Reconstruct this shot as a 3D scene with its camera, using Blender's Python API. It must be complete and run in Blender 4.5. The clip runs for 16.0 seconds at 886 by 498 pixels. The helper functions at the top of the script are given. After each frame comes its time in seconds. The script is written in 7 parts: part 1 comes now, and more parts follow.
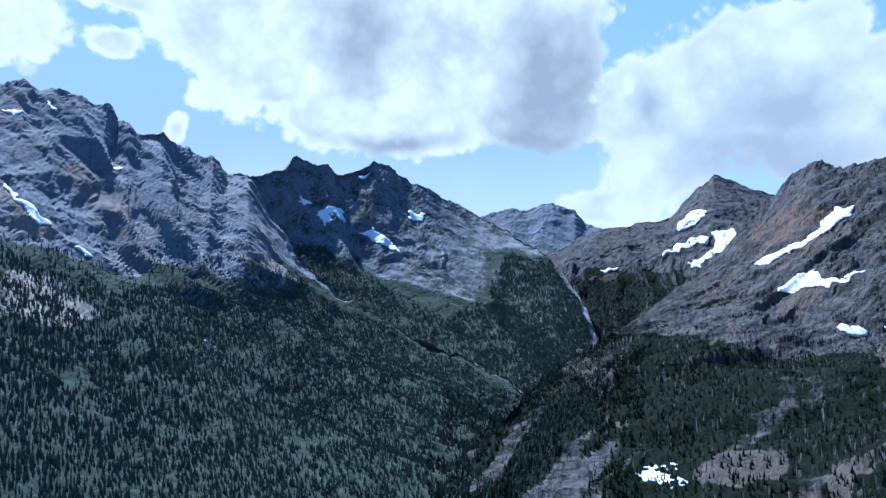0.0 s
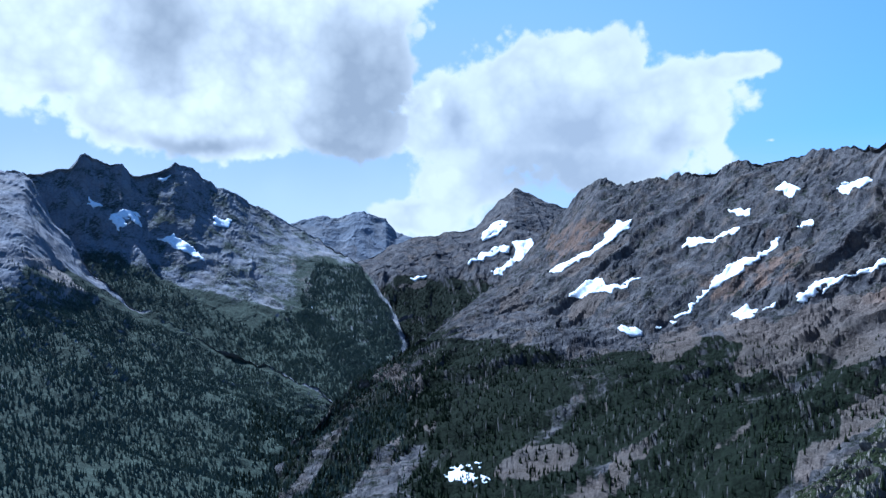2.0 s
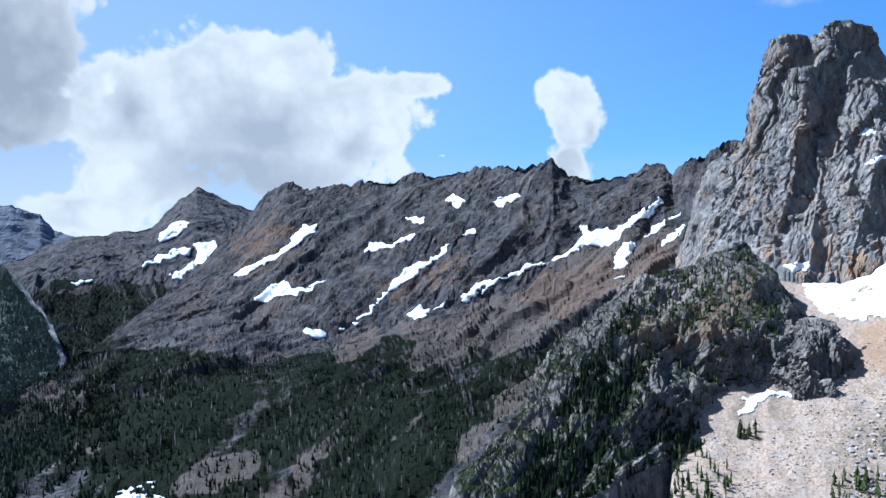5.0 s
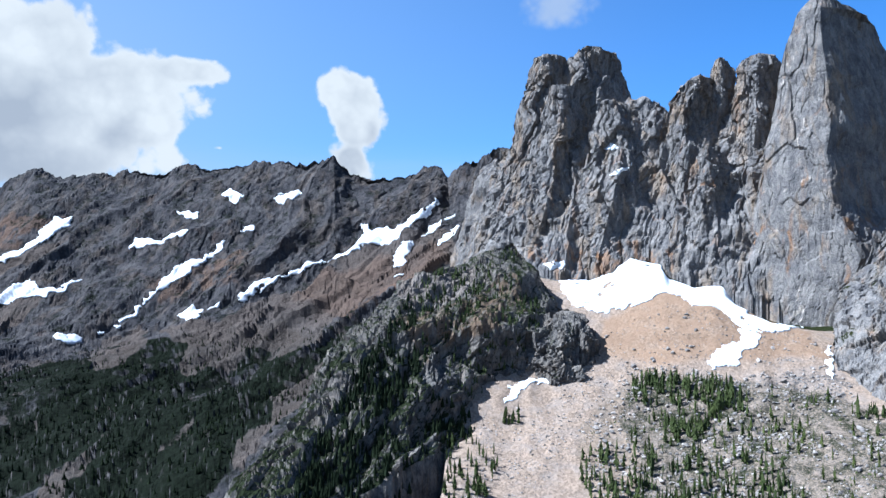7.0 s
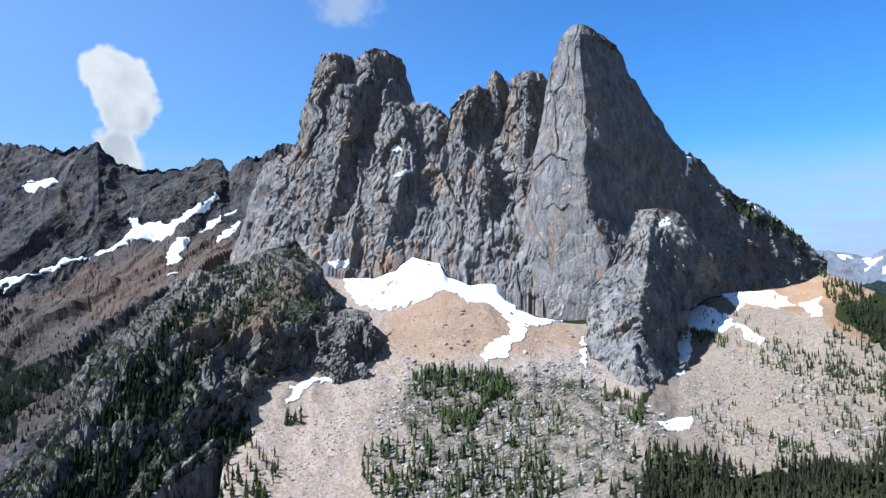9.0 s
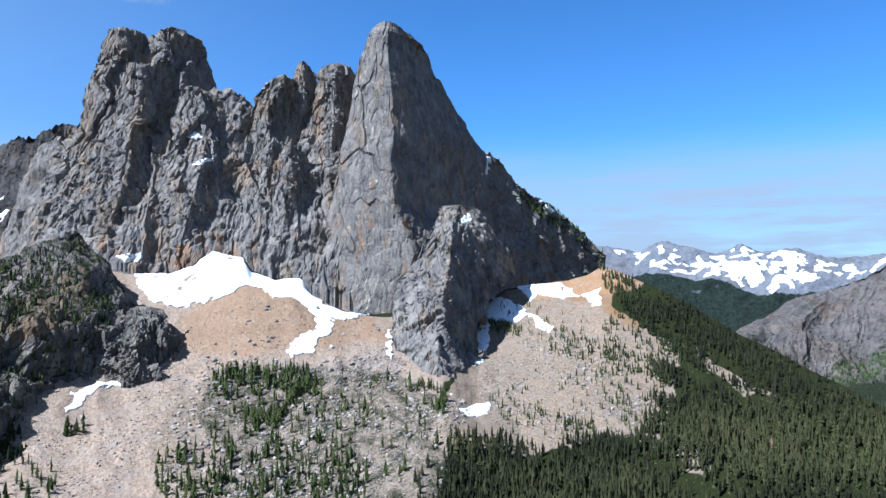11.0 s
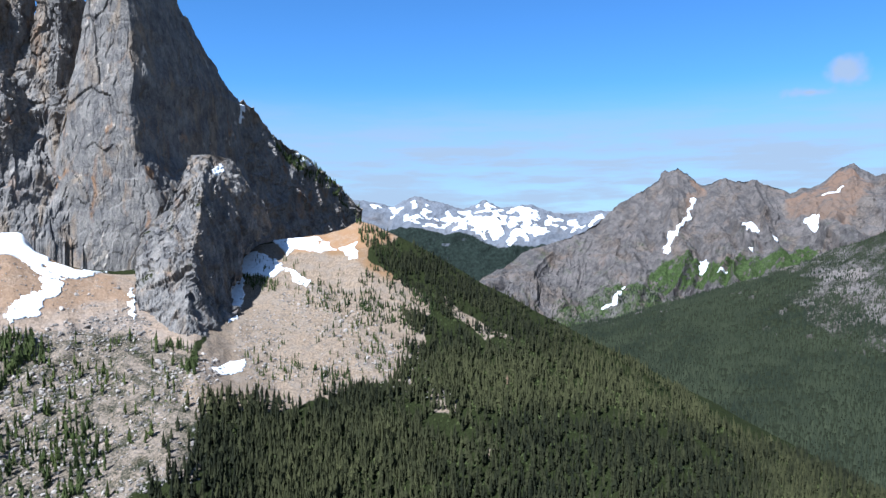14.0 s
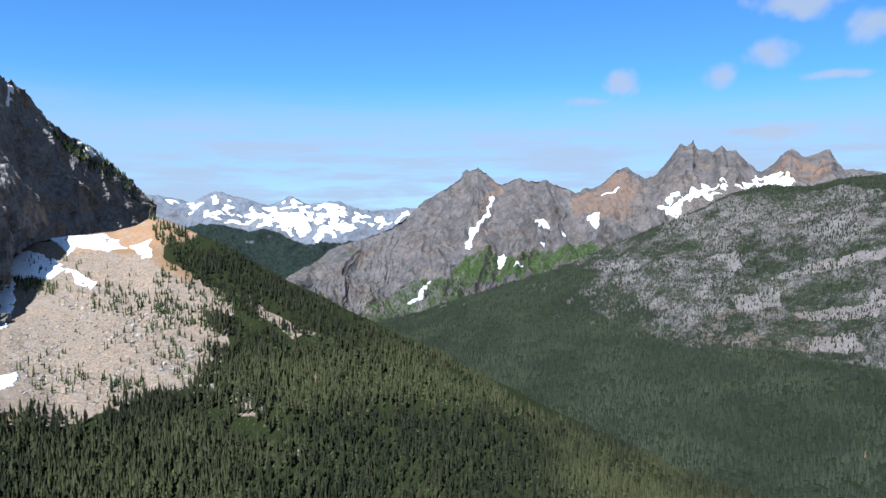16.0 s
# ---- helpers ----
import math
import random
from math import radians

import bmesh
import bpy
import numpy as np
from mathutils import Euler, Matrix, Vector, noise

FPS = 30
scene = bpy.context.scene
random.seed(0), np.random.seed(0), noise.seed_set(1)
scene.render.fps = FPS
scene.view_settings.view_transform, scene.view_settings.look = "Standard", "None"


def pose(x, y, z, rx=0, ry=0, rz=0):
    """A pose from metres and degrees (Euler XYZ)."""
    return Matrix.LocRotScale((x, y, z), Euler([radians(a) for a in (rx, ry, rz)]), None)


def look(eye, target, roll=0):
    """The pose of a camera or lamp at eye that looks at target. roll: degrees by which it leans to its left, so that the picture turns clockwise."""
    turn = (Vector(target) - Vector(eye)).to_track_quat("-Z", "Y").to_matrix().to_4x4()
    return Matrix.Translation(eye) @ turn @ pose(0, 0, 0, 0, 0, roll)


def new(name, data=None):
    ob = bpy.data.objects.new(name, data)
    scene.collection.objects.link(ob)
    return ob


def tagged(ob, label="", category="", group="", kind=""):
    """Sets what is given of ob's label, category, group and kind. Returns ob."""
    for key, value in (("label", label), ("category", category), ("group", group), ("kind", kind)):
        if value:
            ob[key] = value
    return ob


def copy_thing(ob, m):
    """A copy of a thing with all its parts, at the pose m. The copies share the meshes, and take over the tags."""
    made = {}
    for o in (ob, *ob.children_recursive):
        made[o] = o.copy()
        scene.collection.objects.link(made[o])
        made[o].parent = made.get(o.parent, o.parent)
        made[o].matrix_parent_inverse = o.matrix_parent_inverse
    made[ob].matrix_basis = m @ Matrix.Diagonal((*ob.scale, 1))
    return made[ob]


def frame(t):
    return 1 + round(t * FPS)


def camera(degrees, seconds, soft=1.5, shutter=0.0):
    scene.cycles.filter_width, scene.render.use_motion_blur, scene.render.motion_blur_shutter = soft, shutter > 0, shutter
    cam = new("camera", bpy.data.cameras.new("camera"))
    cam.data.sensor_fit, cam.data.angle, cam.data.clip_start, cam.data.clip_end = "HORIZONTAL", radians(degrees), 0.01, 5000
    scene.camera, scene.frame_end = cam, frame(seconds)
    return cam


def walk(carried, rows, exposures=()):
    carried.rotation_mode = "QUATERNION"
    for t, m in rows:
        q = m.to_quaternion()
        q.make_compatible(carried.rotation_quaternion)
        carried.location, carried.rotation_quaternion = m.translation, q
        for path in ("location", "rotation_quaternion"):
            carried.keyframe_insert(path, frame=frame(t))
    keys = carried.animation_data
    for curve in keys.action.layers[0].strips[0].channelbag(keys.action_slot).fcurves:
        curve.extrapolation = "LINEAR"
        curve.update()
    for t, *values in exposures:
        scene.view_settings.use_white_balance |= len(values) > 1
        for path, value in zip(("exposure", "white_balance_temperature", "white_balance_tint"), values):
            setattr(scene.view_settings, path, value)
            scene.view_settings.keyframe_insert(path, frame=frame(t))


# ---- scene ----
cam = camera(64.45, 16.0, soft=1.5)
EYE = (0.0, 0.0, 450.0)
# seconds, then the turn of the camera, which hangs in one place
TURNS = (
    (0.0, 91.29, -0.20, 0.00),
    (0.5, 91.47, -0.15, -3.99),
    (1.0, 91.63, -0.15, -7.96),
    (1.5, 91.81, -0.13, -11.62),
    (2.0, 91.98, -0.11, -15.30),
    (2.5, 92.16, -0.07, -19.10),
    (3.0, 92.31, -0.07, -23.25),
    (3.5, 92.40, -0.05, -27.48),
    (4.0, 92.37, -0.00, -31.84),
    (4.2, 92.35, -0.01, -33.34),
    (6.3, 92.16, 0.12, -52.52),
    (6.5, 92.15, 0.10, -53.99),
    (7.0, 92.08, 0.16, -58.19),
    (7.5, 92.03, 0.12, -62.39),
    (8.0, 91.99, 0.13, -66.63),
    (8.5, 91.96, 0.12, -71.12),
    (9.0, 91.92, 0.08, -75.62),
    (9.5, 91.89, 0.02, -80.10),
    (10.0, 91.86, 0.02, -84.63),
    (10.2, 91.84, 0.06, -86.05),
    (12.3, 89.99, 0.06, -98.56),
    (12.5, 89.77, -0.01, -99.55),
    (13.0, 89.18, -0.03, -102.43),
    (13.5, 88.40, -0.02, -106.06),
    (14.0, 87.62, -0.10, -110.84),
    (14.5, 87.40, -0.16, -115.54),
    (15.0, 87.40, -0.16, -119.28),
    (15.5, 87.40, -0.25, -122.78),
    (16.0, 87.40, -0.29, -126.43),
)
EXPOSURES = ((0.0, 1.80, 4450, 7), (2.0, 1.75, 4450, 8), (4.0, 1.70, 4700, 8), (7.0, 1.66, 5000, 9), (12.0, 1.49, 5200, 10), (16.0, 1.55, 5350, 10))
walk(cam, [(t, pose(*EYE, a, b, c)) for t, a, b, c in TURNS], EXPOSURES)

# ---- world and sun ----
SUN_BEARING, SUN_HEIGHT = -31.0, 51.0
sun = new("sun", bpy.data.lights.new("sun", "SUN"))
sun.data.energy, sun.data.angle, sun.data.color = 5.0, radians(0.53), (1.0, 0.95, 0.87)
sun.matrix_world = look((3000 * math.sin(radians(SUN_BEARING)), 3000 * math.cos(radians(SUN_BEARING)), 3000 * math.tan(radians(SUN_HEIGHT))), (0, 0, 0))


class Web:
    """Short hand for node trees."""

    def __init__(self, tree):
        self.tree = tree
        tree.nodes.clear()

    def node(self, kind, ins=None):
        n = self.tree.nodes.new(kind)
        for key, value in (ins or {}).items():
            self.feed(n.inputs[key], value)
        return n

    def vector(self, op, a, b):
        n = self.node("ShaderNodeVectorMath")
        n.operation = op
        self.feed(n.inputs[0], a)
        self.feed(n.inputs["Scale"] if op == "SCALE" else n.inputs[1], b)
        return n.outputs[0]

    def mark(self, name):
        n = self.node("ShaderNodeAttribute")
        n.attribute_name = name
        return n.outputs["Fac"]

    def cells(self, vector, scale, feature="F1"):
        n = self.node("ShaderNodeTexVoronoi")
        n.feature = feature
        self.feed(n.inputs["Vector"], vector)
        self.feed(n.inputs["Scale"], scale)
        return n.outputs["Distance"] if feature == "DISTANCE_TO_EDGE" else self.node("ShaderNodeSeparateColor", {0: n.outputs["Color"]}).outputs[0]

    def feed(self, socket, value):
        if isinstance(value, bpy.types.NodeSocket):
            self.tree.links.new(value, socket)
        else:
            socket.default_value = value

    def math(self, op, a, b=0.0, c=0.0, clamp=False):
        n = self.node("ShaderNodeMath")
        n.operation, n.use_clamp = op, clamp
        for s, v in zip(n.inputs, (a, b, c)):
            self.feed(s, v)
        return n.outputs[0]

    def ramp(self, value, lo, hi, a=0.0, b=1.0, smooth=True):
        n = self.node("ShaderNodeMapRange")
        n.interpolation_type = "SMOOTHSTEP" if smooth else "LINEAR"
        for s, v in zip(n.inputs, (value, lo, hi, a, b)):
            self.feed(s, v)
        return n.outputs[0]

    def mix(self, share, a, b, blend="MIX"):
        n = self.node("ShaderNodeMix")
        n.data_type, n.blend_type = "RGBA", blend
        self.feed(n.inputs[0], share)
        self.feed(n.inputs[6], a if isinstance(a, bpy.types.NodeSocket) else (*a, 1.0))
        self.feed(n.inputs[7], b if isinstance(b, bpy.types.NodeSocket) else (*b, 1.0))
        return n.outputs[2]

    def noise(self, vector, scale, detail=4.0, rough=0.55, distortion=0.0, kind="FBM"):
        n = self.node("ShaderNodeTexNoise")
        n.noise_type = kind
        self.feed(n.inputs["Vector"], vector)
        self.feed(n.inputs["Scale"], scale)
        self.feed(n.inputs["Detail"], detail)
        self.feed(n.inputs["Roughness"], rough)
        self.feed(n.inputs["Distortion"], distortion)
        return n.outputs[0]


# Clouds stand in the sky by bearing and height in degrees: (bearing, height, half width, half height, weight).
# The near bank hangs in front of the far one; each has its thick grey parts.
NEAR_BANK = (
    (-33.0, 16.4, 5.6, 3.0, 1.05),
    (-37.5, 18.5, 7.0, 5.0, 1.10),
    (-25.3, 16.0, 2.3, 1.5, 1.05),
    (-23.5, 19.5, 6.0, 2.0, 1.00),
    (-17.3, 18.0, 6.2, 4.1, 1.12),
    (-14.6, 14.6, 5.2, 2.9, 1.12),
    (-9.6, 11.6, 5.1, 2.6, 1.12),
    (-20.8, 10.2, 1.5, 1.6, 0.75),
    (-6.2, 16.9, 10.0, 6.9, 1.25),
    (3.6, 16.6, 9.4, 6.9, 1.25),
    (8.6, 18.2, 6.0, 6.5, 1.12),
    (6.6, 11.6, 6.5, 2.7, 1.12),
    (-1.8, 11.0, 7.0, 2.5, 1.12),
    (-17.4, 26.5, 23.0, 6.0, 1.25),
    (5.0, 27.0, 12.0, 7.0, 1.20),
)
NEAR_GREY = (
    (-7.0, 17.8, 3.6, 5.0, 0.90),
    (9.2, 14.6, 4.6, 6.0, 1.05),
    (-3.6, 9.6, 8.0, 1.5, 0.75),
    (8.5, 10.2, 4.5, 1.8, 0.9),
    (-30.0, 14.0, 6.0, 1.2, 0.35),
    (-14.0, 13.2, 3.0, 1.5, 0.25),
)
FAR_BANK = (
    (23.0, 15.6, 6.9, 3.5, 1.12),
    (28.6, 16.2, 4.1, 3.2, 1.12),
    (33.2, 13.6, 5.0, 3.6, 1.12),
    (37.6, 15.4, 3.3, 1.1, 1.05),
    (35.0, 11.7, 2.8, 2.6, 1.10),
    (19.3, 12.0, 6.4, 5.1, 1.15),
    (15.0, 12.5, 4.0, 4.5, 1.15),
    (27.0, 13.0, 7.0, 4.5, 1.20),
    (28.6, 9.6, 8.0, 4.1, 1.12),
    (16.7, 7.0, 4.6, 2.8, 1.12),
    (13.6, 4.6, 4.6, 2.0, 1.12),
    (50.8, 14.4, 2.4, 1.8, 1.06),
    (51.0, 12.0, 2.1, 2.4, 1.06),
    (50.6, 9.2, 2.0, 2.4, 1.06),
    (40.4, 9.9, 1.6, 0.7, 0.42),
)
WISPS = (
    (67.6, 21.0, 5.2, 3.0, 0.75),
    (153.5, 15.6, 6.0, 1.9, 0.75),
    (140.4, 10.4, 2.2, 1.5, 0.72),
    (138.4, 9.1, 3.2, 0.7, 0.60),
    (151.0, 11.9, 2.6, 1.8, 0.75),
    (147.6, 10.6, 2.2, 1.7, 0.70),
    (157.8, 13.4, 3.4, 2.0, 0.72),
    (155.4, 10.2, 4.6, 0.6, 0.60),
    (150.0, 6.4, 9.0, 1.0, 0.70),
)
FAR_GREY = (
    (25.5, 11.5, 7.0, 3.6, 0.80),
    (25.0, 8.0, 7.5, 2.6, 1.05),
    (17.0, 12.5, 2.6, 3.0, 0.70),
    (33.5, 10.5, 3.6, 2.4, 0.62),
    (52.0, 11.4, 1.1, 2.6, 0.40),
    (50.4, 8.8, 1.0, 1.6, 0.25),
)


def build_world():
    world = bpy.data.worlds.new("sky")
    world.use_nodes = True
    scene.world = world
    w = Web(world.node_tree)
    sky = w.node("ShaderNodeTexSky")
    sky.sky_type, sky.sun_disc = "NISHITA", False
    sky.sun_elevation, sky.sun_rotation = radians(SUN_HEIGHT), radians(SUN_BEARING)
    sky.altitude, sky.air_density, sky.dust_density, sky.ozone_density = 2000.0, 1.0, 0.6, 1.6
    blue = w.vector("MULTIPLY", w.vector("SCALE", sky.outputs[0], 0.058), (0.74, 1.15, 1.44))
    way = w.node("ShaderNodeTexCoord").outputs["Generated"]
    xyz = w.node("ShaderNodeSeparateXYZ", {0: way})
    bearing = w.math("MULTIPLY", w.math("ARCTAN2", xyz.outputs[0], xyz.outputs[1]), 57.29578)
    height = w.math("MULTIPLY", w.math("ARCSINE", xyz.outputs[2]), 57.29578)

    def heads(scale, wobble):
        bent = w.vector("ADD", way, w.vector("SCALE", w.node("ShaderNodeTexNoise", {"Vector": way, "Scale": scale * 0.9}).outputs[1], wobble))
        return w.node("ShaderNodeTexVoronoi", {"Vector": bent, "Scale": scale}).outputs["Distance"]

    bumps, knobs, curls = heads(15.0, 0.06), heads(38.0, 0.024), heads(95.0, 0.010)
    wide = w.noise(way, 6.0, 4.0, 0.55)
    fine = w.noise(way, 60.0, 6.0, 0.65)
    billow = w.math("ADD", w.math("MULTIPLY", w.math("SUBTRACT", wide, 0.5), 0.9), w.math("MULTIPLY", w.math("SUBTRACT", 0.45, bumps), 0.55))
    billow = w.math("ADD", billow, w.math("ADD", w.math("MULTIPLY", w.math("SUBTRACT", 0.45, knobs), 0.30), w.math("MULTIPLY", w.math("SUBTRACT", fine, 0.5), 0.30)))
    billow = w.math("ADD", billow, w.math("MULTIPLY", w.math("SUBTRACT", 0.45, curls), 0.13))
    drift = w.node("ShaderNodeSeparateColor", {0: w.node("ShaderNodeTexNoise", {"Vector": way, "Scale": 9.0, "Detail": 4.0, "Roughness": 0.55}).outputs[1]})

    def blobs(rows, soft, stray):
        """The union of soft ellipses, their outlines stirred by the drifting noise."""
        total = None
        b = w.math("ADD", bearing, w.math("MULTIPLY", w.math("SUBTRACT", drift.outputs[0], 0.5), stray))
        h = w.math("ADD", height, w.math("MULTIPLY", w.math("SUBTRACT", drift.outputs[1], 0.5), stray))
        for a, e, p, q, weight in rows:
            x = w.math("DIVIDE", w.math("SUBTRACT", b, a), p)
            y = w.math("DIVIDE", w.math("SUBTRACT", h, e), q)
            d = w.math("SUBTRACT", weight, w.math("SQRT", w.math("ADD", w.math("MULTIPLY", x, x), w.math("MULTIPLY", y, y))))
            total = d if total is None else w.math("SMOOTH_MAX", total, d, soft)
        return total

    def bank(rows, greys, under, bright, dull, edge=0.20, full=1.0):
        mass = blobs(rows, 0.3, 1.0)
        dense = w.math("ADD", mass, w.math("MULTIPLY", billow, w.ramp(mass, 0.35, 0.9, 1.0, 0.25)))
        cover = w.ramp(dense, -0.05, edge, 0.0, full)
        thick = w.ramp(blobs([(a, e, p * 1.25, q * 1.25, k) for a, e, p, q, k in greys], 0.25, 5.0), -0.15, 0.75)
        folds = w.math("ADD", w.math("MULTIPLY", w.math("SUBTRACT", bumps, 0.40), 0.75), w.math("ADD", w.math("MULTIPLY", w.math("SUBTRACT", knobs, 0.42), 0.42), w.math("MULTIPLY", w.math("SUBTRACT", curls, 0.42), 0.16)))
        veins = w.math("MULTIPLY", w.math("SUBTRACT", w.noise(way, 11.0, 5.0, 0.55, 0.6), 0.5), 0.8)
        soft = w.math("ADD", w.math("MULTIPLY", w.math("ADD", folds, 0.14), w.ramp(dense, 0.05, 0.5)), veins)
        grey = w.math("ADD", w.math("MULTIPLY", thick, 0.85), w.math("MULTIPLY", soft, w.ramp(thick, 0.0, 0.8, 0.85, 0.45)), clamp=True)
        colour = w.mix(grey, bright, dull)
        return w.mix(cover, under, colour)

    # thin veil near the horizon
    veil_noise = w.noise(w.vector("MULTIPLY", way, (2.2, 2.2, 18.0)), 3.0, 6.0, 0.6)
    veil = w.math("MULTIPLY", w.math("MULTIPLY", w.ramp(height, 11.0, 5.0), w.ramp(veil_noise, 0.38, 0.60, 0.7, 1.0)), 0.95)
    base = w.mix(veil, blue, (0.25, 0.288, 0.325))
    # bright haze in the sky towards the sun
    glow = w.math("MULTIPLY", w.math("MULTIPLY", w.ramp(bearing, 50.0, 8.0), w.ramp(height, 32.0, 8.0)), 0.92)
    pale = w.math("MULTIPLY", w.ramp(bearing, 95.0, 20.0), w.ramp(height, 45.0, 14.0, 0.2, 0.62))
    base = w.mix(pale, base, (0.205, 0.265, 0.32))
    base = w.mix(glow, base, w.mix(w.ramp(w.math("ADD", height, w.math("MULTIPLY", w.noise(way, 5.0, 3.0), 6.0)), 14.0, 7.0), (0.225, 0.255, 0.285), (0.30, 0.318, 0.325)))
    sky_now = bank(FAR_BANK, FAR_GREY, base, (0.415, 0.385, 0.325), (0.225, 0.222, 0.212))
    sky_now = bank(WISPS, WISPS[:1], sky_now, (0.27, 0.285, 0.30), (0.24, 0.26, 0.285), 0.55, 0.8)
    sky_now = bank(NEAR_BANK, NEAR_GREY, sky_now, (0.45, 0.415, 0.35), (0.19, 0.187, 0.178))
    bg = w.node("ShaderNodeBackground", {"Color": sky_now, "Strength": 0.72})
    out = w.node("ShaderNodeOutputWorld")
    w.tree.links.new(bg.outputs[0], out.inputs[0])


build_world()

# ---- materials ----


def web_material(name):
    m = bpy.data.materials.new(name)
    m.use_nodes = True
    return m, Web(m.node_tree)


def finish(w, colour, rough, bump=None, strength=0.6, distance=1.0, specular=0.3):
    p = w.node("ShaderNodeBsdfPrincipled", {"Base Color": colour, "Roughness": rough, "Specular IOR Level": specular})
    if bump is not None:
        b = w.node("ShaderNodeBump", {"Height": bump, "Strength": strength, "Distance": distance})
        w.tree.links.new(b.outputs[0], p.inputs["Normal"])
    out = w.node("ShaderNodeOutputMaterial")
    w.tree.links.new(p.outputs[0], out.inputs[0])


def mountain_material(name, rock, rock_dark, scree, plants, stain, size=30.0, spread=0.12, stain_share=0.3, plant_slope=(0.42, 0.68), plant_share=0.55, relief=0.4, crack_depth=0.38, stretch=0.3, chip=0.5, warm=0.3):
    """Rock, with talus, growth and rusty stains where the marks 'scree', 'plants' and 'stain' of the mesh say so."""
    m, w = web_material(name)
    geo = w.node("ShaderNodeNewGeometry")
    at = geo.outputs["Position"]
    tall = w.vector("MULTIPLY", at, (1.0, 1.0, stretch))
    coarse = w.noise(at, 1.0 / size, 6.0, 0.6)
    streak = w.noise(tall, 2.6 / size, 6.0, 0.62, 0.8)
    grain = w.noise(at, 9.0 / size, 6.0, 0.7)
    chips = w.cells(w.vector("ADD", w.vector("MULTIPLY", at, (1.0, 1.0, 0.6)), w.vector("SCALE", w.node("ShaderNodeTexNoise", {"Vector": at, "Scale": 4.0 / size}).outputs[1], size * 0.18)), 4.5 / size)
    tone = w.math("ADD", w.math("MULTIPLY", coarse, 0.42), w.math("ADD", w.math("MULTIPLY", streak, 0.38), w.math("MULTIPLY", grain, 0.35)))
    tone = w.math("ADD", tone, w.math("MULTIPLY", w.math("SUBTRACT", chips, 0.5), 0.16 * chip))
    colour = w.mix(w.ramp(tone, 0.58 - spread, 0.58 + spread), rock_dark, rock)
    colour = w.mix(w.math("MULTIPLY", w.ramp(w.noise(tall, 0.9 / size, 4.0, 0.6, 0.8), 0.48, 0.66), warm), colour, w.mix(1.0, colour, (1.18, 0.98, 0.76), "MULTIPLY"))
    mark = {k: w.mark(k) for k in ("scree", "plants", "stain", "slab")}
    # slab: pale granite, also brightened to put sunlight into these faces' colour
    slab_share = w.ramp(w.math("ADD", mark["slab"], w.math("MULTIPLY", w.math("SUBTRACT", w.math("ADD", w.math("MULTIPLY", streak, 0.6), w.math("MULTIPLY", coarse, 0.4)), 0.5), 1.6)), 0.35, 0.65)
    lit_slab = w.mix(w.ramp(w.math("ADD", w.math("MULTIPLY", streak, 0.65), w.math("MULTIPLY", grain, 0.35)), 0.36, 0.66), (0.225, 0.205, 0.18), (0.41, 0.36, 0.30))
    colour = w.mix(w.math("MULTIPLY", slab_share, w.ramp(mark["slab"], 0.0, 0.25)), colour, lit_slab)
    rust = w.math("MULTIPLY", w.ramp(w.math("ADD", w.noise(tall, 1.3 / size, 5.0, 0.6, 1.0), w.math("MULTIPLY", mark["stain"], 0.35)), 0.56, 0.74), w.math("ADD", mark["stain"], stain_share, clamp=True))
    colour = w.mix(rust, colour, stain)
    wobble = w.node("ShaderNodeTexNoise", {"Vector": at, "Scale": 2.0 / size}).outputs[1]
    crack = w.cells(w.vector("ADD", tall, w.vector("SCALE", wobble, size * 0.5)), 1.7 / size, "DISTANCE_TO_EDGE")
    crack_line = w.ramp(crack, 0.0, 0.05)
    colour = w.mix(w.math("MULTIPLY", w.math("SUBTRACT", 1.0, crack_line), crack_depth), colour, tuple(c * 0.6 for c in rock_dark))
    splits = 1.0
    if spread >= 0.2:
        splits = w.ramp(w.cells(w.vector("ADD", tall, w.vector("SCALE", wobble, size * 0.3)), 5.5 / size, "DISTANCE_TO_EDGE"), 0.0, 0.07)
        colour = w.mix(w.math("MULTIPLY", w.math("SUBTRACT", 1.0, splits), crack_depth * 0.6), colour, tuple(c * 0.6 for c in rock_dark))
    # talus: fine pale rubble
    stone = w.cells(at, 0.42)
    pale = tuple(min(1.0, c * 1.18) for c in scree)
    dull = tuple(c * 0.62 for c in scree)
    talus = w.mix(w.ramp(w.math("ADD", w.math("MULTIPLY", stone, 0.5), w.math("MULTIPLY", grain, 0.55)), 0.2, 0.85), dull, pale)
    talus = w.mix(w.math("MULTIPLY", w.ramp(coarse, 0.42, 0.66), 0.45), talus, tuple(0.5 * c + 0.5 * sum(scree) / 3 for c in scree))
    scree_here = w.ramp(w.math("ADD", mark["scree"], w.math("MULTIPLY", w.math("SUBTRACT", w.math("ADD", w.math("MULTIPLY", coarse, 0.5), w.math("MULTIPLY", grain, 0.5)), 0.5), 0.9)), 0.4, 0.6)
    talus = w.mix(w.math("MULTIPLY", mark["stain"], w.ramp(coarse, 0.3, 0.6, 0.35, 0.95)), talus, stain)
    colour = w.mix(scree_here, colour, talus)
    # growth on ledges and gentle ground
    up = w.node("ShaderNodeSeparateXYZ", {0: geo.outputs["Normal"]}).outputs[2]
    flat = w.ramp(up, plant_slope[0], plant_slope[1])
    patch = w.math("ADD", w.math("MULTIPLY", w.noise(at, 1.6 / size, 6.0, 0.65), 0.6), w.math("MULTIPLY", w.noise(at, 0.16, 4.0, 0.7), 0.4))
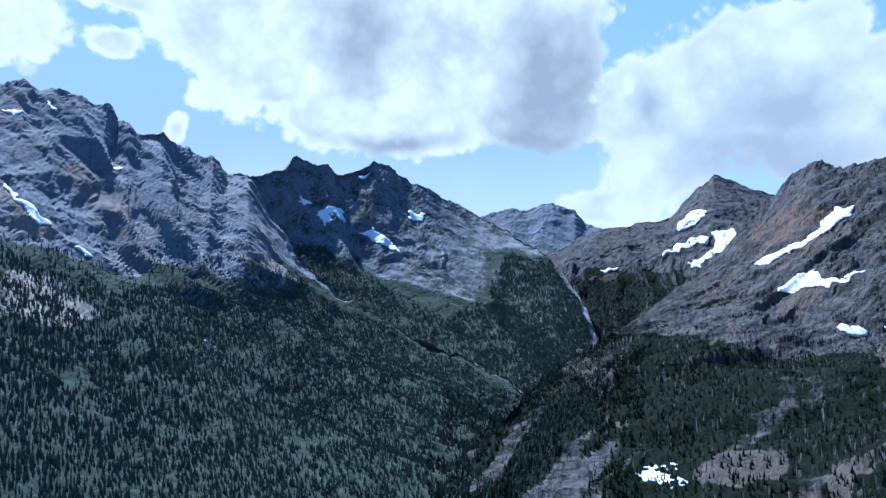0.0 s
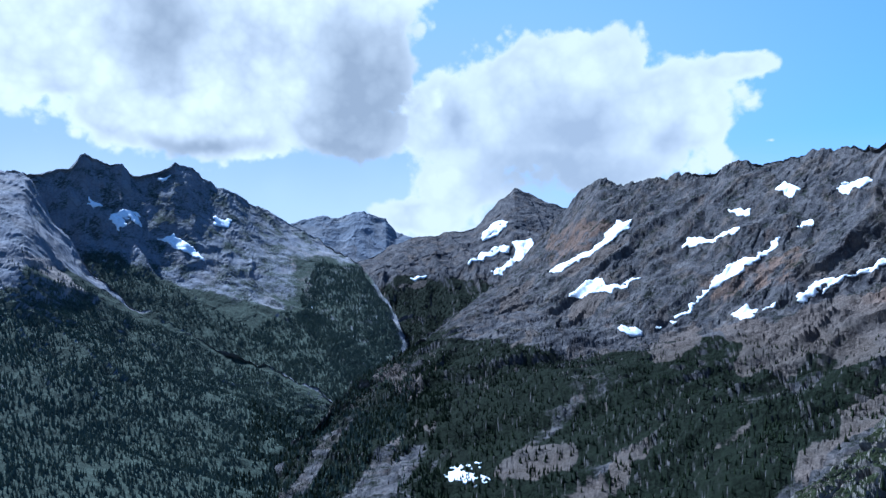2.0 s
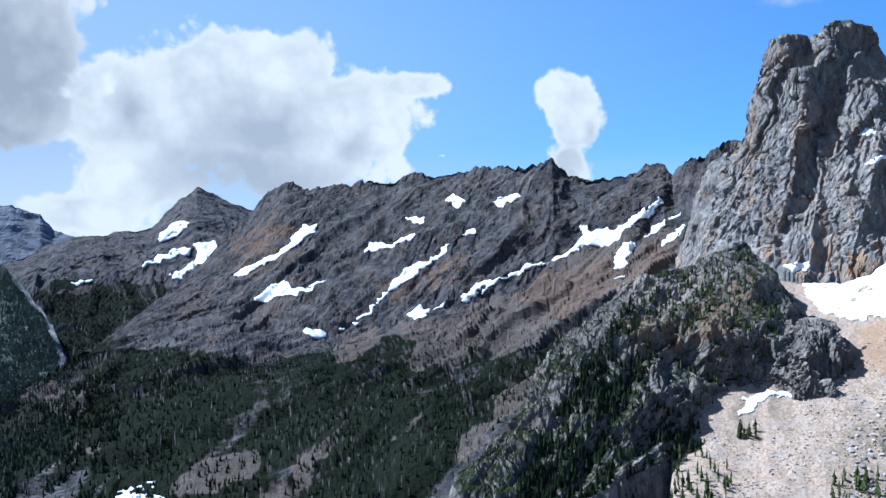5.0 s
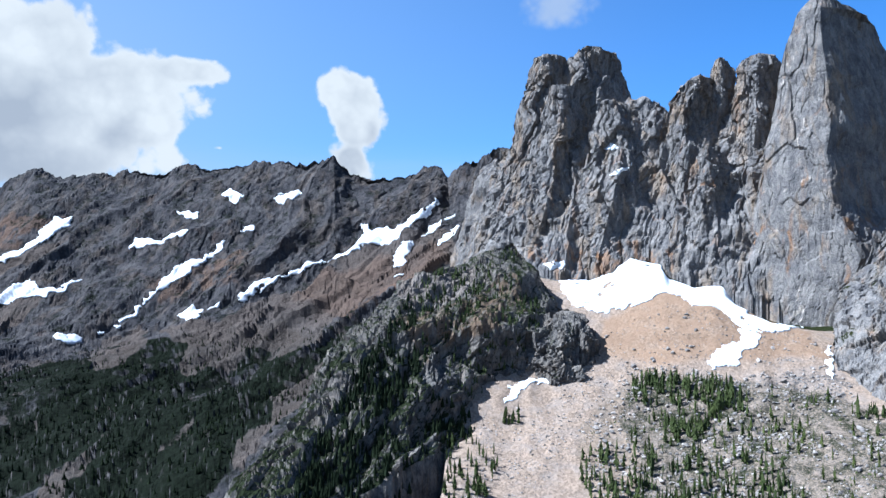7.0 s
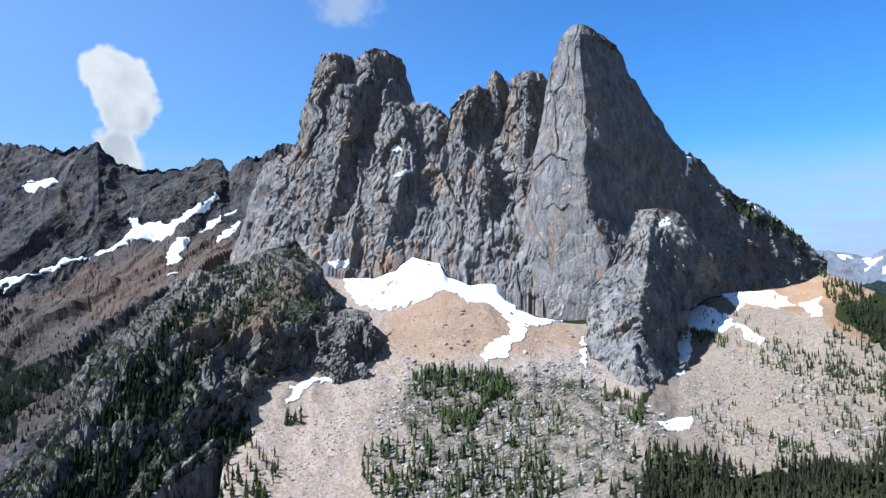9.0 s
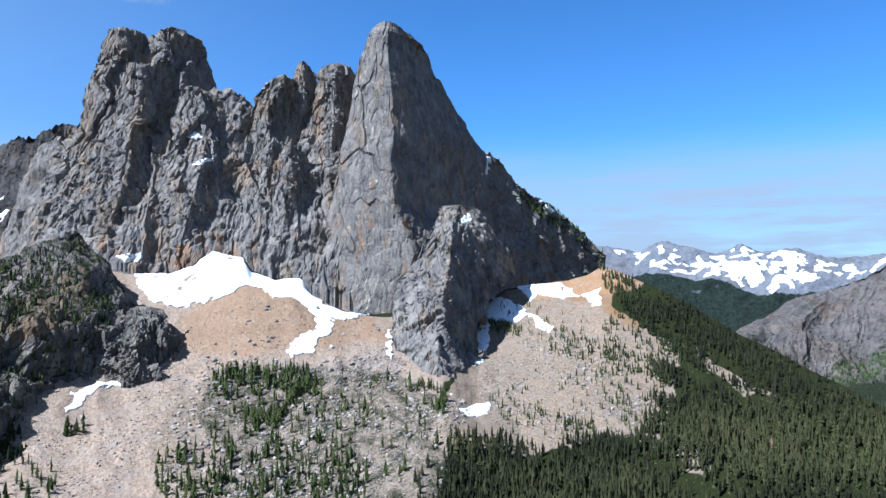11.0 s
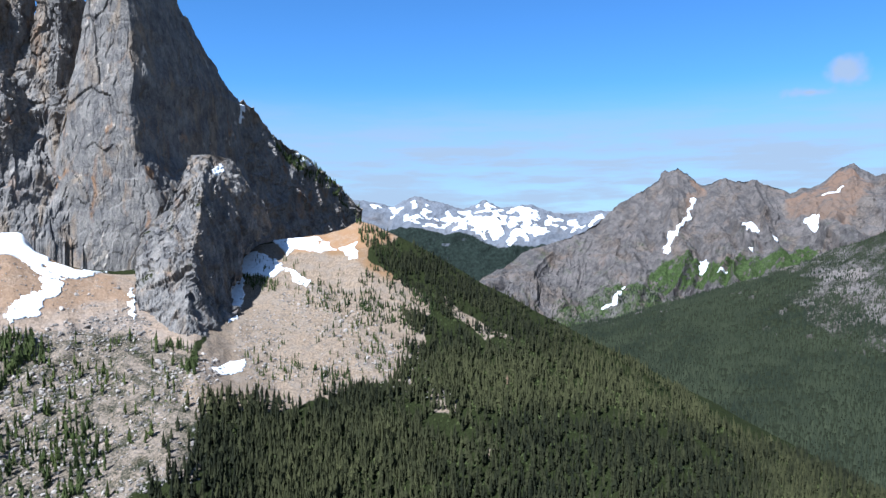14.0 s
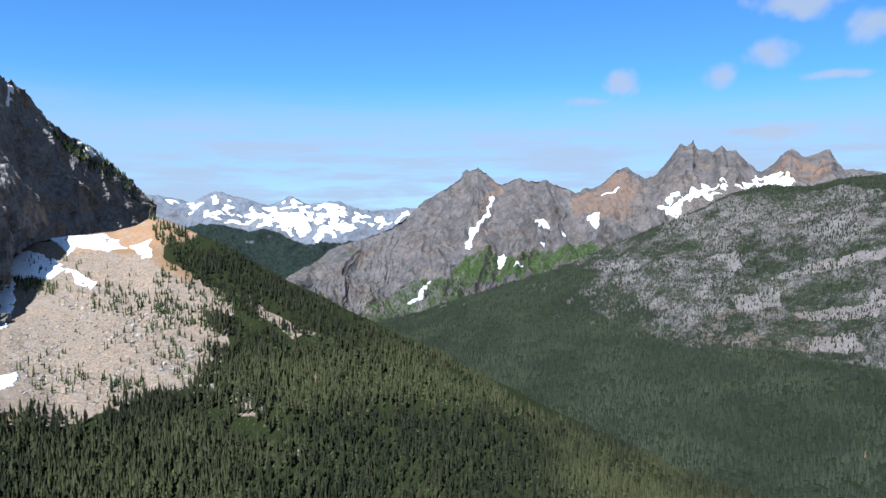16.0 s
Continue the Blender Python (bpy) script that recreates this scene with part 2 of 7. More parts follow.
    growth = w.math("MULTIPLY", w.ramp(w.math("ADD", patch, w.math("MULTIPLY", w.math("SUBTRACT", mark["plants"], 1.0 - plant_share), 0.5)), 0.42, 0.58), w.math("MULTIPLY", flat, w.ramp(mark["plants"], 0.0, 0.3)))
    dark_plants = tuple(c * 0.45 for c in plants)
    green = w.mix(w.ramp(grain, 0.35, 0.7), dark_plants, plants)
    colour = w.mix(w.math("MULTIPLY", growth, w.math("SUBTRACT", 1.0, w.math("MULTIPLY", scree_here, 0.75))), colour, green)
    height = w.math("ADD", w.math("ADD", w.math("MULTIPLY", streak, 0.8), w.math("MULTIPLY", grain, 0.45)), w.math("ADD", w.math("MULTIPLY", crack_line, 0.12), w.math("MULTIPLY", chips, 0.10 * chip)))
    if spread >= 0.2:
        height = w.math("ADD", height, w.math("MULTIPLY", splits, 0.09))
    height = w.math("ADD", height, w.math("MULTIPLY", w.math("MULTIPLY", stone, scree_here), 0.12))
    finish(w, colour, 0.95, height, 1.0, size * 0.2 * relief, 0.03)
    return m


def snow_material():
    m, w = web_material("old_snow")
    at = w.node("ShaderNodeNewGeometry").outputs["Position"]
    dirt = w.noise(at, 0.12, 6.0, 0.65)
    cups = w.noise(at, 0.6, 3.0, 0.6)
    colour = w.mix(w.ramp(dirt, 0.48, 0.75), (0.62, 0.64, 0.66), (0.40, 0.375, 0.35))
    finish(w, colour, 0.7, w.math("ADD", cups, w.math("MULTIPLY", dirt, 2.0)), 0.5, 0.8, 0.3)
    return m


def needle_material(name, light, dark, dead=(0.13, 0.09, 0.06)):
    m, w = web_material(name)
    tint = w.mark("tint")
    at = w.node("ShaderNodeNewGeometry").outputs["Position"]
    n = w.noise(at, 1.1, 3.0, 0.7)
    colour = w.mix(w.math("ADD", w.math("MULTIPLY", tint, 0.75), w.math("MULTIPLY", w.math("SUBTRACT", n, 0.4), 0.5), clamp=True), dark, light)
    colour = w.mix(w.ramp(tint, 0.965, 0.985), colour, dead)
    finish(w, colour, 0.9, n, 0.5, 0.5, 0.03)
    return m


M_SNOW = snow_material()


# ---- terrain arithmetic ----
EYE_Z = 450.0


def hash3(i, j, k, seed):
    h = (i * 374761393 + j * 668265263 + k * 2147483647 + seed * 974634777).astype(np.uint64) & np.uint64(0xFFFFFFFF)
    h = ((h ^ (h >> np.uint64(13))) * np.uint64(1274126177)) & np.uint64(0xFFFFFFFF)
    h = ((h ^ (h >> np.uint64(16))) * np.uint64(2246822519)) & np.uint64(0xFFFFFFFF)
    return ((h ^ (h >> np.uint64(15))) & np.uint64(0xFFFFFF)).astype(np.float64) / float(0xFFFFFF)


def vnoise(p, seed=0):
    """Smooth value noise in -1..1 at points p (..., 3)."""
    q = np.floor(p)
    f = p - q
    f = f * f * f * (f * (f * 6 - 15) + 10)
    i, j, k = (q[..., n].astype(np.int64) for n in range(3))
    out = 0.0
    for a in (0, 1):
        for b in (0, 1):
            for c in (0, 1):
                w = (f[..., 0] if a else 1 - f[..., 0]) * (f[..., 1] if b else 1 - f[..., 1]) * (f[..., 2] if c else 1 - f[..., 2])
                out = out + w * hash3(i + a, j + b, k + c, seed)
    return out * 2 - 1


def fbm(p, size, octaves=4, seed=0, ridged=False, gain=0.5):
    total, amp, s = 0.0, 1.0, 1.0 / size
    for o in range(octaves):
        n = vnoise(p * s + 17.3 * o, seed + o)
        total = total + amp * ((1 - 2 * np.abs(n)) if ridged else n)
        amp *= gain
        s *= 2.03
    return total


def billow(p, size, octaves=3, seed=0):
    """Rounded faces parted by sharp cracks, 0 in the cracks."""
    total, amp, s = 0.0, 1.0, 1.0 / size
    for o in range(octaves):
        total = total + amp * np.abs(vnoise(p * s + 9.1 * o, seed + o))
        amp *= 0.5
        s *= 2.1
    return total


def facets(p, size, seed=0, groove=0.45):
    """Broken rock: each cell of space is a tilted flat block, parted from the next by a step."""
    q = p / size
    base = np.floor(q)
    best = np.full(q.shape[:-1], 9.0)
    second = np.full(q.shape[:-1], 9.0)
    value = np.zeros(q.shape[:-1])
    for a in (-1, 0, 1):
        for b in (-1, 0, 1):
            for c in (-1, 0, 1):
                cell = base + np.array([a, b, c])
                i, j, k = (cell[..., n].astype(np.int64) for n in range(3))
                h = [hash3(i, j, k, seed + n) for n in range(3)]
                d = q - cell - np.stack(h, -1)
                dist = (d * d).sum(-1)
                g = hash3(i, j, k, seed + 5)
                tilt = d[..., 0] * (h[1] - 0.5) * 2.4 + d[..., 1] * (h[2] - 0.5) * 2.4 + d[..., 2] * (h[0] - 0.5) * 1.6 + (g - 0.5) * 0.7
                near = dist < best
                second = np.where(near, best, np.minimum(second, dist))
                value = np.where(near, tilt, value)
                best = np.where(near, dist, best)
    gap = np.sqrt(second) - np.sqrt(best)
    return value - groove * np.clip(1 - gap / 0.12, 0, 1)


def grid_normals(P):
    du = np.gradient(P, axis=0)
    dv = np.gradient(P, axis=1)
    n = np.cross(du, dv)
    return n / np.maximum(np.linalg.norm(n, axis=-1, keepdims=True), 1e-9)


def spline_rows(K, counts):
    """Rows between the key rows K (k, n, 2): straight, with the breaks rounded."""
    out = []
    for i, c in enumerate(counts):
        s = np.linspace(0, 1, c, endpoint=False)[:, None, None]
        out.append(K[i] * (1 - s) + K[i + 1] * s)
    out.append(K[-1:])
    R = np.concatenate(out)
    return R


def streaks(shape, lean, fine=1.0, u=None, v=None):
    """Ribs and gullies that run slantwise down a slope, -1..1, over the shares of its grid."""
    if u is None:
        u, v = np.meshgrid(np.linspace(0, 1, shape[0]), np.linspace(0, 1, shape[1]), indexing="ij")
    q = np.stack([(v - lean * u) * 15.0 * fine, (v + 0.6 * u) * 3.0 * fine, 0 * u], -1)
    q[..., 0] += 0.5 * vnoise(q * 0.35, 5)
    return np.clip(0.75 * fbm(q, 1.0, 4, 11), -1, 1)


# lean, height, fineness, reach down and up the slope, bareness, thinning of the trees
RIBS = {"right": (1.08, 3.0, 1.0, -1.0, 1.3, 0.3, 0.3), "spur": (1.2, 6.0, 0.7, -1.0, 1.3, 0.0, 0.2)}


def slope_grid(lines, a0, a1, step, counts, rough, size=160.0, gully=(0, 150, 0), seed=0, back=(260, -240), front=-30.0, crack=0.0, sides=(0, 0), jag=0.0, ribs=None):
    """A mountainside: guide lines from its foot to its crest, each a run of (bearing, range, height),
    joined by straight slopes that are broken up by ridges, gullies and cracks. Gives an array (columns, rows, 3)."""
    A = np.arange(a0, a1 + step / 2, step)
    K = []
    for line in lines:
        L = np.array(line, float).reshape(-1, 3)
        K.append(np.stack([np.interp(A, L[:, 0], L[:, 1]), np.interp(A, L[:, 0], L[:, 2])], -1))
    first, last = K[0].copy(), K[-1].copy()
    first[:, 0] *= 0.86
    first[:, 1] = np.minimum(front, first[:, 1])
    last[:, 0] += back[0]
    last[:, 1] += back[1]
    K = np.array([first] + K + [last])
    R = spline_rows(K, [4] + list(counts) + [10])
    for wide, edge in zip(sides, (A - A[0], A[-1] - A)):
        if wide:
            e = np.clip(edge / wide, 0, 1)
            R[..., 1] -= 260 * (1 - e * e * (3 - 2 * e))[None, :]
    rough = np.interp(np.arange(R.shape[0]), np.cumsum([0, 4] + list(counts) + [10]), [0] + list(rough) + [rough[-1]])
    ar = np.radians(A)[None, :]
    P = np.stack([R[..., 0] * np.sin(ar), R[..., 0] * np.cos(ar), R[..., 1] + 0 * ar], -1).transpose(1, 0, 2)
    N = grid_normals(P)
    N *= np.sign(N[..., 2:3] + 1e-9)
    amp = rough[None, :]
    warp = np.stack([fbm(P, size * 1.7, 3, seed + 40 + k) for k in range(3)], -1) * size * 0.35
    Q = P + warp
    d = amp * (0.7 * fbm(Q, size, 6, seed, ridged=True, gain=0.52) - 0.6)
    if crack:
        S = (P + warp * 0.5) * np.array([1.0, 1.0, 0.45])
        d = d + crack * amp * (0.8 * facets(S, size * 0.4, seed + 70) + 0.45 * facets(S, size * 0.17, seed + 80))
    if gully[0]:
        b = math.radians(gully[2])
        across = Q[..., 0] * math.cos(b) - Q[..., 1] * math.sin(b)
        along = Q[..., 0] * math.sin(b) + Q[..., 1] * math.cos(b)
        g = np.stack([across, along * 0.12, 0 * across], -1)
        d = d + gully[0] * (amp / (np.max(rough) + 1e-9)) * (fbm(g, gully[1], 4, seed + 90, ridged=True) - 0.8)
    if ribs:
        d = d + ribs[1] * streaks(P.shape[:2], ribs[0], ribs[2]) * np.clip(amp / 8.0, 0, 1)
    P = P + N * d[..., None]
    if jag:
        rows = np.arange(R.shape[0])
        near = np.exp(-((rows - (R.shape[0] - 11)) / 7.0) ** 2)[None, :]
        P[..., 2] += jag * near * (0.7 * fbm(P * np.array([1, 1, 0.2]), size * 0.3, 4, seed + 95, ridged=True, gain=0.6) - 0.6)
    return P


def tower_grid(levels, across, counts, rough, size=60.0, seed=0, crack=1.0, depth=1.0, bulge=0.06):
    """A rock tower: levels from foot to top, each (height, left bearing, range, edge bearing, range, right bearing, range).
    Its plan at each level is a four-cornered outline: left corner, front edge, right corner and back."""
    L = np.array(levels, float).reshape(-1, 7)
    h = []
    for i, c in enumerate(counts):
        h += list(np.linspace(L[i, 0], L[i + 1, 0], c, endpoint=False))
    h.append(L[-1, 0])
    h = np.array(h)
    C = [np.interp(h, L[:, 0], L[:, k]) for k in range(1, 7)]

    def at(b, r):
        return np.stack([r * np.sin(np.radians(b)), r * np.cos(np.radians(b))], -1)
    left, edge, right = at(C[0], C[1]), at(C[2], C[3]), at(C[4], C[5])
    mid = (left + right) / 2
    out = mid / np.linalg.norm(mid, axis=-1, keepdims=True)
    wide = np.linalg.norm(right - left, axis=-1, keepdims=True)
    rear = mid + out * wide * 0.55 * depth
    corners = [left, edge, right, rear, left]
    share = across
    ring = []
    for k in range(4):
        s = np.linspace(0, 1, share[k], endpoint=False)[:, None, None]
        a, b = corners[k][None], corners[k + 1][None]
        seg = a * (1 - s) + b * s
        side = (b - a)
        nrm = np.stack([side[..., 1], -side[..., 0]], -1)
        ring.append(seg + nrm * bulge * (4 * s * (1 - s)))
    ring.append(left[None])
    xy = np.concatenate(ring)
    P = np.concatenate([xy, np.broadcast_to(h[None, :, None], xy.shape[:2] + (1,))], -1)
    c = P.mean(0, keepdims=True)
    N = grid_normals(P)
    N *= np.sign(((P - c)[..., :2] * N[..., :2]).sum(-1, keepdims=True) + 1e-9)
    Q = P + np.stack([fbm(P, size * 1.5, 3, seed + 40 + k) for k in range(3)], -1) * size * 0.3
    S = (P * 0.4 + Q * 0.6) * np.array([1.0, 1.0, 0.36])
    d = rough * (0.35 * fbm(Q, size * 1.6, 5, seed, ridged=True) + crack * (1.15 * facets(S, size * 1.7, seed + 60, 0.12) + 0.8 * facets(S, size * 0.8, seed + 70, 0.15) + 0.55 * facets(S, size * 0.36, seed + 80, 0.25) + 0.30 * facets(S, size * 0.16, seed + 90, 0.3)))
    d[-1] = d[0]
    fade = np.ones(len(h))
    P = P + N * (d * fade)[..., None]
    top = P[:, -1:].copy()
    cap = top.mean(0, keepdims=True)
    caps = [top * (1 - s) + cap * s + np.array([0, 0, 1.0]) * np.linalg.norm((top - cap)[..., :2], axis=-1, keepdims=True).mean() * 0.25 * s for s in (0.35, 0.7, 0.97)]
    return np.concatenate([P] + caps, axis=1)


def on_grid(P, u, v):
    """The points of a grid at the shares u, v (0..1) of its columns and rows."""
    i = np.clip(np.asarray(u, float), 0, 1) * (P.shape[0] - 1.0001)
    j = np.clip(np.asarray(v, float), 0, 1) * (P.shape[1] - 1.0001)
    a, b = np.floor(i).astype(int), np.floor(j).astype(int)
    s, t = (i - a)[..., None], (j - b)[..., None]
    return P[a, b] * (1 - s) * (1 - t) + P[a + 1, b] * s * (1 - t) + P[a, b + 1] * (1 - s) * t + P[a + 1, b + 1] * s * t


def inside(poly, x, y):
    """Whether points lie in a polygon given as a flat run x, y, x, y ..."""
    q = np.array(poly, float).reshape(-1, 2)
    hit = np.zeros(np.shape(x), bool)
    for (x0, y0), (x1, y1) in zip(q, np.roll(q, -1, 0)):
        if y0 != y1:
            hit ^= ((y0 > y) != (y1 > y)) & (x < (x1 - x0) * (y - y0) / (y1 - y0) + x0)
    return hit


# ---- building ----


def part(name, mesh, material, parent, label=""):
    """Links mesh as one part under a thing."""
    if material is not None and not mesh.materials:
        mesh.materials.append(material)
    ob = new(name, mesh)
    ob.parent = parent
    return tagged(ob, label)


def array_mesh(name, verts, faces, marks=None, smooth=False):
    """A mesh from arrays of corners and of faces with one number of corners each."""
    verts, faces = np.asarray(verts, np.float32).reshape(-1, 3), np.asarray(faces, np.int32)
    me = bpy.data.meshes.new(name)
    n, k = faces.shape
    me.vertices.add(len(verts))
    me.vertices.foreach_set("co", verts.ravel())
    me.loops.add(n * k)
    me.loops.foreach_set("vertex_index", faces.ravel())
    me.polygons.add(n)
    me.polygons.foreach_set("loop_start", np.arange(n, dtype=np.int32) * k)
    me.polygons.foreach_set("use_smooth", np.full(n, smooth))
    for key, values in (marks or {}).items():
        me.attributes.new(key, "FLOAT", "POINT").data.foreach_set("value", np.asarray(values, np.float32).ravel())
    me.update(calc_edges=True)
    me.validate()
    return me


def grid_faces(nu, nv, keep=None, flip=False):
    i, j = np.meshgrid(np.arange(nu - 1), np.arange(nv - 1), indexing="ij")
    a = i * nv + j
    q = np.stack([a, a + nv, a + nv + 1, a + 1], -1)
    q = q[keep] if keep is not None else q.reshape(-1, 4)
    return q[:, ::-1] if flip else q


GRIDS = {}


def soft_region(P, polys, blur):
    """A mark that is 1 in the regions, with blurred and wandering edges. Regions are given in shares of the grid."""
    nu, nv = P.shape[:2]
    u, v = np.meshgrid(np.linspace(0, 1, nu), np.linspace(0, 1, nv), indexing="ij")
    du = fbm(P, blur * 8, 4, 61) * blur * 2.2
    dv = fbm(P, blur * 8, 4, 67) * blur * 2.2
    wide = np.linalg.norm(P[-1, nv // 2] - P[0, nv // 2]) + 1e-6
    tall = np.linalg.norm(P[nu // 2, -1] - P[nu // 2, 0]) + 1e-6
    out = np.zeros((nu, nv))
    for value, poly in polys:
        hit = inside(poly, u + du / wide, v + dv / tall)
        out = np.where(hit, value, out)
    for _ in range(2):
        s = np.pad(out, 1, mode="edge")
        out = (s[:-2, 1:-1] + s[2:, 1:-1] + s[1:-1, :-2] + s[1:-1, 2:] + 2 * out) / 6
    return out


def terrain_mesh(name, P, regions, flip=False, smooth=True, ribs=None):
    marks = {}
    for key in ("scree", "plants", "stain", "slab"):
        marks[key] = soft_region(P, regions.get(key, ()), 10.0) if key in regions else np.zeros(P.shape[:2])
    if ribs:
        # bare rubble in the slanting gullies, growth between them
        s, low = streaks(P.shape[:2], ribs[0], ribs[2]), (np.clip(ribs[4] - 2.4 * np.linspace(0, 1, P.shape[1]), 0, 1) * np.clip(6.0 * (np.linspace(0, 1, P.shape[1]) - ribs[3]), 0, 1))[None, :]
        marks["scree"] = np.clip(marks["scree"] + low * np.clip(2.2 * (s - 0.16), 0, ribs[5]), 0, 1)
        marks["plants"] = np.clip(marks["plants"] - low * np.clip(3.0 * (s - 0.05), 0, 0.9), 0, 1.3)
    return array_mesh(name, P.reshape(-1, 3), grid_faces(*P.shape[:2], flip=flip), marks, smooth)

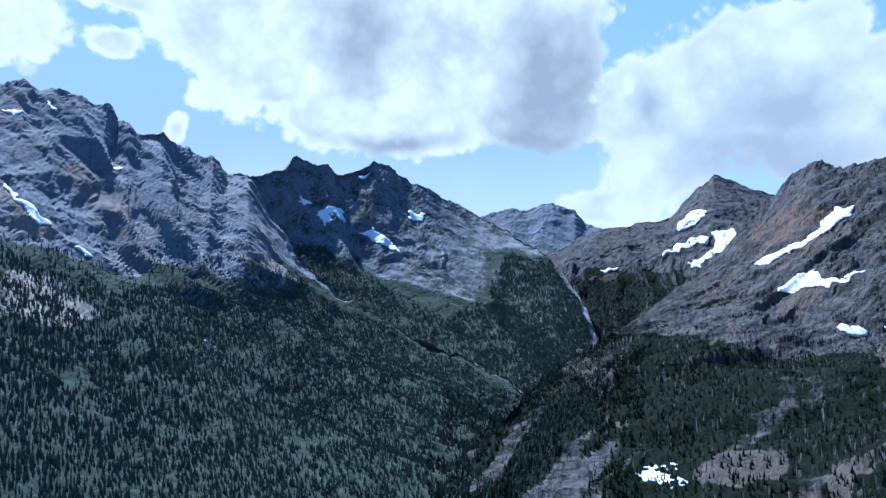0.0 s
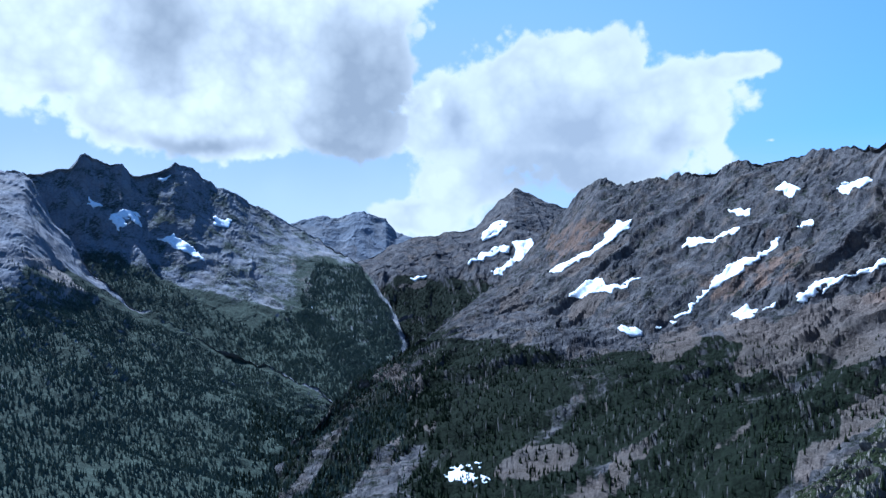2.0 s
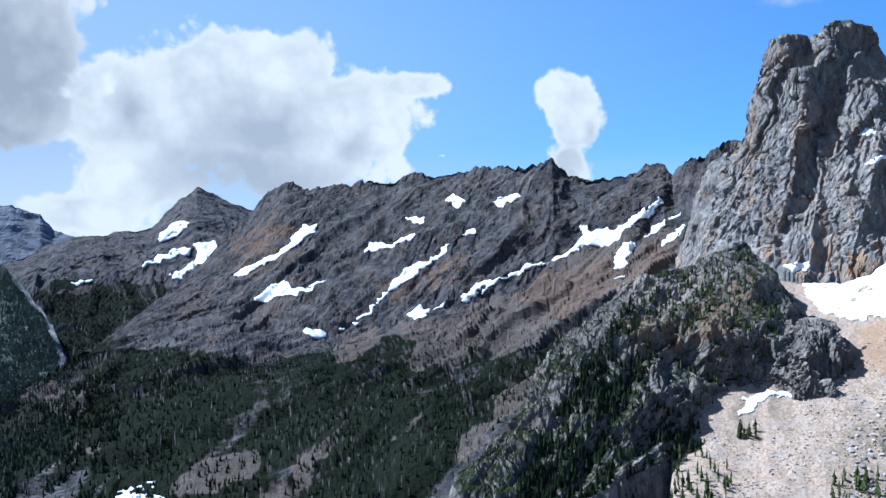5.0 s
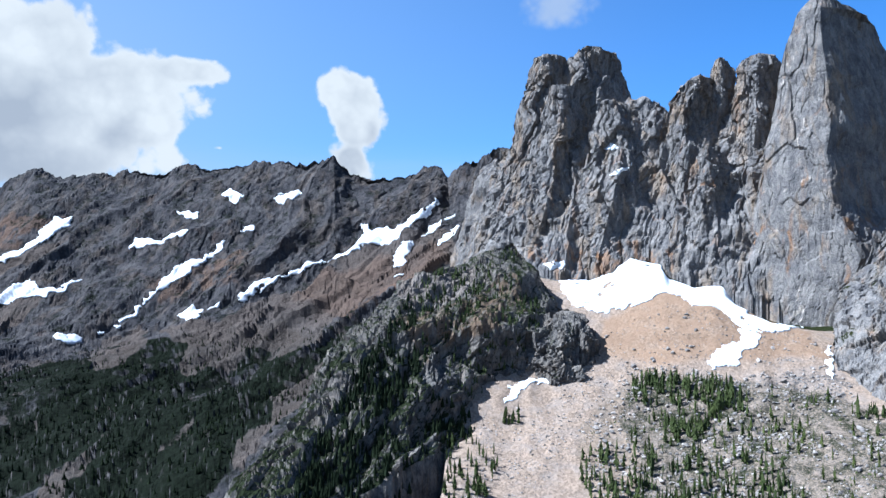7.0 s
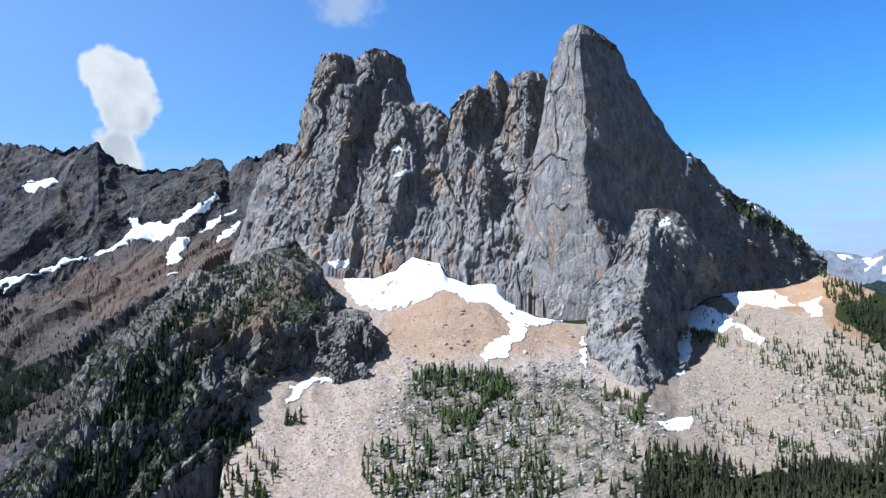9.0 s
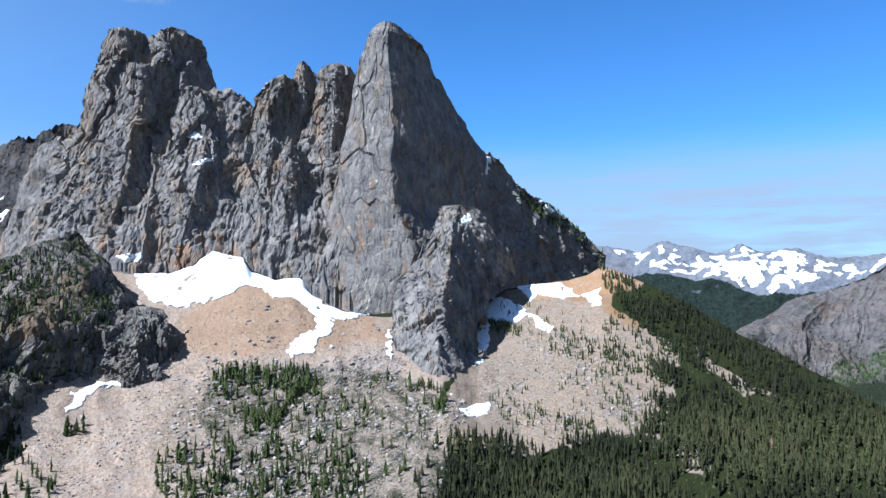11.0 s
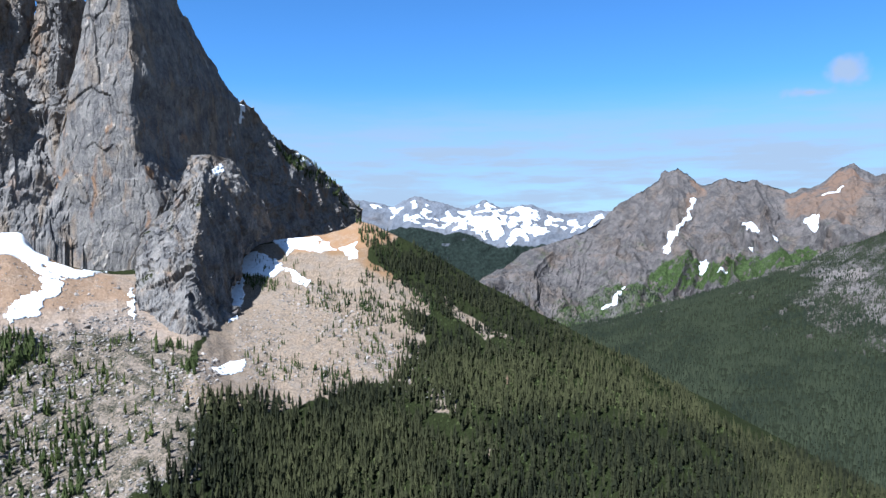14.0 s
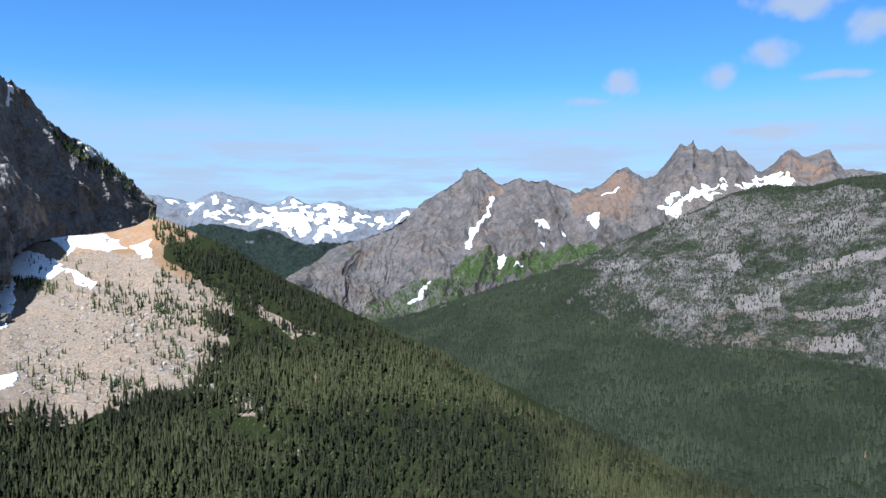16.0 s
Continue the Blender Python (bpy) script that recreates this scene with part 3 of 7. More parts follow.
# ---- slopes and towers, fitted to the camera's view with guessed ranges: bearing in degrees, range and height in metres ----
SLOPES = {
    "left": dict(lines=(
        (
        (-41.29, 800, 213.2), (-35.1, 850, 176.4), (-21.02, 900, 120.4), (0.81, 960, 74.7), (14.2, 1000, 71.8), (22.41, 1000, 89.8),
        ),
        (
        (-41.67, 1750, 592.5), (-35.45, 1750, 548.7), (-32.25, 1780, 524.4), (-25.14, 1850, 432.6), (-21.26, 1950, 446.2), (-15.87, 2100, 397.9),
        (-12.83, 2150, 329), (-8.38, 2150, 242.7), (-3.83, 2100, 179.3), (0.77, 2000, 128.4), (5.34, 1900, 70.9), (9.84, 1650, 53.5),
        (14.21, 1350, 53.3), (22.41, 1100, 61.8),
        ),
        (
        (-41.78, 2150, 871.6), (-35.58, 2300, 912.6), (-32.4, 2400, 971.5), (-31.91, 2400, 977.7), (-31, 2400, 996.4), (-30.1, 2400, 967.9),
        (-28.98, 2430, 985.6), (-27.17, 2480, 975.7), (-25.6, 2500, 954.5), (-25.09, 2520, 905.2), (-24.14, 2540, 925.7), (-23.43, 2560, 895.9),
        (-21.78, 2600, 916.5), (-20.76, 2650, 868.7), (-18.91, 2750, 843.6), (-18.24, 2780, 860.2), (-17.22, 2850, 807.1), (-15.52, 2850, 808.3),
        (-13.76, 2700, 625.2), (-11.54, 2550, 476.5), (-8.4, 2450, 349.7), (-3.84, 2350, 250.3), (0.76, 2200, 184), (5.34, 2050, 122.3),
        (9.84, 1800, 66.8), (14.21, 1450, 46.2), (22.42, 1150, 52.6),
        ),
    ), a0=-41.3, a1=22.4, jag=16, step=0.18, counts=(75, 70), rough=(4, 13, 9), size=240, gully=(20, 170, 125), seed=3, crack=0.3),
    "leftfar": dict(lines=(
        (
        (-23.15, 2250, 196.8), (-12.8, 2300, 177), (-3.82, 2300, 135.2), (5.34, 2100, 64.3), (9.84, 1800, 38.6), (14.21, 1500, 9.2),
        (20.43, 1200, 11.7),
        ),
        (
        (-23.25, 2700, 544.3), (-17.17, 2750, 550.9), (-10.22, 2850, 559), (-3.86, 2900, 470.4), (0.74, 2800, 369.3), (5.33, 2600, 262),
        (9.84, 2250, 147.8), (14.22, 1700, 42), (20.44, 1250, 21.2),
        ),
        (
        (-23.3, 2950, 749.6), (-18.06, 3000, 812.5), (-14.66, 3000, 835.9), (-12.92, 3050, 860), (-11.96, 3100, 922.4), (-10.27, 3150, 895.6),
        (-9.37, 3150, 896.9), (-8.69, 3200, 859), (-7.1, 3250, 893.3), (-5.65, 3300, 941.6), (-4.36, 3350, 925.9), (-2.98, 3400, 870.9),
        (-1.13, 3450, 822.3), (0.72, 3550, 770.5), (3.03, 3600, 708.4), (5.32, 3550, 641.9), (6.69, 3400, 571), (8.5, 3200, 500.1),
        (10.74, 2900, 335.3), (13.37, 2400, 113.5), (16.35, 1800, -4.9), (20.44, 1300, 8.9),
        ),
    ), a0=-23.1, a1=20.4, jag=12, step=0.17, counts=(45, 60), rough=(5, 12, 8), size=240, gully=(18, 170, 150), seed=4, crack=0.3),
    "farnotch": dict(lines=(
        (
        (-3.86, 3950, 446.1), (18.49, 3950, 451.5),
        ),
        (
        (-3.87, 4350, 550.4), (0.73, 4400, 694.7), (3.03, 4450, 762.2), (4.4, 4450, 783.5), (5.55, 4450, 804.7), (6.92, 4450, 797),
        (8.05, 4450, 831.9), (8.86, 4450, 845.5), (10.07, 4450, 809.1), (10.66, 4450, 794.5), (11.41, 4450, 713), (12.6, 4400, 678.1),
        (14.26, 4300, 634.9), (18.49, 4200, 547.6),
        ),
    ), a0=-3.9, a1=18.5, jag=10, step=0.12, counts=(50,), rough=(20, 10), size=240, seed=5),
    "pyramid": dict(lines=(
        (
        (5.34, 2700, 125.7), (8.95, 2700, 171.5), (14.24, 2700, 219.4), (20.51, 2600, 197.5), (26.3, 2600, 209.3), (29.88, 2600, 217.8),
        ),
        (
        (5.33, 3100, 324.8), (8.05, 3150, 449.2), (10.74, 3150, 449.7), (14.25, 3150, 487.2), (18.49, 3150, 523.2), (22.53, 3150, 545.5),
        (26.35, 3150, 566.2), (29.94, 3150, 563.1),
        ),
        (
        (5.33, 3400, 394.2), (7.6, 3450, 490.2), (9.85, 3500, 546.5), (12.51, 3550, 625.7), (14.26, 3600, 646.9), (15.98, 3600, 668),
        (17.88, 3650, 686), (18.71, 3700, 756.1), (19.95, 3750, 843.6), (21.13, 3800, 917.6), (22.17, 3800, 883.3), (23.73, 3800, 836.5),
        (25.63, 3800, 797.9), (28.19, 3800, 750.2), (29.95, 3800, 692.5),
        ),
    ), a0=5.3, a1=29.9, jag=6, step=0.1, counts=(40, 60), rough=(14, 16, 8), size=220, gully=(14, 110, 180), seed=6, crack=0.4),
    "right": dict(lines=(
        (
        (2.31, 1050, 86), (10.6, 1000, 88), (19.47, 950, 98.5), (32.97, 850, 139.6), (45.48, 780, 182.7), (52.79, 740, 201.7), (56.62, 700, 161.2),
        (61.81, 700, 125.1), (66.86, 700, 129.9),
        ),
        (
        (2.26, 1250, 89.7), (7.09, 1500, 141.3), (9.62, 1750, 166.3), (14.89, 1800, 209.6), (23.99, 1650, 227.6), (33.04, 1450, 235),
        (43.65, 1300, 247.6), (53, 1220, 274.3), (57.83, 1180, 219.9), (62.13, 1150, 174.9), (67.17, 1150, 150.3),
        ),
        (
        (2.24, 1400, 77.3), (7.08, 1700, 125.9), (9.62, 1950, 156.4), (13.1, 2150, 214.7), (17.13, 2300, 287), (21.23, 2250, 325.9),
        (23.99, 2150, 314.3), (28.56, 1950, 304.3), (33.07, 1850, 306.1), (37.46, 1800, 354.2), (41.7, 1760, 385.2), (47.32, 1760, 452.3),
        (51.43, 1760, 514.7), (55.26, 1740, 559.3), (59.65, 1650, 516.4), (63.8, 1500, 424.7), (67.46, 1450, 344.1),
        ),
        (
        (2.23, 1500, 72.7), (7.07, 1850, 125.4), (10.47, 2150, 183.4), (14.87, 2500, 253.9), (19.39, 2750, 408.2), (22.14, 2850, 532.6),
        (23.98, 2900, 651.1), (25.37, 2850, 714.3), (26.29, 2800, 763.8), (28.04, 2720, 809.2), (29.96, 2650, 777.6), (31.1, 2600, 783.2),
        (33.13, 2550, 785.2), (34.48, 2500, 793.2), (35.81, 2450, 777), (37.13, 2400, 795.2), (41.83, 2280, 798.5), (45.5, 2180, 793.6),
        (47.84, 2100, 781.5), (49.36, 2050, 786.1), (50.82, 2050, 744.9), (53.31, 2000, 731), (55.62, 1950, 725.5),
        ) + (
        (53.35, 1950, 728), (57.98, 1900, 736.9), (58.66, 1890, 707.6), (59.26, 1850, 733.3), (62.1, 1800, 763), (63.92, 1720, 764),
        (68.35, 1600, 759.8), (74.66, 1500, 718.8),
        ),
    ), a0=2.3, a1=66.9, jag=14, step=0.095, counts=(40, 48, 85), rough=(9, 12, 13, 7), size=150, gully=(20, 130, -80), seed=7, crack=0.45),
    "apron": dict(lines=(
        (
        (55.41, 680, 187.9), (62.78, 700, 172.5), (76.32, 720, 162.3), (89.32, 690, 186.7),
        ) + (
        (100.91, 670, 143.1), (109.05, 680, 121.1), (127.33, 720, 86.3), (145.43, 800, 69.2), (159.32, 880, 79.1), (166.37, 900, 104.3),
        ),
        (
        (55.35, 890, 228), (62.75, 940, 252.8), (71.83, 950, 263.3), (85.25, 930, 268.8), (91.48, 900, 266.9),
        ) + (
        (97.4, 900, 226.8), (101.09, 900, 226.4), (109.16, 900, 214.4), (117.99, 900, 192), (127.27, 920, 153.9), (136.54, 980, 92.3),
        (145.34, 980, 60.8), (159.29, 960, 58.8), (166.35, 1000, 75.4),
        ),
        (
        (55.27, 1140, 374.8), (62.72, 1150, 399), (67.26, 1150, 393.7), (70.93, 1155, 397.8), (75.52, 1165, 420.6), (79.16, 1165, 416.1),
        (83.15, 1160, 380.1), (87.03, 1150, 355.2), (90.76, 1140, 332.1),
        ) + (
        (94.09, 1170, 306.7), (97.53, 1190, 316.3), (101.2, 1160, 315.8), (105.09, 1100, 286.1), (109.2, 1080, 260.2), (113.52, 1060, 243.4),
        (118, 1050, 225.8), (127.24, 1100, 177.4), (136.49, 1150, 105.1), (145.3, 1080, 63.5), (159.28, 1000, 49.5), (166.34, 1050, 63.4),
        ),
        (
        (55.24, 1280, 444.5), (62.71, 1270, 459.1), (67.26, 1260, 439.7), (70.01, 1256, 437.6), (71.86, 1258, 453.7), (73.15, 1264, 480),
        (73.93, 1262, 473.9), (75.53, 1258, 467.6), (75.99, 1256, 445.4), (77.8, 1254, 425.4), (79.84, 1252, 429.4), (80.5, 1246, 400),
        (81.83, 1244, 380.6), (83.59, 1242, 370.4), (85.76, 1240, 368.3), (87.04, 1240, 371.6), (90.8, 1270, 390.3),
        ) + (
        (94.17, 1340, 377.5), (96.22, 1370, 403.2), (97.62, 1390, 411.8), (101.28, 1400, 421), (102.82, 1390, 431.3), (103.99, 1380, 446.8),
        (105.18, 1370, 439.8), (109.27, 1330, 395.4), (113.55, 1290, 339.6), (118.01, 1260, 292.6), (122.59, 1240, 244), (127.23, 1250, 196.5),
        (130.02, 1270, 162.2), (134.19, 1270, 118.2), (140.96, 1250, 57), (145.28, 1150, 51.9), (159.27, 1050, 36.8), (166.33, 1100, 48.5),
        ),
    ), a0=55.4, a1=166.3, step=0.16, counts=(35, 45, 45), rough=(6, 6, 4, 3), size=100, seed=8, sides=(3, 0), back=(300, -260)),
    "spur": dict(lines=(
        (
        (39.15, 620, 202.8), (45.66, 670, 202.3), (50.14, 720, 212.4), (54.69, 790, 232), (59.24, 885, 237.9), (63.06, 955, 241.5),
        (68.13, 1050, 277.1), (71.53, 1100, 296.7),
        ),
        (
        (39.14, 650, 205.6), (45.65, 720, 222.8), (50.14, 780, 235.3), (54.69, 860, 260.1), (59.25, 930, 265.1), (63.08, 1005, 267.5),
        (65.97, 1045, 299.2), (68.15, 1040, 310.7), (71.55, 1085, 327.6),
        ),
        (
        (39.13, 690, 206.1), (45.63, 810, 251.1), (50.13, 900, 312.2), (54.71, 980, 361.9), (59.29, 1010, 375.5), (63.8, 1030, 374.7),
        (68.18, 1050, 358), (71.55, 1095, 330.6),
        ),
        (
        (39.12, 730, 203), (45.62, 870, 256.7), (48.31, 960, 326.3), (50.13, 1020, 358.6), (51.96, 1060, 384.4), (54.72, 1110, 434.5),
        (57.02, 1140, 455.1), (59.31, 1170, 460.7), (61.59, 1190, 485.4), (63.85, 1210, 509.7), (66.05, 1190, 452), (67.77, 1150, 402.7),
        (69.48, 1120, 385.2), (70.94, 1110, 354), (71.55, 1110, 320.6),
        ),
    ), a0=39.1, a1=71.5, sides=(3, 0), step=0.08, counts=(40, 40, 45), rough=(9, 12, 13, 10), size=85, gully=(7, 60, -110), seed=9, crack=0.55),
    "wall": dict(lines=(
        (
        (57.4, 1350, 433.5), (60.91, 1340, 465), (63.61, 1330, 475.4), (65.43, 1300, 464.5), (68.18, 1290, 443.6), (70.93, 1285, 433.2),
        (73.24, 1300, 464.2), (75.53, 1295, 453.6), (79.16, 1285, 427.9), (83.16, 1290, 402.6), (87.06, 1290, 403.2), (90.83, 1330, 432.7),
        (94.78, 1490, 409), (97.42, 1590, 395.6), (99.23, 1660, 382.3), (101.65, 1760, 343.4), (104.27, 1850, 291.4),
        ),
        (
        (57.37, 1480, 547.5), (60.9, 1430, 568), (63.6, 1420, 590.7), (65.42, 1410, 601.4), (68.18, 1395, 622.8), (70.95, 1385, 632.9),
        (73.26, 1390, 622), (75.56, 1390, 632.8), (79.22, 1385, 641.8), (83.26, 1390, 639.8), (87.17, 1400, 648.7), (90.9, 1430, 561.4),
        (94.87, 1560, 556.4), (97.5, 1650, 536.1), (99.3, 1720, 501.6), (101.71, 1820, 440.2), (104.32, 1910, 362.9),
        ),
        (
        (57.35, 1640, 667.5), (58.22, 1640, 691.6), (58.88, 1630, 684.3), (60.88, 1600, 704.4), (62.68, 1580, 730.4), (63.81, 1560, 735.1),
        (64.96, 1540, 739.5), (67.25, 1520, 779.8), (70.03, 1500, 794.4), (71.89, 1480, 794.6), (73.28, 1470, 801.5), (74.58, 1470, 805.9),
        (75.68, 1470, 788.6), (77.43, 1470, 767.3), (79.25, 1470, 760), (81.06, 1460, 773.8), (83.29, 1460, 759.6), (85.49, 1470, 753),
        (89.74, 1500, 740.6), (93.79, 1540, 717.2), (94.95, 1640, 714.9), (95.87, 1660, 711.2), (96.64, 1690, 668.4), (97.38, 1710, 648.5),
        (98.65, 1750, 621.8), (99.72, 1790, 607.4), (100.77, 1830, 591.2), (101.78, 1870, 553.8),
        ) + (
        (102.59, 1900, 533.9), (104.88, 1930, 462.4), (109.41, 1960, 363.1),
        ),
    ), a0=57.4, a1=104.3, jag=8, sides=(5, 0), step=0.09, counts=(45, 80), rough=(7, 10, 7), size=75, gully=(12, 60, -95), seed=10, crack=0.7, back=(120, -150)),
    "hill": dict(lines=(
        (
        (104.87, 900, 25.4), (122.62, 950, -21.3), (136.62, 980, -20.2), (145.39, 1000, 5.6), (159.26, 1020, 55.7), (167.66, 1050, 87.7),
        ),
        (
        (105.08, 2900, -26.1), (113.53, 2900, -23), (122.58, 2800, 7.6), (129.54, 2150, 41.4), (136.42, 1950, 54.3), (145.15, 1700, 66.8),
        (153.13, 1450, 68.2), (159.09, 1350, 68.9), (167.54, 1300, 82.2),
        ),
        (
        (105.08, 3000, -19.8), (118.01, 3000, -33.2), (122.58, 2950, -1.7), (129.52, 2500, 96.8), (136.39, 2250, 83.7), (140.82, 2150, 89.7),
        (147.15, 2000, 112.3), (152.99, 1900, 130.3), (158.91, 1800, 140.6), (167.32, 1700, 168.6),
        ),
        (
        (105.08, 3100, -23.7), (118.01, 3100, -36.9), (123.51, 3050, 5.1), (129.51, 2800, 122.5), (136.33, 2700, 215.5), (140.74, 2600, 259.4),
        (144.97, 2500, 290.8), (149.01, 2450, 317.3), (154.64, 2350, 346.4), (158.69, 2300, 369.3), (167.06, 2200, 382.7),
        ),
        (
        (105.08, 3200, -39), (118.01, 3200, -52.6), (123.51, 3150, 3.2), (129.51, 3000, 123.4), (134.52, 2950, 227.4), (137.65, 2950, 288.7),
        (140.7, 2950, 360.5), (143.24, 2900, 415.1), (146.12, 2900, 482.2), (148.31, 2880, 535.6), (149.67, 2850, 563.6), (151.57, 2850, 572.7),
        (153.79, 2850, 567), (156.25, 2850, 600.5), (158.54, 2800, 608.3), (166.88, 2700, 614),
        ),
    ), a0=105.1, a1=166.9, step=0.14, counts=(15, 30, 45, 50), rough=(2, 6, 10, 11, 8), size=130, seed=12, crack=0.5),
    "midpeaks": dict(lines=(
        (
        (110.47, 2950, -141.1), (115.75, 3000, -42.7), (119.83, 3000, -46.9), (124.9, 3000, -48.7), (131.83, 3000, -20.5), (136.37, 3050, 26.8),
        (145, 3100, 181.4), (158.73, 3150, 253.7), (167.11, 3150, 276.6),
        ),
        (
        (110.5, 3100, 23.1), (114.43, 3150, 159.8), (119.83, 3250, 121.4), (124.88, 3300, 142.4), (129.49, 3350, 220.6), (134.05, 3400, 301.8),
        (138.51, 3400, 358.7), (144.91, 3400, 441.1), (158.62, 3400, 469.4), (166.99, 3400, 470.4),
        ),
        (
        (110.5, 3250, 65.9), (113.55, 3300, 154.6), (114.88, 3350, 188.8), (117.12, 3500, 279), (119.83, 3600, 334.3), (122.57, 3700, 414.5),
        (125.32, 3850, 549.7), (127.15, 3950, 635.1), (128.29, 4000, 714.3), (129.25, 4000, 743.2), (130.17, 4000, 705), (131.04, 3980, 640.4),
        (132.27, 4000, 666.9), (134.44, 4000, 657.2), (136.33, 4000, 625.3), (137.13, 4000, 590.6), (138.89, 4050, 633.2), (140.17, 4100, 730.3),
        (141.03, 4100, 739), (142.33, 4100, 665.4),
        ) + (
        (143.38, 4100, 689.7), (144.4, 4110, 798.4), (145, 4120, 863.5), (145.37, 4140, 858.5), (145.93, 4150, 895.6), (146.35, 4150, 832.6),
        (146.92, 4150, 825.2), (147.33, 4150, 812), (147.95, 4150, 866), (148.35, 4150, 828.3), (149.02, 4150, 829.8), (149.86, 4150, 758),
        (150.68, 4150, 708.2), (151.39, 4160, 743.7), (152.08, 4180, 809.7), (152.7, 4180, 831.9), (153.56, 4190, 779.9), (154.45, 4200, 799),
        (155.15, 4200, 817.5), (155.52, 4200, 766.7), (156.06, 4150, 704), (158.54, 4100, 679), (166.91, 4100, 649.2),
        ),
    ), a0=110.5, a1=166.9, jag=7, step=0.1, counts=(50, 75), rough=(14, 22, 6), size=170, gully=(45, 150, -55), seed=13, crack=0.4),
    "farsnow": dict(lines=(
        (
        (99.38, 4050, 163.2), (111.38, 4050, 80.6), (131.81, 4050, 11.2),
        ),
        (
        (99.43, 4350, 360.5), (109.28, 4350, 358.2), (113.57, 4350, 358.1), (120.28, 4350, 289.3), (131.77, 4350, 258.6),
        ),
        (
        (99.46, 4650, 553.8), (103.23, 4650, 572.4), (105.2, 4650, 568.1), (106.81, 4650, 542), (108.47, 4650, 607.3), (110.57, 4650, 574.2),
        (112.49, 4650, 518.4), (114.24, 4650, 585.1), (115.56, 4650, 527.8), (117.93, 4650, 551.4), (119.83, 4650, 493.4), (122.11, 4700, 495),
        (123.25, 4700, 521.9), (125.32, 4700, 485.2), (131.75, 4700, 468.9),
        ),
    ), a0=99.5, a1=131.8, jag=8, step=0.1, counts=(30, 40), rough=(20, 24, 12), size=200, seed=14),
}
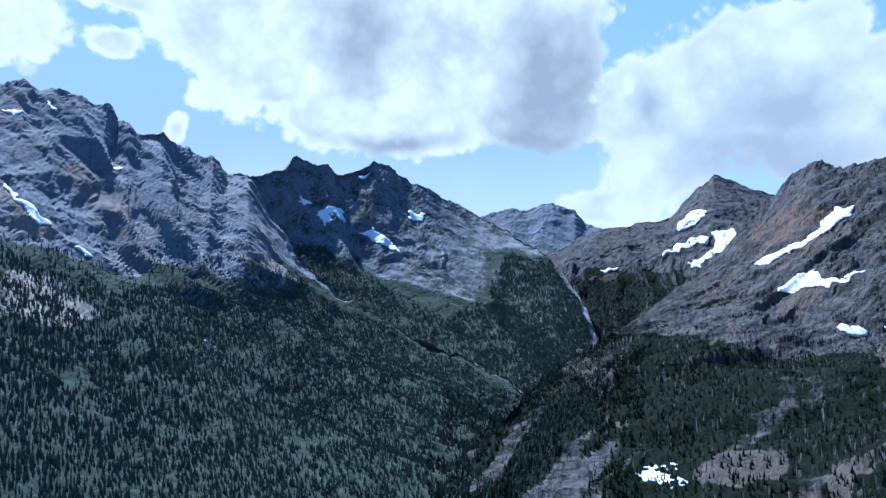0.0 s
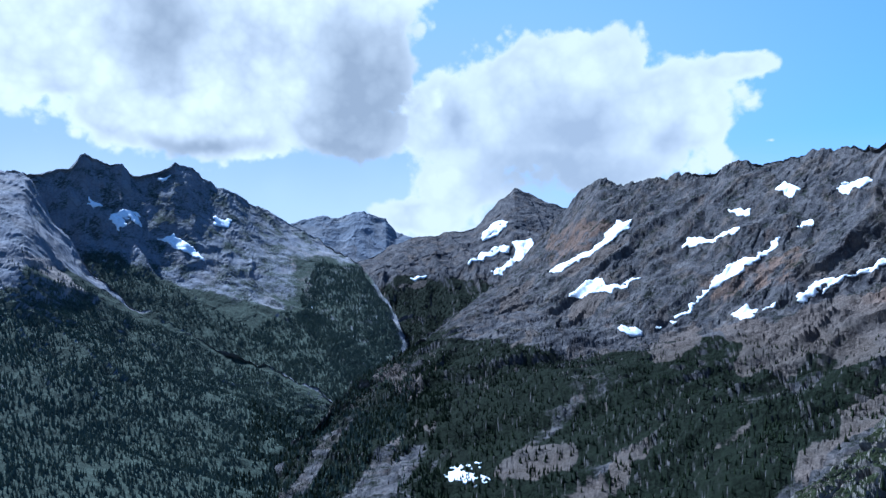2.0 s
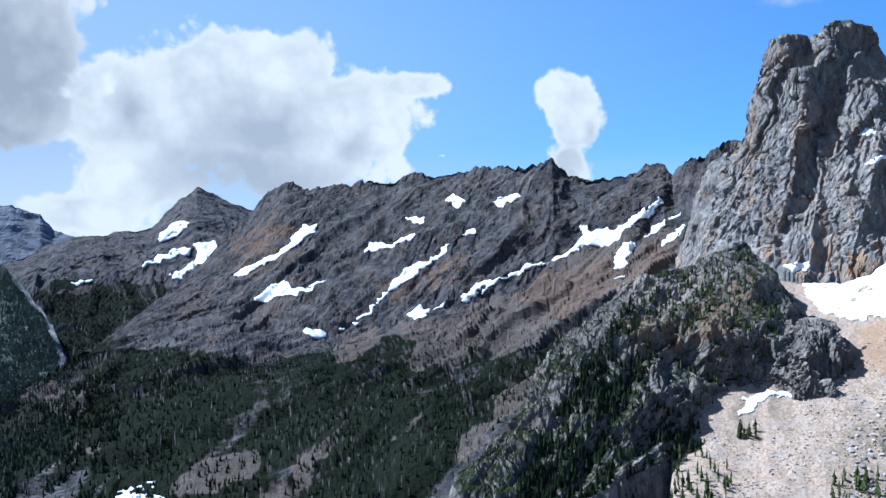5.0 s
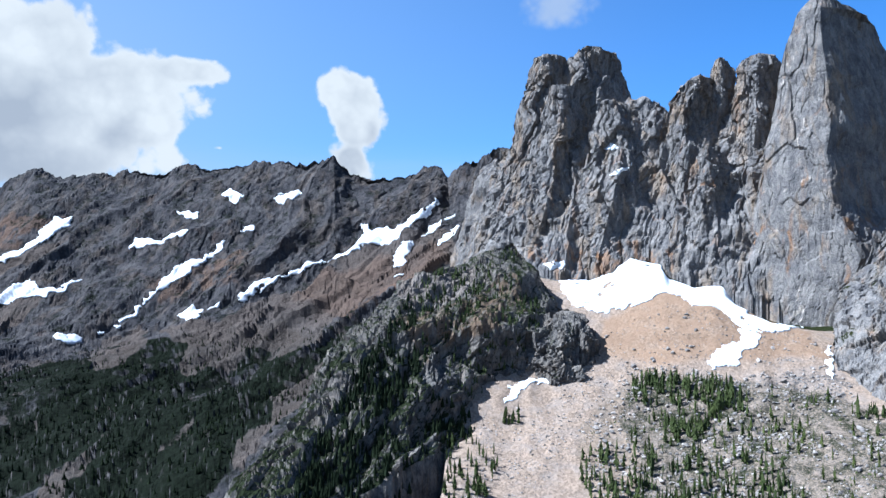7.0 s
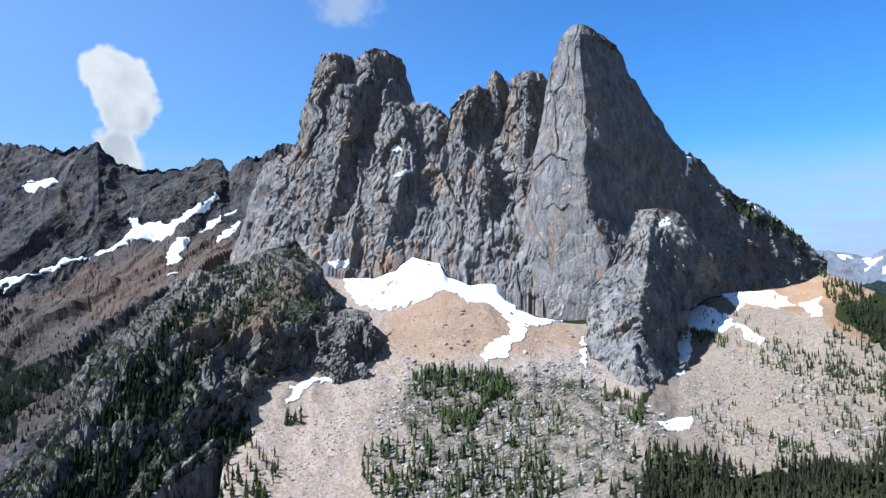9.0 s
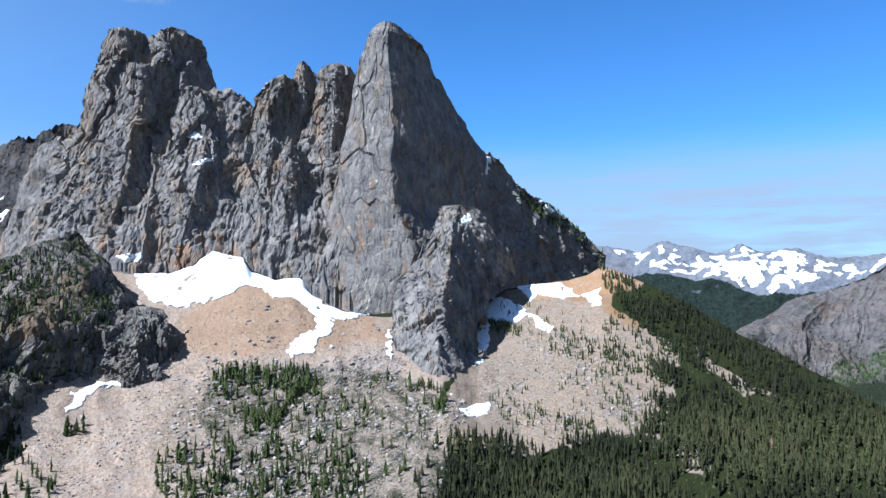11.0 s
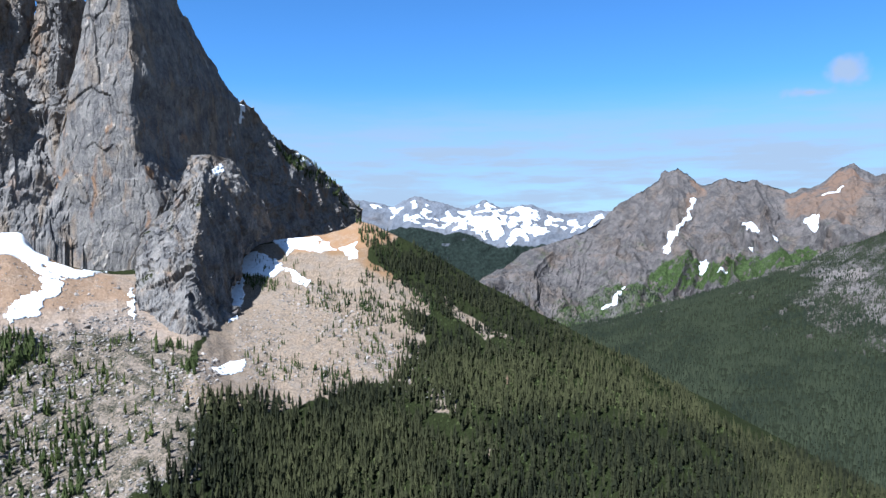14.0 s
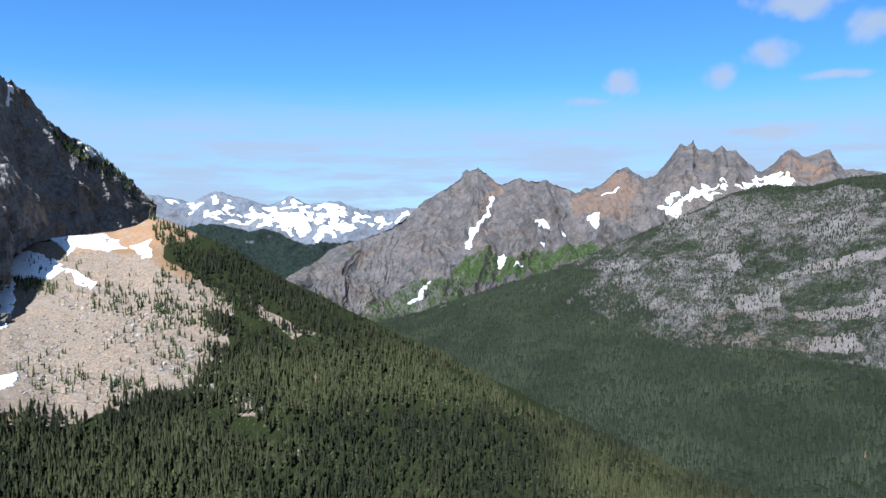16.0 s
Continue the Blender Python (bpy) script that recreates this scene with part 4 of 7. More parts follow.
TOWERS = {
    "main": dict(levels=(
        (346.2, 80.3, 1337, 87.45, 1262, 92.62, 1480), (394.7, 80.54, 1340, 87.9, 1262, 94.63, 1579), (472.2, 81.18, 1349, 88.87, 1268, 96.25, 1642),
        (511.7, 81.6, 1345, 88.17, 1276, 96.62, 1706), (562.6, 82.06, 1343, 87.22, 1288, 96.86, 1779),
        (644.9, 82.81, 1343, 86.92, 1300, 96.37, 1744), (697.2, 83.37, 1351, 87.25, 1310, 95.29, 1636),
        (740.5, 83.73, 1357, 87.18, 1320, 93.76, 1595), (784.1, 84, 1361, 87.07, 1328, 92.56, 1544), (839.2, 84.43, 1362, 86.84, 1336, 91.03, 1504),
        (878.2, 84.9, 1361, 86.77, 1342, 90.18, 1485), (895.4, 85.15, 1363, 86.78, 1346, 89.9, 1473), (904.6, 85.33, 1362, 86.78, 1348, 89.54, 1426),
        (915, 85.66, 1365, 86.87, 1354, 88.67, 1401), (924.9, 86.24, 1363, 86.92, 1358, 87.65, 1379),
    ), across=(90, 130, 20, 20), counts=(14, 26, 14, 14, 26, 16, 13, 13, 16, 12, 5, 4, 5, 4), rough=4.6, size=70, seed=21, crack=0.75, depth=0.8),
    "bell": dict(levels=(
        (627.2, 63.59, 1527, 69.1, 1430, 74.18, 1588), (699.4, 64.75, 1518, 69.1, 1445, 74.07, 1599), (766.2, 65.79, 1512, 69.2, 1455, 73.8, 1595),
        (810.2, 66.6, 1508, 69.2, 1465, 73.54, 1595), (848.8, 67.21, 1511, 69.34, 1475, 73.17, 1586), (888, 67.82, 1514, 69.57, 1485, 72.63, 1572),
        (907.2, 68.35, 1517, 70.04, 1492, 72.29, 1556), (919.8, 69, 1514, 70.22, 1497, 72.06, 1539), (930, 69.69, 1510, 70.32, 1502, 71.19, 1517),
    ), across=(60, 60, 14, 14), counts=(22, 20, 14, 12, 12, 8, 4, 4), rough=8, size=50, seed=22, depth=0.7),
    "horn": dict(levels=(
        (544, 60.9, 1463, 64.51, 1400, 69.1, 1541), (626, 62.14, 1481, 65.42, 1425, 69.1, 1540), (697.9, 63.55, 1483, 66.1, 1440, 68.92, 1527),
        (765.5, 64.41, 1492, 66.56, 1455, 68.87, 1528), (810.2, 64.87, 1501, 66.79, 1468, 68.78, 1530),
        (848.8, 65.17, 1508, 66.88, 1478, 68.68, 1534), (887.3, 65.53, 1508, 66.79, 1486, 68.48, 1537), (910.4, 65.9, 1507, 66.7, 1494, 67.88, 1521),
    ), across=(44, 44, 12, 12), counts=(20, 20, 18, 12, 12, 10, 6), rough=8, size=50, seed=32, depth=0.8),
    "rib": dict(levels=(
        (475.4, 60.91, 1397, 64.97, 1330, 70.02, 1477), (562.5, 63.05, 1403, 66.34, 1350, 70.02, 1459),
        (655.8, 64.41, 1437, 67.26, 1390, 70.03, 1474), (729.4, 65.33, 1458, 67.62, 1420, 69.44, 1473), (792, 66.7, 1458, 67.81, 1440, 68.94, 1473),
        (835.8, 67.22, 1462, 67.95, 1450, 68.59, 1469),
    ), across=(44, 44, 10, 10), counts=(30, 30, 22, 18, 12), rough=8.5, size=46, seed=23, depth=0.6),
    "buttress_a": dict(levels=(
        (412.8, 66.81, 1330, 70.01, 1280, 74.15, 1396), (506.6, 67.24, 1369, 70.94, 1310, 74.16, 1402),
        (594.3, 68.11, 1400, 71.87, 1340, 74.6, 1421), (688, 69.88, 1423, 72.57, 1380, 74.65, 1442), (756.4, 70.67, 1434, 72.12, 1410, 73.67, 1453),
        (789.9, 71.38, 1438, 71.89, 1430, 72.59, 1447),
    ), across=(44, 44, 10, 10), counts=(30, 30, 24, 18, 8), rough=8.5, size=46, seed=24, depth=0.6),
    "buttress_b": dict(levels=(
        (422, 73.01, 1368, 75.98, 1320, 80.28, 1446), (507.5, 73.33, 1400, 76.69, 1345, 80.31, 1453), (596, 73.9, 1419, 77.16, 1365, 79.92, 1447),
        (688.2, 74.93, 1431, 77.41, 1390, 79.51, 1453), (760.2, 75.62, 1436, 77.2, 1410, 79.29, 1474), (809, 76.59, 1449, 78.13, 1425, 79.34, 1464),
        (830.9, 77.58, 1456, 78.82, 1440, 79.36, 1457),
    ), across=(44, 44, 10, 10), counts=(30, 28, 26, 20, 14, 6), rough=8.5, size=46, seed=25, depth=0.6),
    "pillar_a": dict(levels=(
        (708, 78.33, 1465, 79.46, 1445, 81.27, 1503), (778.5, 78.85, 1469, 79.94, 1450, 81.13, 1488), (820.6, 79.1, 1472, 80.09, 1455, 81.05, 1486),
        (851.3, 79.25, 1475, 80.09, 1460, 80.97, 1488), (872.6, 79.6, 1475, 80.01, 1468, 80.55, 1483),
    ), across=(30, 30, 8, 8), counts=(20, 14, 10, 8), rough=5, size=26, seed=26),
    "pillar_c": dict(levels=(
        (453.5, 76.44, 1345, 78.72, 1308, 80.97, 1374), (559.7, 77.14, 1358, 78.84, 1330, 81, 1394), (636.3, 77.74, 1365, 79, 1345, 80.69, 1395),
        (670.9, 78.19, 1371, 79, 1358, 80.13, 1389), (687.5, 78.65, 1372, 79.05, 1366, 79.58, 1380),
    ), across=(36, 36, 8, 8), counts=(30, 24, 12, 8), rough=6, size=30, seed=27),
    "pillar_b": dict(levels=(
        (453.5, 78.94, 1407, 81.41, 1365, 83.84, 1440), (563.2, 79.85, 1416, 81.67, 1385, 83.88, 1455),
        (665.1, 80.33, 1437, 82.15, 1405, 83.84, 1459), (746.5, 80.71, 1450, 82.4, 1420, 83.9, 1469), (811.5, 81.12, 1453, 82.43, 1430, 84, 1482),
        (847.8, 81.32, 1456, 82.44, 1437, 83.91, 1483), (864.7, 81.7, 1460, 82.71, 1445, 83.65, 1471),
    ), across=(40, 40, 8, 8), counts=(30, 28, 22, 16, 12, 6), rough=6, size=34, seed=28),
    "knob": dict(levels=(
        (222.9, 87.43, 985, 90.66, 945, 94.2, 1080), (283.4, 87.77, 1030, 90.71, 985, 94.18, 1130),
        (325.7, 87.48, 1075, 90.74, 1035, 94.14, 1175), (386.6, 87.2, 1131, 90.99, 1090, 95.05, 1248),
        (435.3, 88.15, 1169, 91.64, 1130, 96.85, 1363), (478.5, 89.38, 1188, 91.87, 1160, 96.22, 1355),
        (515.1, 90.34, 1209, 92.01, 1190, 95.04, 1321), (539.6, 90.93, 1235, 92.19, 1220, 94.64, 1332),
        (553.1, 91.26, 1252, 92.32, 1240, 94.42, 1335),
    ), across=(70, 80, 16, 16), counts=(20, 20, 24, 20, 16, 14, 10, 6), rough=7, size=44, bulge=0.02, seed=29, depth=0.8),
    "bluff": dict(levels=(
        (263.1, 62.74, 1049, 66.81, 995, 70.97, 1049), (308.8, 62.85, 1066, 67.26, 1005, 71.13, 1057),
        (347.2, 63.65, 1075, 67.49, 1020, 70.68, 1065), (373.8, 65.17, 1089, 68.17, 1045, 69.83, 1069),
        (384.8, 65.89, 1099, 67.95, 1070, 69.32, 1089),
    ), across=(40, 40, 8, 8), counts=(24, 20, 14, 8), rough=8, size=30, seed=30),
}
# ground kinds on the slopes, outlined in shares of each slope's columns and rows
REGIONS = {
    "left": {
        "plants": (
            (0.25, (0, 0, 1, 0, 1, 1, 0, 1)),
            (1, (0.003663, 0.369, 0.1436, 0.4864, 0.2535, 0.4864, 0.4081, 0.5325, 0.4608, 0.8113, 0.5326, 0.9371, 0.6645, 0.9371, 0.8037, 0.8344, 0.9355, 0.457, 0.9033, 0.195, 0.8022, 0.02516, 0.5209, 0.03774, 0.2586, 0.02516, 0.01172, 0.02935)),
        ),
        "scree": (
            (0.9, (0.1429, 0.6205, 0.1707, 0.5618, 0.1963, 0.5472, 0.1678, 0.501, 0.1458, 0.5073)),
            (0.62, (0.1465, 0.4025, 0.1934, 0.4235, 0.2447, 0.3585, 0.211, 0.2998, 0.1473, 0.2893)),
            (0.6, (0.4015, 0.5891, 0.4484, 0.7505, 0.4747, 0.7254, 0.4505, 0.6247)),
        ),
        "stain": (
            (0.5, (0.1934, 0.7757, 0.2535, 0.7128, 0.3143, 0.4654, 0.2923, 0.4948, 0.2073, 0.7002)),
        ),
    },
    "leftfar": {
        "plants": (
            (0.42, (0, 0, 1, 0, 1, 1, 0, 1)),
            (0.62, (0.609, 0.6807, 0.7313, 0.916, 0.805, 0.8235, 0.8478, 0.1793, 0.6955, 0.2101, 0.61, 0.395)),
            (0.65, (0.5294, 0.2549, 0.61, 0.5014, 0.7154, 0.5686, 0.7771, 0.4118, 0.8567, 0.03361, 0.6557, 0.03361)),
            (0.9, (0.04378, 0.2017, 0.2995, 0.3838, 0.4448, 0.3361, 0.6109, 0.3333, 0.7144, 0.2941, 0.8567, 0.03361, 0.1403, 0.03081)),
        ),
        "scree": (
            (0.42, (0.61, 0.6246, 0.6507, 0.5518, 0.6726, 0.4342, 0.6438, 0.4566, 0.6209, 0.5126)),
        ),
        "stain": (
            (0.4, (0.5871, 0.6555, 0.6627, 0.7507, 0.6746, 0.5014, 0.6219, 0.4818)),
        ),
    },
    "farnotch": {
        "plants": (
            (0.1, (0, 0, 1, 0, 1, 1, 0, 1)),
        ),
    },
    "pyramid": {
        "plants": (
            (0.15, (0, 0, 1, 0, 1, 1, 0, 1)),
            (0.8, (0.03659, 0.03509, 0.1084, 0.2485, 0.2575, 0.3596, 0.5366, 0.2836, 0.6938, 0.1491, 0.855, 0.03216)),
        ),
        "scree": (
            (0.8, (0.2561, 0.2982, 0.3618, 0.3304, 0.3509, 0.2924, 0.2751, 0.2807)),
            (0.8, (0.5203, 0.1696, 0.6301, 0.269, 0.6192, 0.1784, 0.5528, 0.1433)),
        ),
    },
    "right": {
        "plants": (
            (0.35, (0, 0, 1, 0, 1, 1, 0, 1)),
            # growth made full here so its dark colour replaces cloud shadow
            (1.2, (0.0009804, 0.01604, 0.0004902, 0.07843, 0.002941, 0.3422, 0.02157, 0.9465, 0.08922, 0.9394, 0.1353, 0.9465, 0.1941, 0.8966, 0.2191, 0.1765, 0.2162, 0.02139)),
            (1.25, (0.07304, 0.2585, 0.1676, 0.3957, 0.3338, 0.3084, 0.4779, 0.4118, 0.6387, 0.3975, 0.7333, 0.3244, 0.8176, 0.3226, 0.8093, 0.03565, 0.07696, 0.01783)),
        ),
        "scree": (
            (1, (0.5363, 0.41, 0.5779, 0.4439, 0.6387, 0.492, 0.7328, 0.4742, 0.7858, 0.4902, 0.8201, 0.4884, 0.823, 0.4349, 0.7853, 0.3904, 0.7426, 0.3636, 0.6863, 0.3458, 0.6279, 0.3351, 0.5632, 0.3209)),
            (0.95, (0.6721, 0.41, 0.7412, 0.4688, 0.8049, 0.4599, 0.8701, 0.6203, 0.8863, 0.4902, 0.8348, 0.4082, 0.7676, 0.3957, 0.7029, 0.3708)),
            (0.9, (0.2662, 0.07843, 0.3211, 0.1141, 0.3721, 0.1123, 0.3564, 0.08913, 0.2809, 0.06239)),
            (0.9, (0.3373, 0.05348, 0.3936, 0.08021, 0.4613, 0.1337, 0.449, 0.09982, 0.3922, 0.05704)),
            (0.8, (0.5436, 0.3102, 0.6078, 0.3565, 0.6132, 0.2888, 0.5471, 0.287)),
            (0.85, (0.352, 0.5437, 0.4074, 0.5811, 0.4402, 0.6168, 0.4049, 0.5526, 0.3578, 0.4831)),
            (0.8, (0.09559, 0.8253, 0.1662, 0.2496, 0.1897, 0.2353, 0.1632, 0.2086, 0.1304, 0.2228)),
            (0.8, (0.1525, 0.148, 0.1882, 0.1426, 0.1809, 0.123, 0.1603, 0.1337)),
            (0.8, (0.5265, 0.4635, 0.5745, 0.4528, 0.6235, 0.3226, 0.6, 0.2816, 0.5662, 0.3209)),
            (0.8, (0.6034, 0.1034, 0.6873, 0.2585, 0.7265, 0.2745, 0.6995, 0.221, 0.6132, 0.09091)),
            (0.75, (0.5289, 0.123, 0.5667, 0.1783, 0.5676, 0.164, 0.5402, 0.1141)),
            (0.8, (0.6417, 0.3262, 0.6975, 0.3601, 0.7299, 0.3815, 0.7088, 0.3048)),
            (0.8, (0.3485, 0.1854, 0.3848, 0.2193, 0.3784, 0.2068)),
            (0.75, (0.4647, 0.4314, 0.5137, 0.4545, 0.4922, 0.3565, 0.4588, 0.3119)),
            (0.8, (0.2662, 0.6399, 0.3098, 0.7094, 0.2961, 0.5811, 0.276, 0.4492)),
            (0.8, (0.3436, 0.6506, 0.4044, 0.7184, 0.4426, 0.7594, 0.4319, 0.7059, 0.3686, 0.6417)),
            (0.7, (0.2784, 0.3155, 0.3294, 0.4029, 0.3015, 0.3316)),
            (0.75, (0.4578, 0.4938, 0.5127, 0.5169, 0.5044, 0.4153)),
        ),
        "stain": (
            (0.5, (0.3382, 0.8681, 0.4054, 0.7932, 0.4485, 0.8414, 0.3902, 0.7219, 0.3353, 0.7059)),
            (0.5, (0.5015, 0.5775, 0.5735, 0.6292, 0.6078, 0.6667, 0.6113, 0.5419, 0.5392, 0.5383)),
            (0.6, (0.6672, 0.4866, 0.8098, 0.4492, 0.8809, 0.5169, 0.8475, 0.3993, 0.7446, 0.3316)),
        ),
    },
    "apron": {
        "scree": (
            (0.62, (0.0, 0.0, 0.0, 0.45, 0.07, 0.35, 0.13, 0.05, 0.13, 0.0)),
            (1, (0.02213, 0.9209, 0.06638, 0.9065, 0.1602, 0.9209, 0.2314, 0.6043, 0.3078, 0.9185, 0.3189, 0.6811, 0.3208, 0.06475, 0.1886, 0.04077, 0.0659, 0.04317, 0.008177, 0.4101, 0.00481, 0.705)),
            (0.52, (0.1236, 0.247, 0.1602, 0.3981, 0.2299, 0.3837, 0.2891, 0.482, 0.3001, 0.3693, 0.3439, 0.3645, 0.3242, 0.04796, 0.1073, 0.02878, 0.1308, 0.1511)),
            (1, (0.3228, 0.02638, 0.3256, 0.6763, 0.3608, 0.9257, 0.3939, 0.9257, 0.4276, 0.8585, 0.4488, 0.777, 0.4743, 0.7698, 0.4925, 0.7146, 0.4877, 0.6187, 0.482, 0.494, 0.4815, 0.3597, 0.4478, 0.3213, 0.4079, 0.259, 0.3718, 0.2494, 0.3482, 0.2158)),
            (0, (0.3228, 0.02638, 0.3242, 0.2014, 0.3718, 0.2446, 0.4478, 0.3165, 0.4858, 0.2926, 0.4834, 0.02878)),
            (1, (0.385, 0.84, 0.40, 1.0, 0.455, 1.0, 0.45, 0.85, 0.43, 0.82)),
            (1, (0.4969, 0.7842, 0.5238, 0.753, 0.5541, 0.7098, 0.5286, 0.6691, 0.5007, 0.741)),
            (1, (0.4887, 0.3621, 0.5123, 0.3237, 0.5108, 0.2638, 0.493, 0.271)),
            (0.7, (0.4488, 0.777, 0.4699, 0.7794, 0.4969, 0.7338, 0.4853, 0.6811, 0.444, 0.6259, 0.4238, 0.6283)),
            (0.7, (0.5334, 0.211, 0.5435, 0.2182, 0.5411, 0.1823)),
            (0.9, (0.000481, 0.4964, 0, 0.6882, 0.0178, 0.4412, 0.06926, 0.3429, 0.09524, 0.4029, 0.153, 0.4029, 0.1515, 0.08633)),
        ),
        "plants": (
            (0.95, (0, 0, 1, 0, 1, 1, 0, 1)),
            (0.3, (0.0, 0.0, 0.0, 1.0, 0.13, 1.0, 0.13, 0.0)),
            (0.05, (0.385, 0.84, 0.40, 1.0, 0.455, 1.0, 0.45, 0.85, 0.43, 0.82)),
            (0.1, (0.000481, 0.4964, 0, 0.6882, 0.0178, 0.4412, 0.06926, 0.3429, 0.09524, 0.4029, 0.153, 0.4029, 0.1515, 0.08633)),
            (0.2, (0.02213, 0.9209, 0.06638, 0.9065, 0.1602, 0.9209, 0.2314, 0.6043, 0.3078, 0.9185, 0.3184, 0.5444, 0.3208, 0.06475, 0.1886, 0.04077, 0.0659, 0.04317, 0.008177, 0.4101, 0.00481, 0.705)),
            (0.6, (0.1236, 0.247, 0.1602, 0.3981, 0.2299, 0.3837, 0.2886, 0.3957, 0.3444, 0.3357, 0.3242, 0.04796, 0.1073, 0.02878, 0.1308, 0.1511)),
        ),
        "stain": (
            (0.9, (0.385, 0.84, 0.40, 1.0, 0.455, 1.0, 0.45, 0.85, 0.43, 0.82)),
            (0.6, (0.1395, 0.5635, 0.1809, 0.6379, 0.2314, 0.6043, 0.2698, 0.6499, 0.2771, 0.506, 0.19, 0.3981, 0.1438, 0.4532)),
            (1, (0.3901, 0.8801, 0.4247, 0.9065, 0.4454, 0.8633, 0.4781, 0.7674, 0.4483, 0.7578, 0.4204, 0.8153)),
            (1, (0.4214, 0.8417, 0.4401, 0.8777, 0.4598, 0.8034, 0.4805, 0.7722, 0.4579, 0.7362, 0.4348, 0.7674)),
            (1, (0.3877, 0.8825, 0.4387, 0.8561, 0.4584, 0.8273, 0.4743, 0.7746, 0.4507, 0.7578, 0.4185, 0.8082)),
        ),
    },
    "spur": {
        "plants": (
            (0.5, (0, 0, 1, 0, 1, 1, 0, 1)),
            # dark growth low on the spur stands in for the cloud's shade
            (1.0, (0, 0, 0, 1, 0.3, 0.85, 0.48, 0.62, 0.6, 0.35, 0.75, 0.28, 0.75, 0)),
        ),
        "scree": (
            (0.45, (0.27, 0.7698, 0.4296, 0.741, 0.5119, 0.6882, 0.4198, 0.458, 0.2914, 0.3261)),
            (0.7, (0.4856, 0.9233, 0.6247, 0.9017, 0.6938, 0.8729, 0.665, 0.7674, 0.5235, 0.7458)),
        ),
        "stain": (
            (0.5, (0.4831, 0.7026, 0.7621, 0.801, 0.8115, 0.6595, 0.549, 0.482)),
        ),
    },
    "wall": {
        "plants": (
            (0.2, (0, 0, 1, 0, 1, 1, 0, 1)),
        ),
        "stain": (
            (0.35, (0.1702, 0.04556, 0.4069, 0.03357, 0.405, 0.1247, 0.1708, 0.1511)),
            (0.15, (0.8413, 0.6091, 0.9795, 0.777, 0.9802, 0.199, 0.9187, 0.08633)),
        ),
    },
    "main": {
        # pale rock kept to the sunlit front, deepening its contrast with the shaded flank
        "slab": (
            (1.0, (0.0, 0.0, 0.0, 0.72, 0.06, 0.80, 0.2, 0.80, 0.30, 0.72, 0.35, 0.58, 0.36, 0.30, 0.40, 0.12, 0.40, 0.0)),
            (0.5, (0.05, 0.72, 0.16, 0.70, 0.20, 0.84, 0.12, 0.86)),
        ),
        "stain": (
            (1, (0.01795, 0.1009, 1, 0.3009, 0.05128, 0.4468, 0.07051, 0.6054, 0.2, 0.4414, 0.1282, 0.2991, 0.1154, 0.08468)),
            (0.8, (0.2974, 0.1982, 0.3897, 0.2577, 0.4038, 0.07207, 0.3372, 0.04505)),
            (0.7, (0.2436, 0.7946, 0.3872, 0.8036, 0.3449, 0.6577, 0.2346, 0.6919)),
            (0.45, (0.003846, 0.2432, 1, 0.3658, 0.1026, 0.4468, 0.08718, 0.3261, 0.05385, 0.1441)),
            (0.6, (0.2333, 0.8054, 0.3628, 0.7856, 0.3115, 0.6108, 0.2077, 0.7045)),
            (0.7, (0.2718, 0.2757, 0.4462, 0.3315, 0.4103, 0.1117, 0.3077, 0.1459)),
        ),
    },
    "horn": {
        "stain": (
            (0.2, (0.2976, 0.297, 0.4792, 0.6436, 0.7589, 0.5347, 0.5238, 0.2442)),
        ),
    },
    "pillar_b": {
        "slab": (
            (0.7, (0.0, 0.05, 0.0, 0.55, 0.25, 0.65, 0.4, 0.5, 0.4, 0.05)),
        ),
        "stain": (
            (0.8, (0.2708, 0.2593, 0.8125, 0.4017, 0.7917, 0.8006, 0.5347, 0.7806, 0.4688, 0.4672)),
        ),
    },
    "pillar_c": {
        "stain": (
            (0.8, (0.1667, 0.7056, 0.4848, 0.8658, 0.4773, 0.4805, 0.303, 0.381)),
            (0.8, (0.6023, 0.6667, 0.8106, 0.7403, 0.8068, 0.5065, 0.6591, 0.3983)),
        ),
    },
    "buttress_b": {
        "slab": (
            (0.6, (0.0, 0.05, 0.05, 0.5, 0.3, 0.45, 0.4, 0.05)),
        ),
        "stain": (
            (1, (0.07099, 0.08399, 0.1265, 0.2651, 0.4074, 0.2257, 0.4167, 0.04987)),
            (0.7, (0.01235, 0.2703, 0.3889, 0.2283, 0.4105, 0.08399, 0.108, 0.1129)),
        ),
        "plants": (
            (0.3, (0, 0, 1, 0, 1, 1, 0, 1)),
        ),
    },
    "buttress_a": {
        "stain": (
            (1, (0.287, 0.059, 0.3117, 0.2714, 0.7099, 0.2419, 0.7377, 0.0531)),
            (0.6, (1, 0.1386, 0.4167, 0.236, 0.6821, 0.1799, 0.466, 0.06195)),
        ),
        "plants": (
            (0.45, (0, 0, 1, 0, 1, 1, 0, 1)),
        ),
    },
    "rib": {
        "plants": (
            (0.4, (0, 0, 1, 0, 1, 1, 0, 1)),
        ),
    },
    "knob": {
        "plants": (
            (0.6, (0, 0, 1, 0, 1, 1, 0, 1)),
        ),
        "stain": (
            (0.5, (0.1667, 0.4637, 0.2711, 0.5263, 0.3462, 0.3835, 0.1978, 0.3885)),
        ),
    },
    "bluff": {
        "plants": (
            (0.7, (0, 0, 1, 0, 1, 1, 0, 1)),
        ),
        "stain": (
            (0.4, (0.6319, 0.5604, 0.8333, 0.628, 0.816, 0.285, 0.4896, 0.3285)),
        ),
    },
    "hill": {
        "plants": (
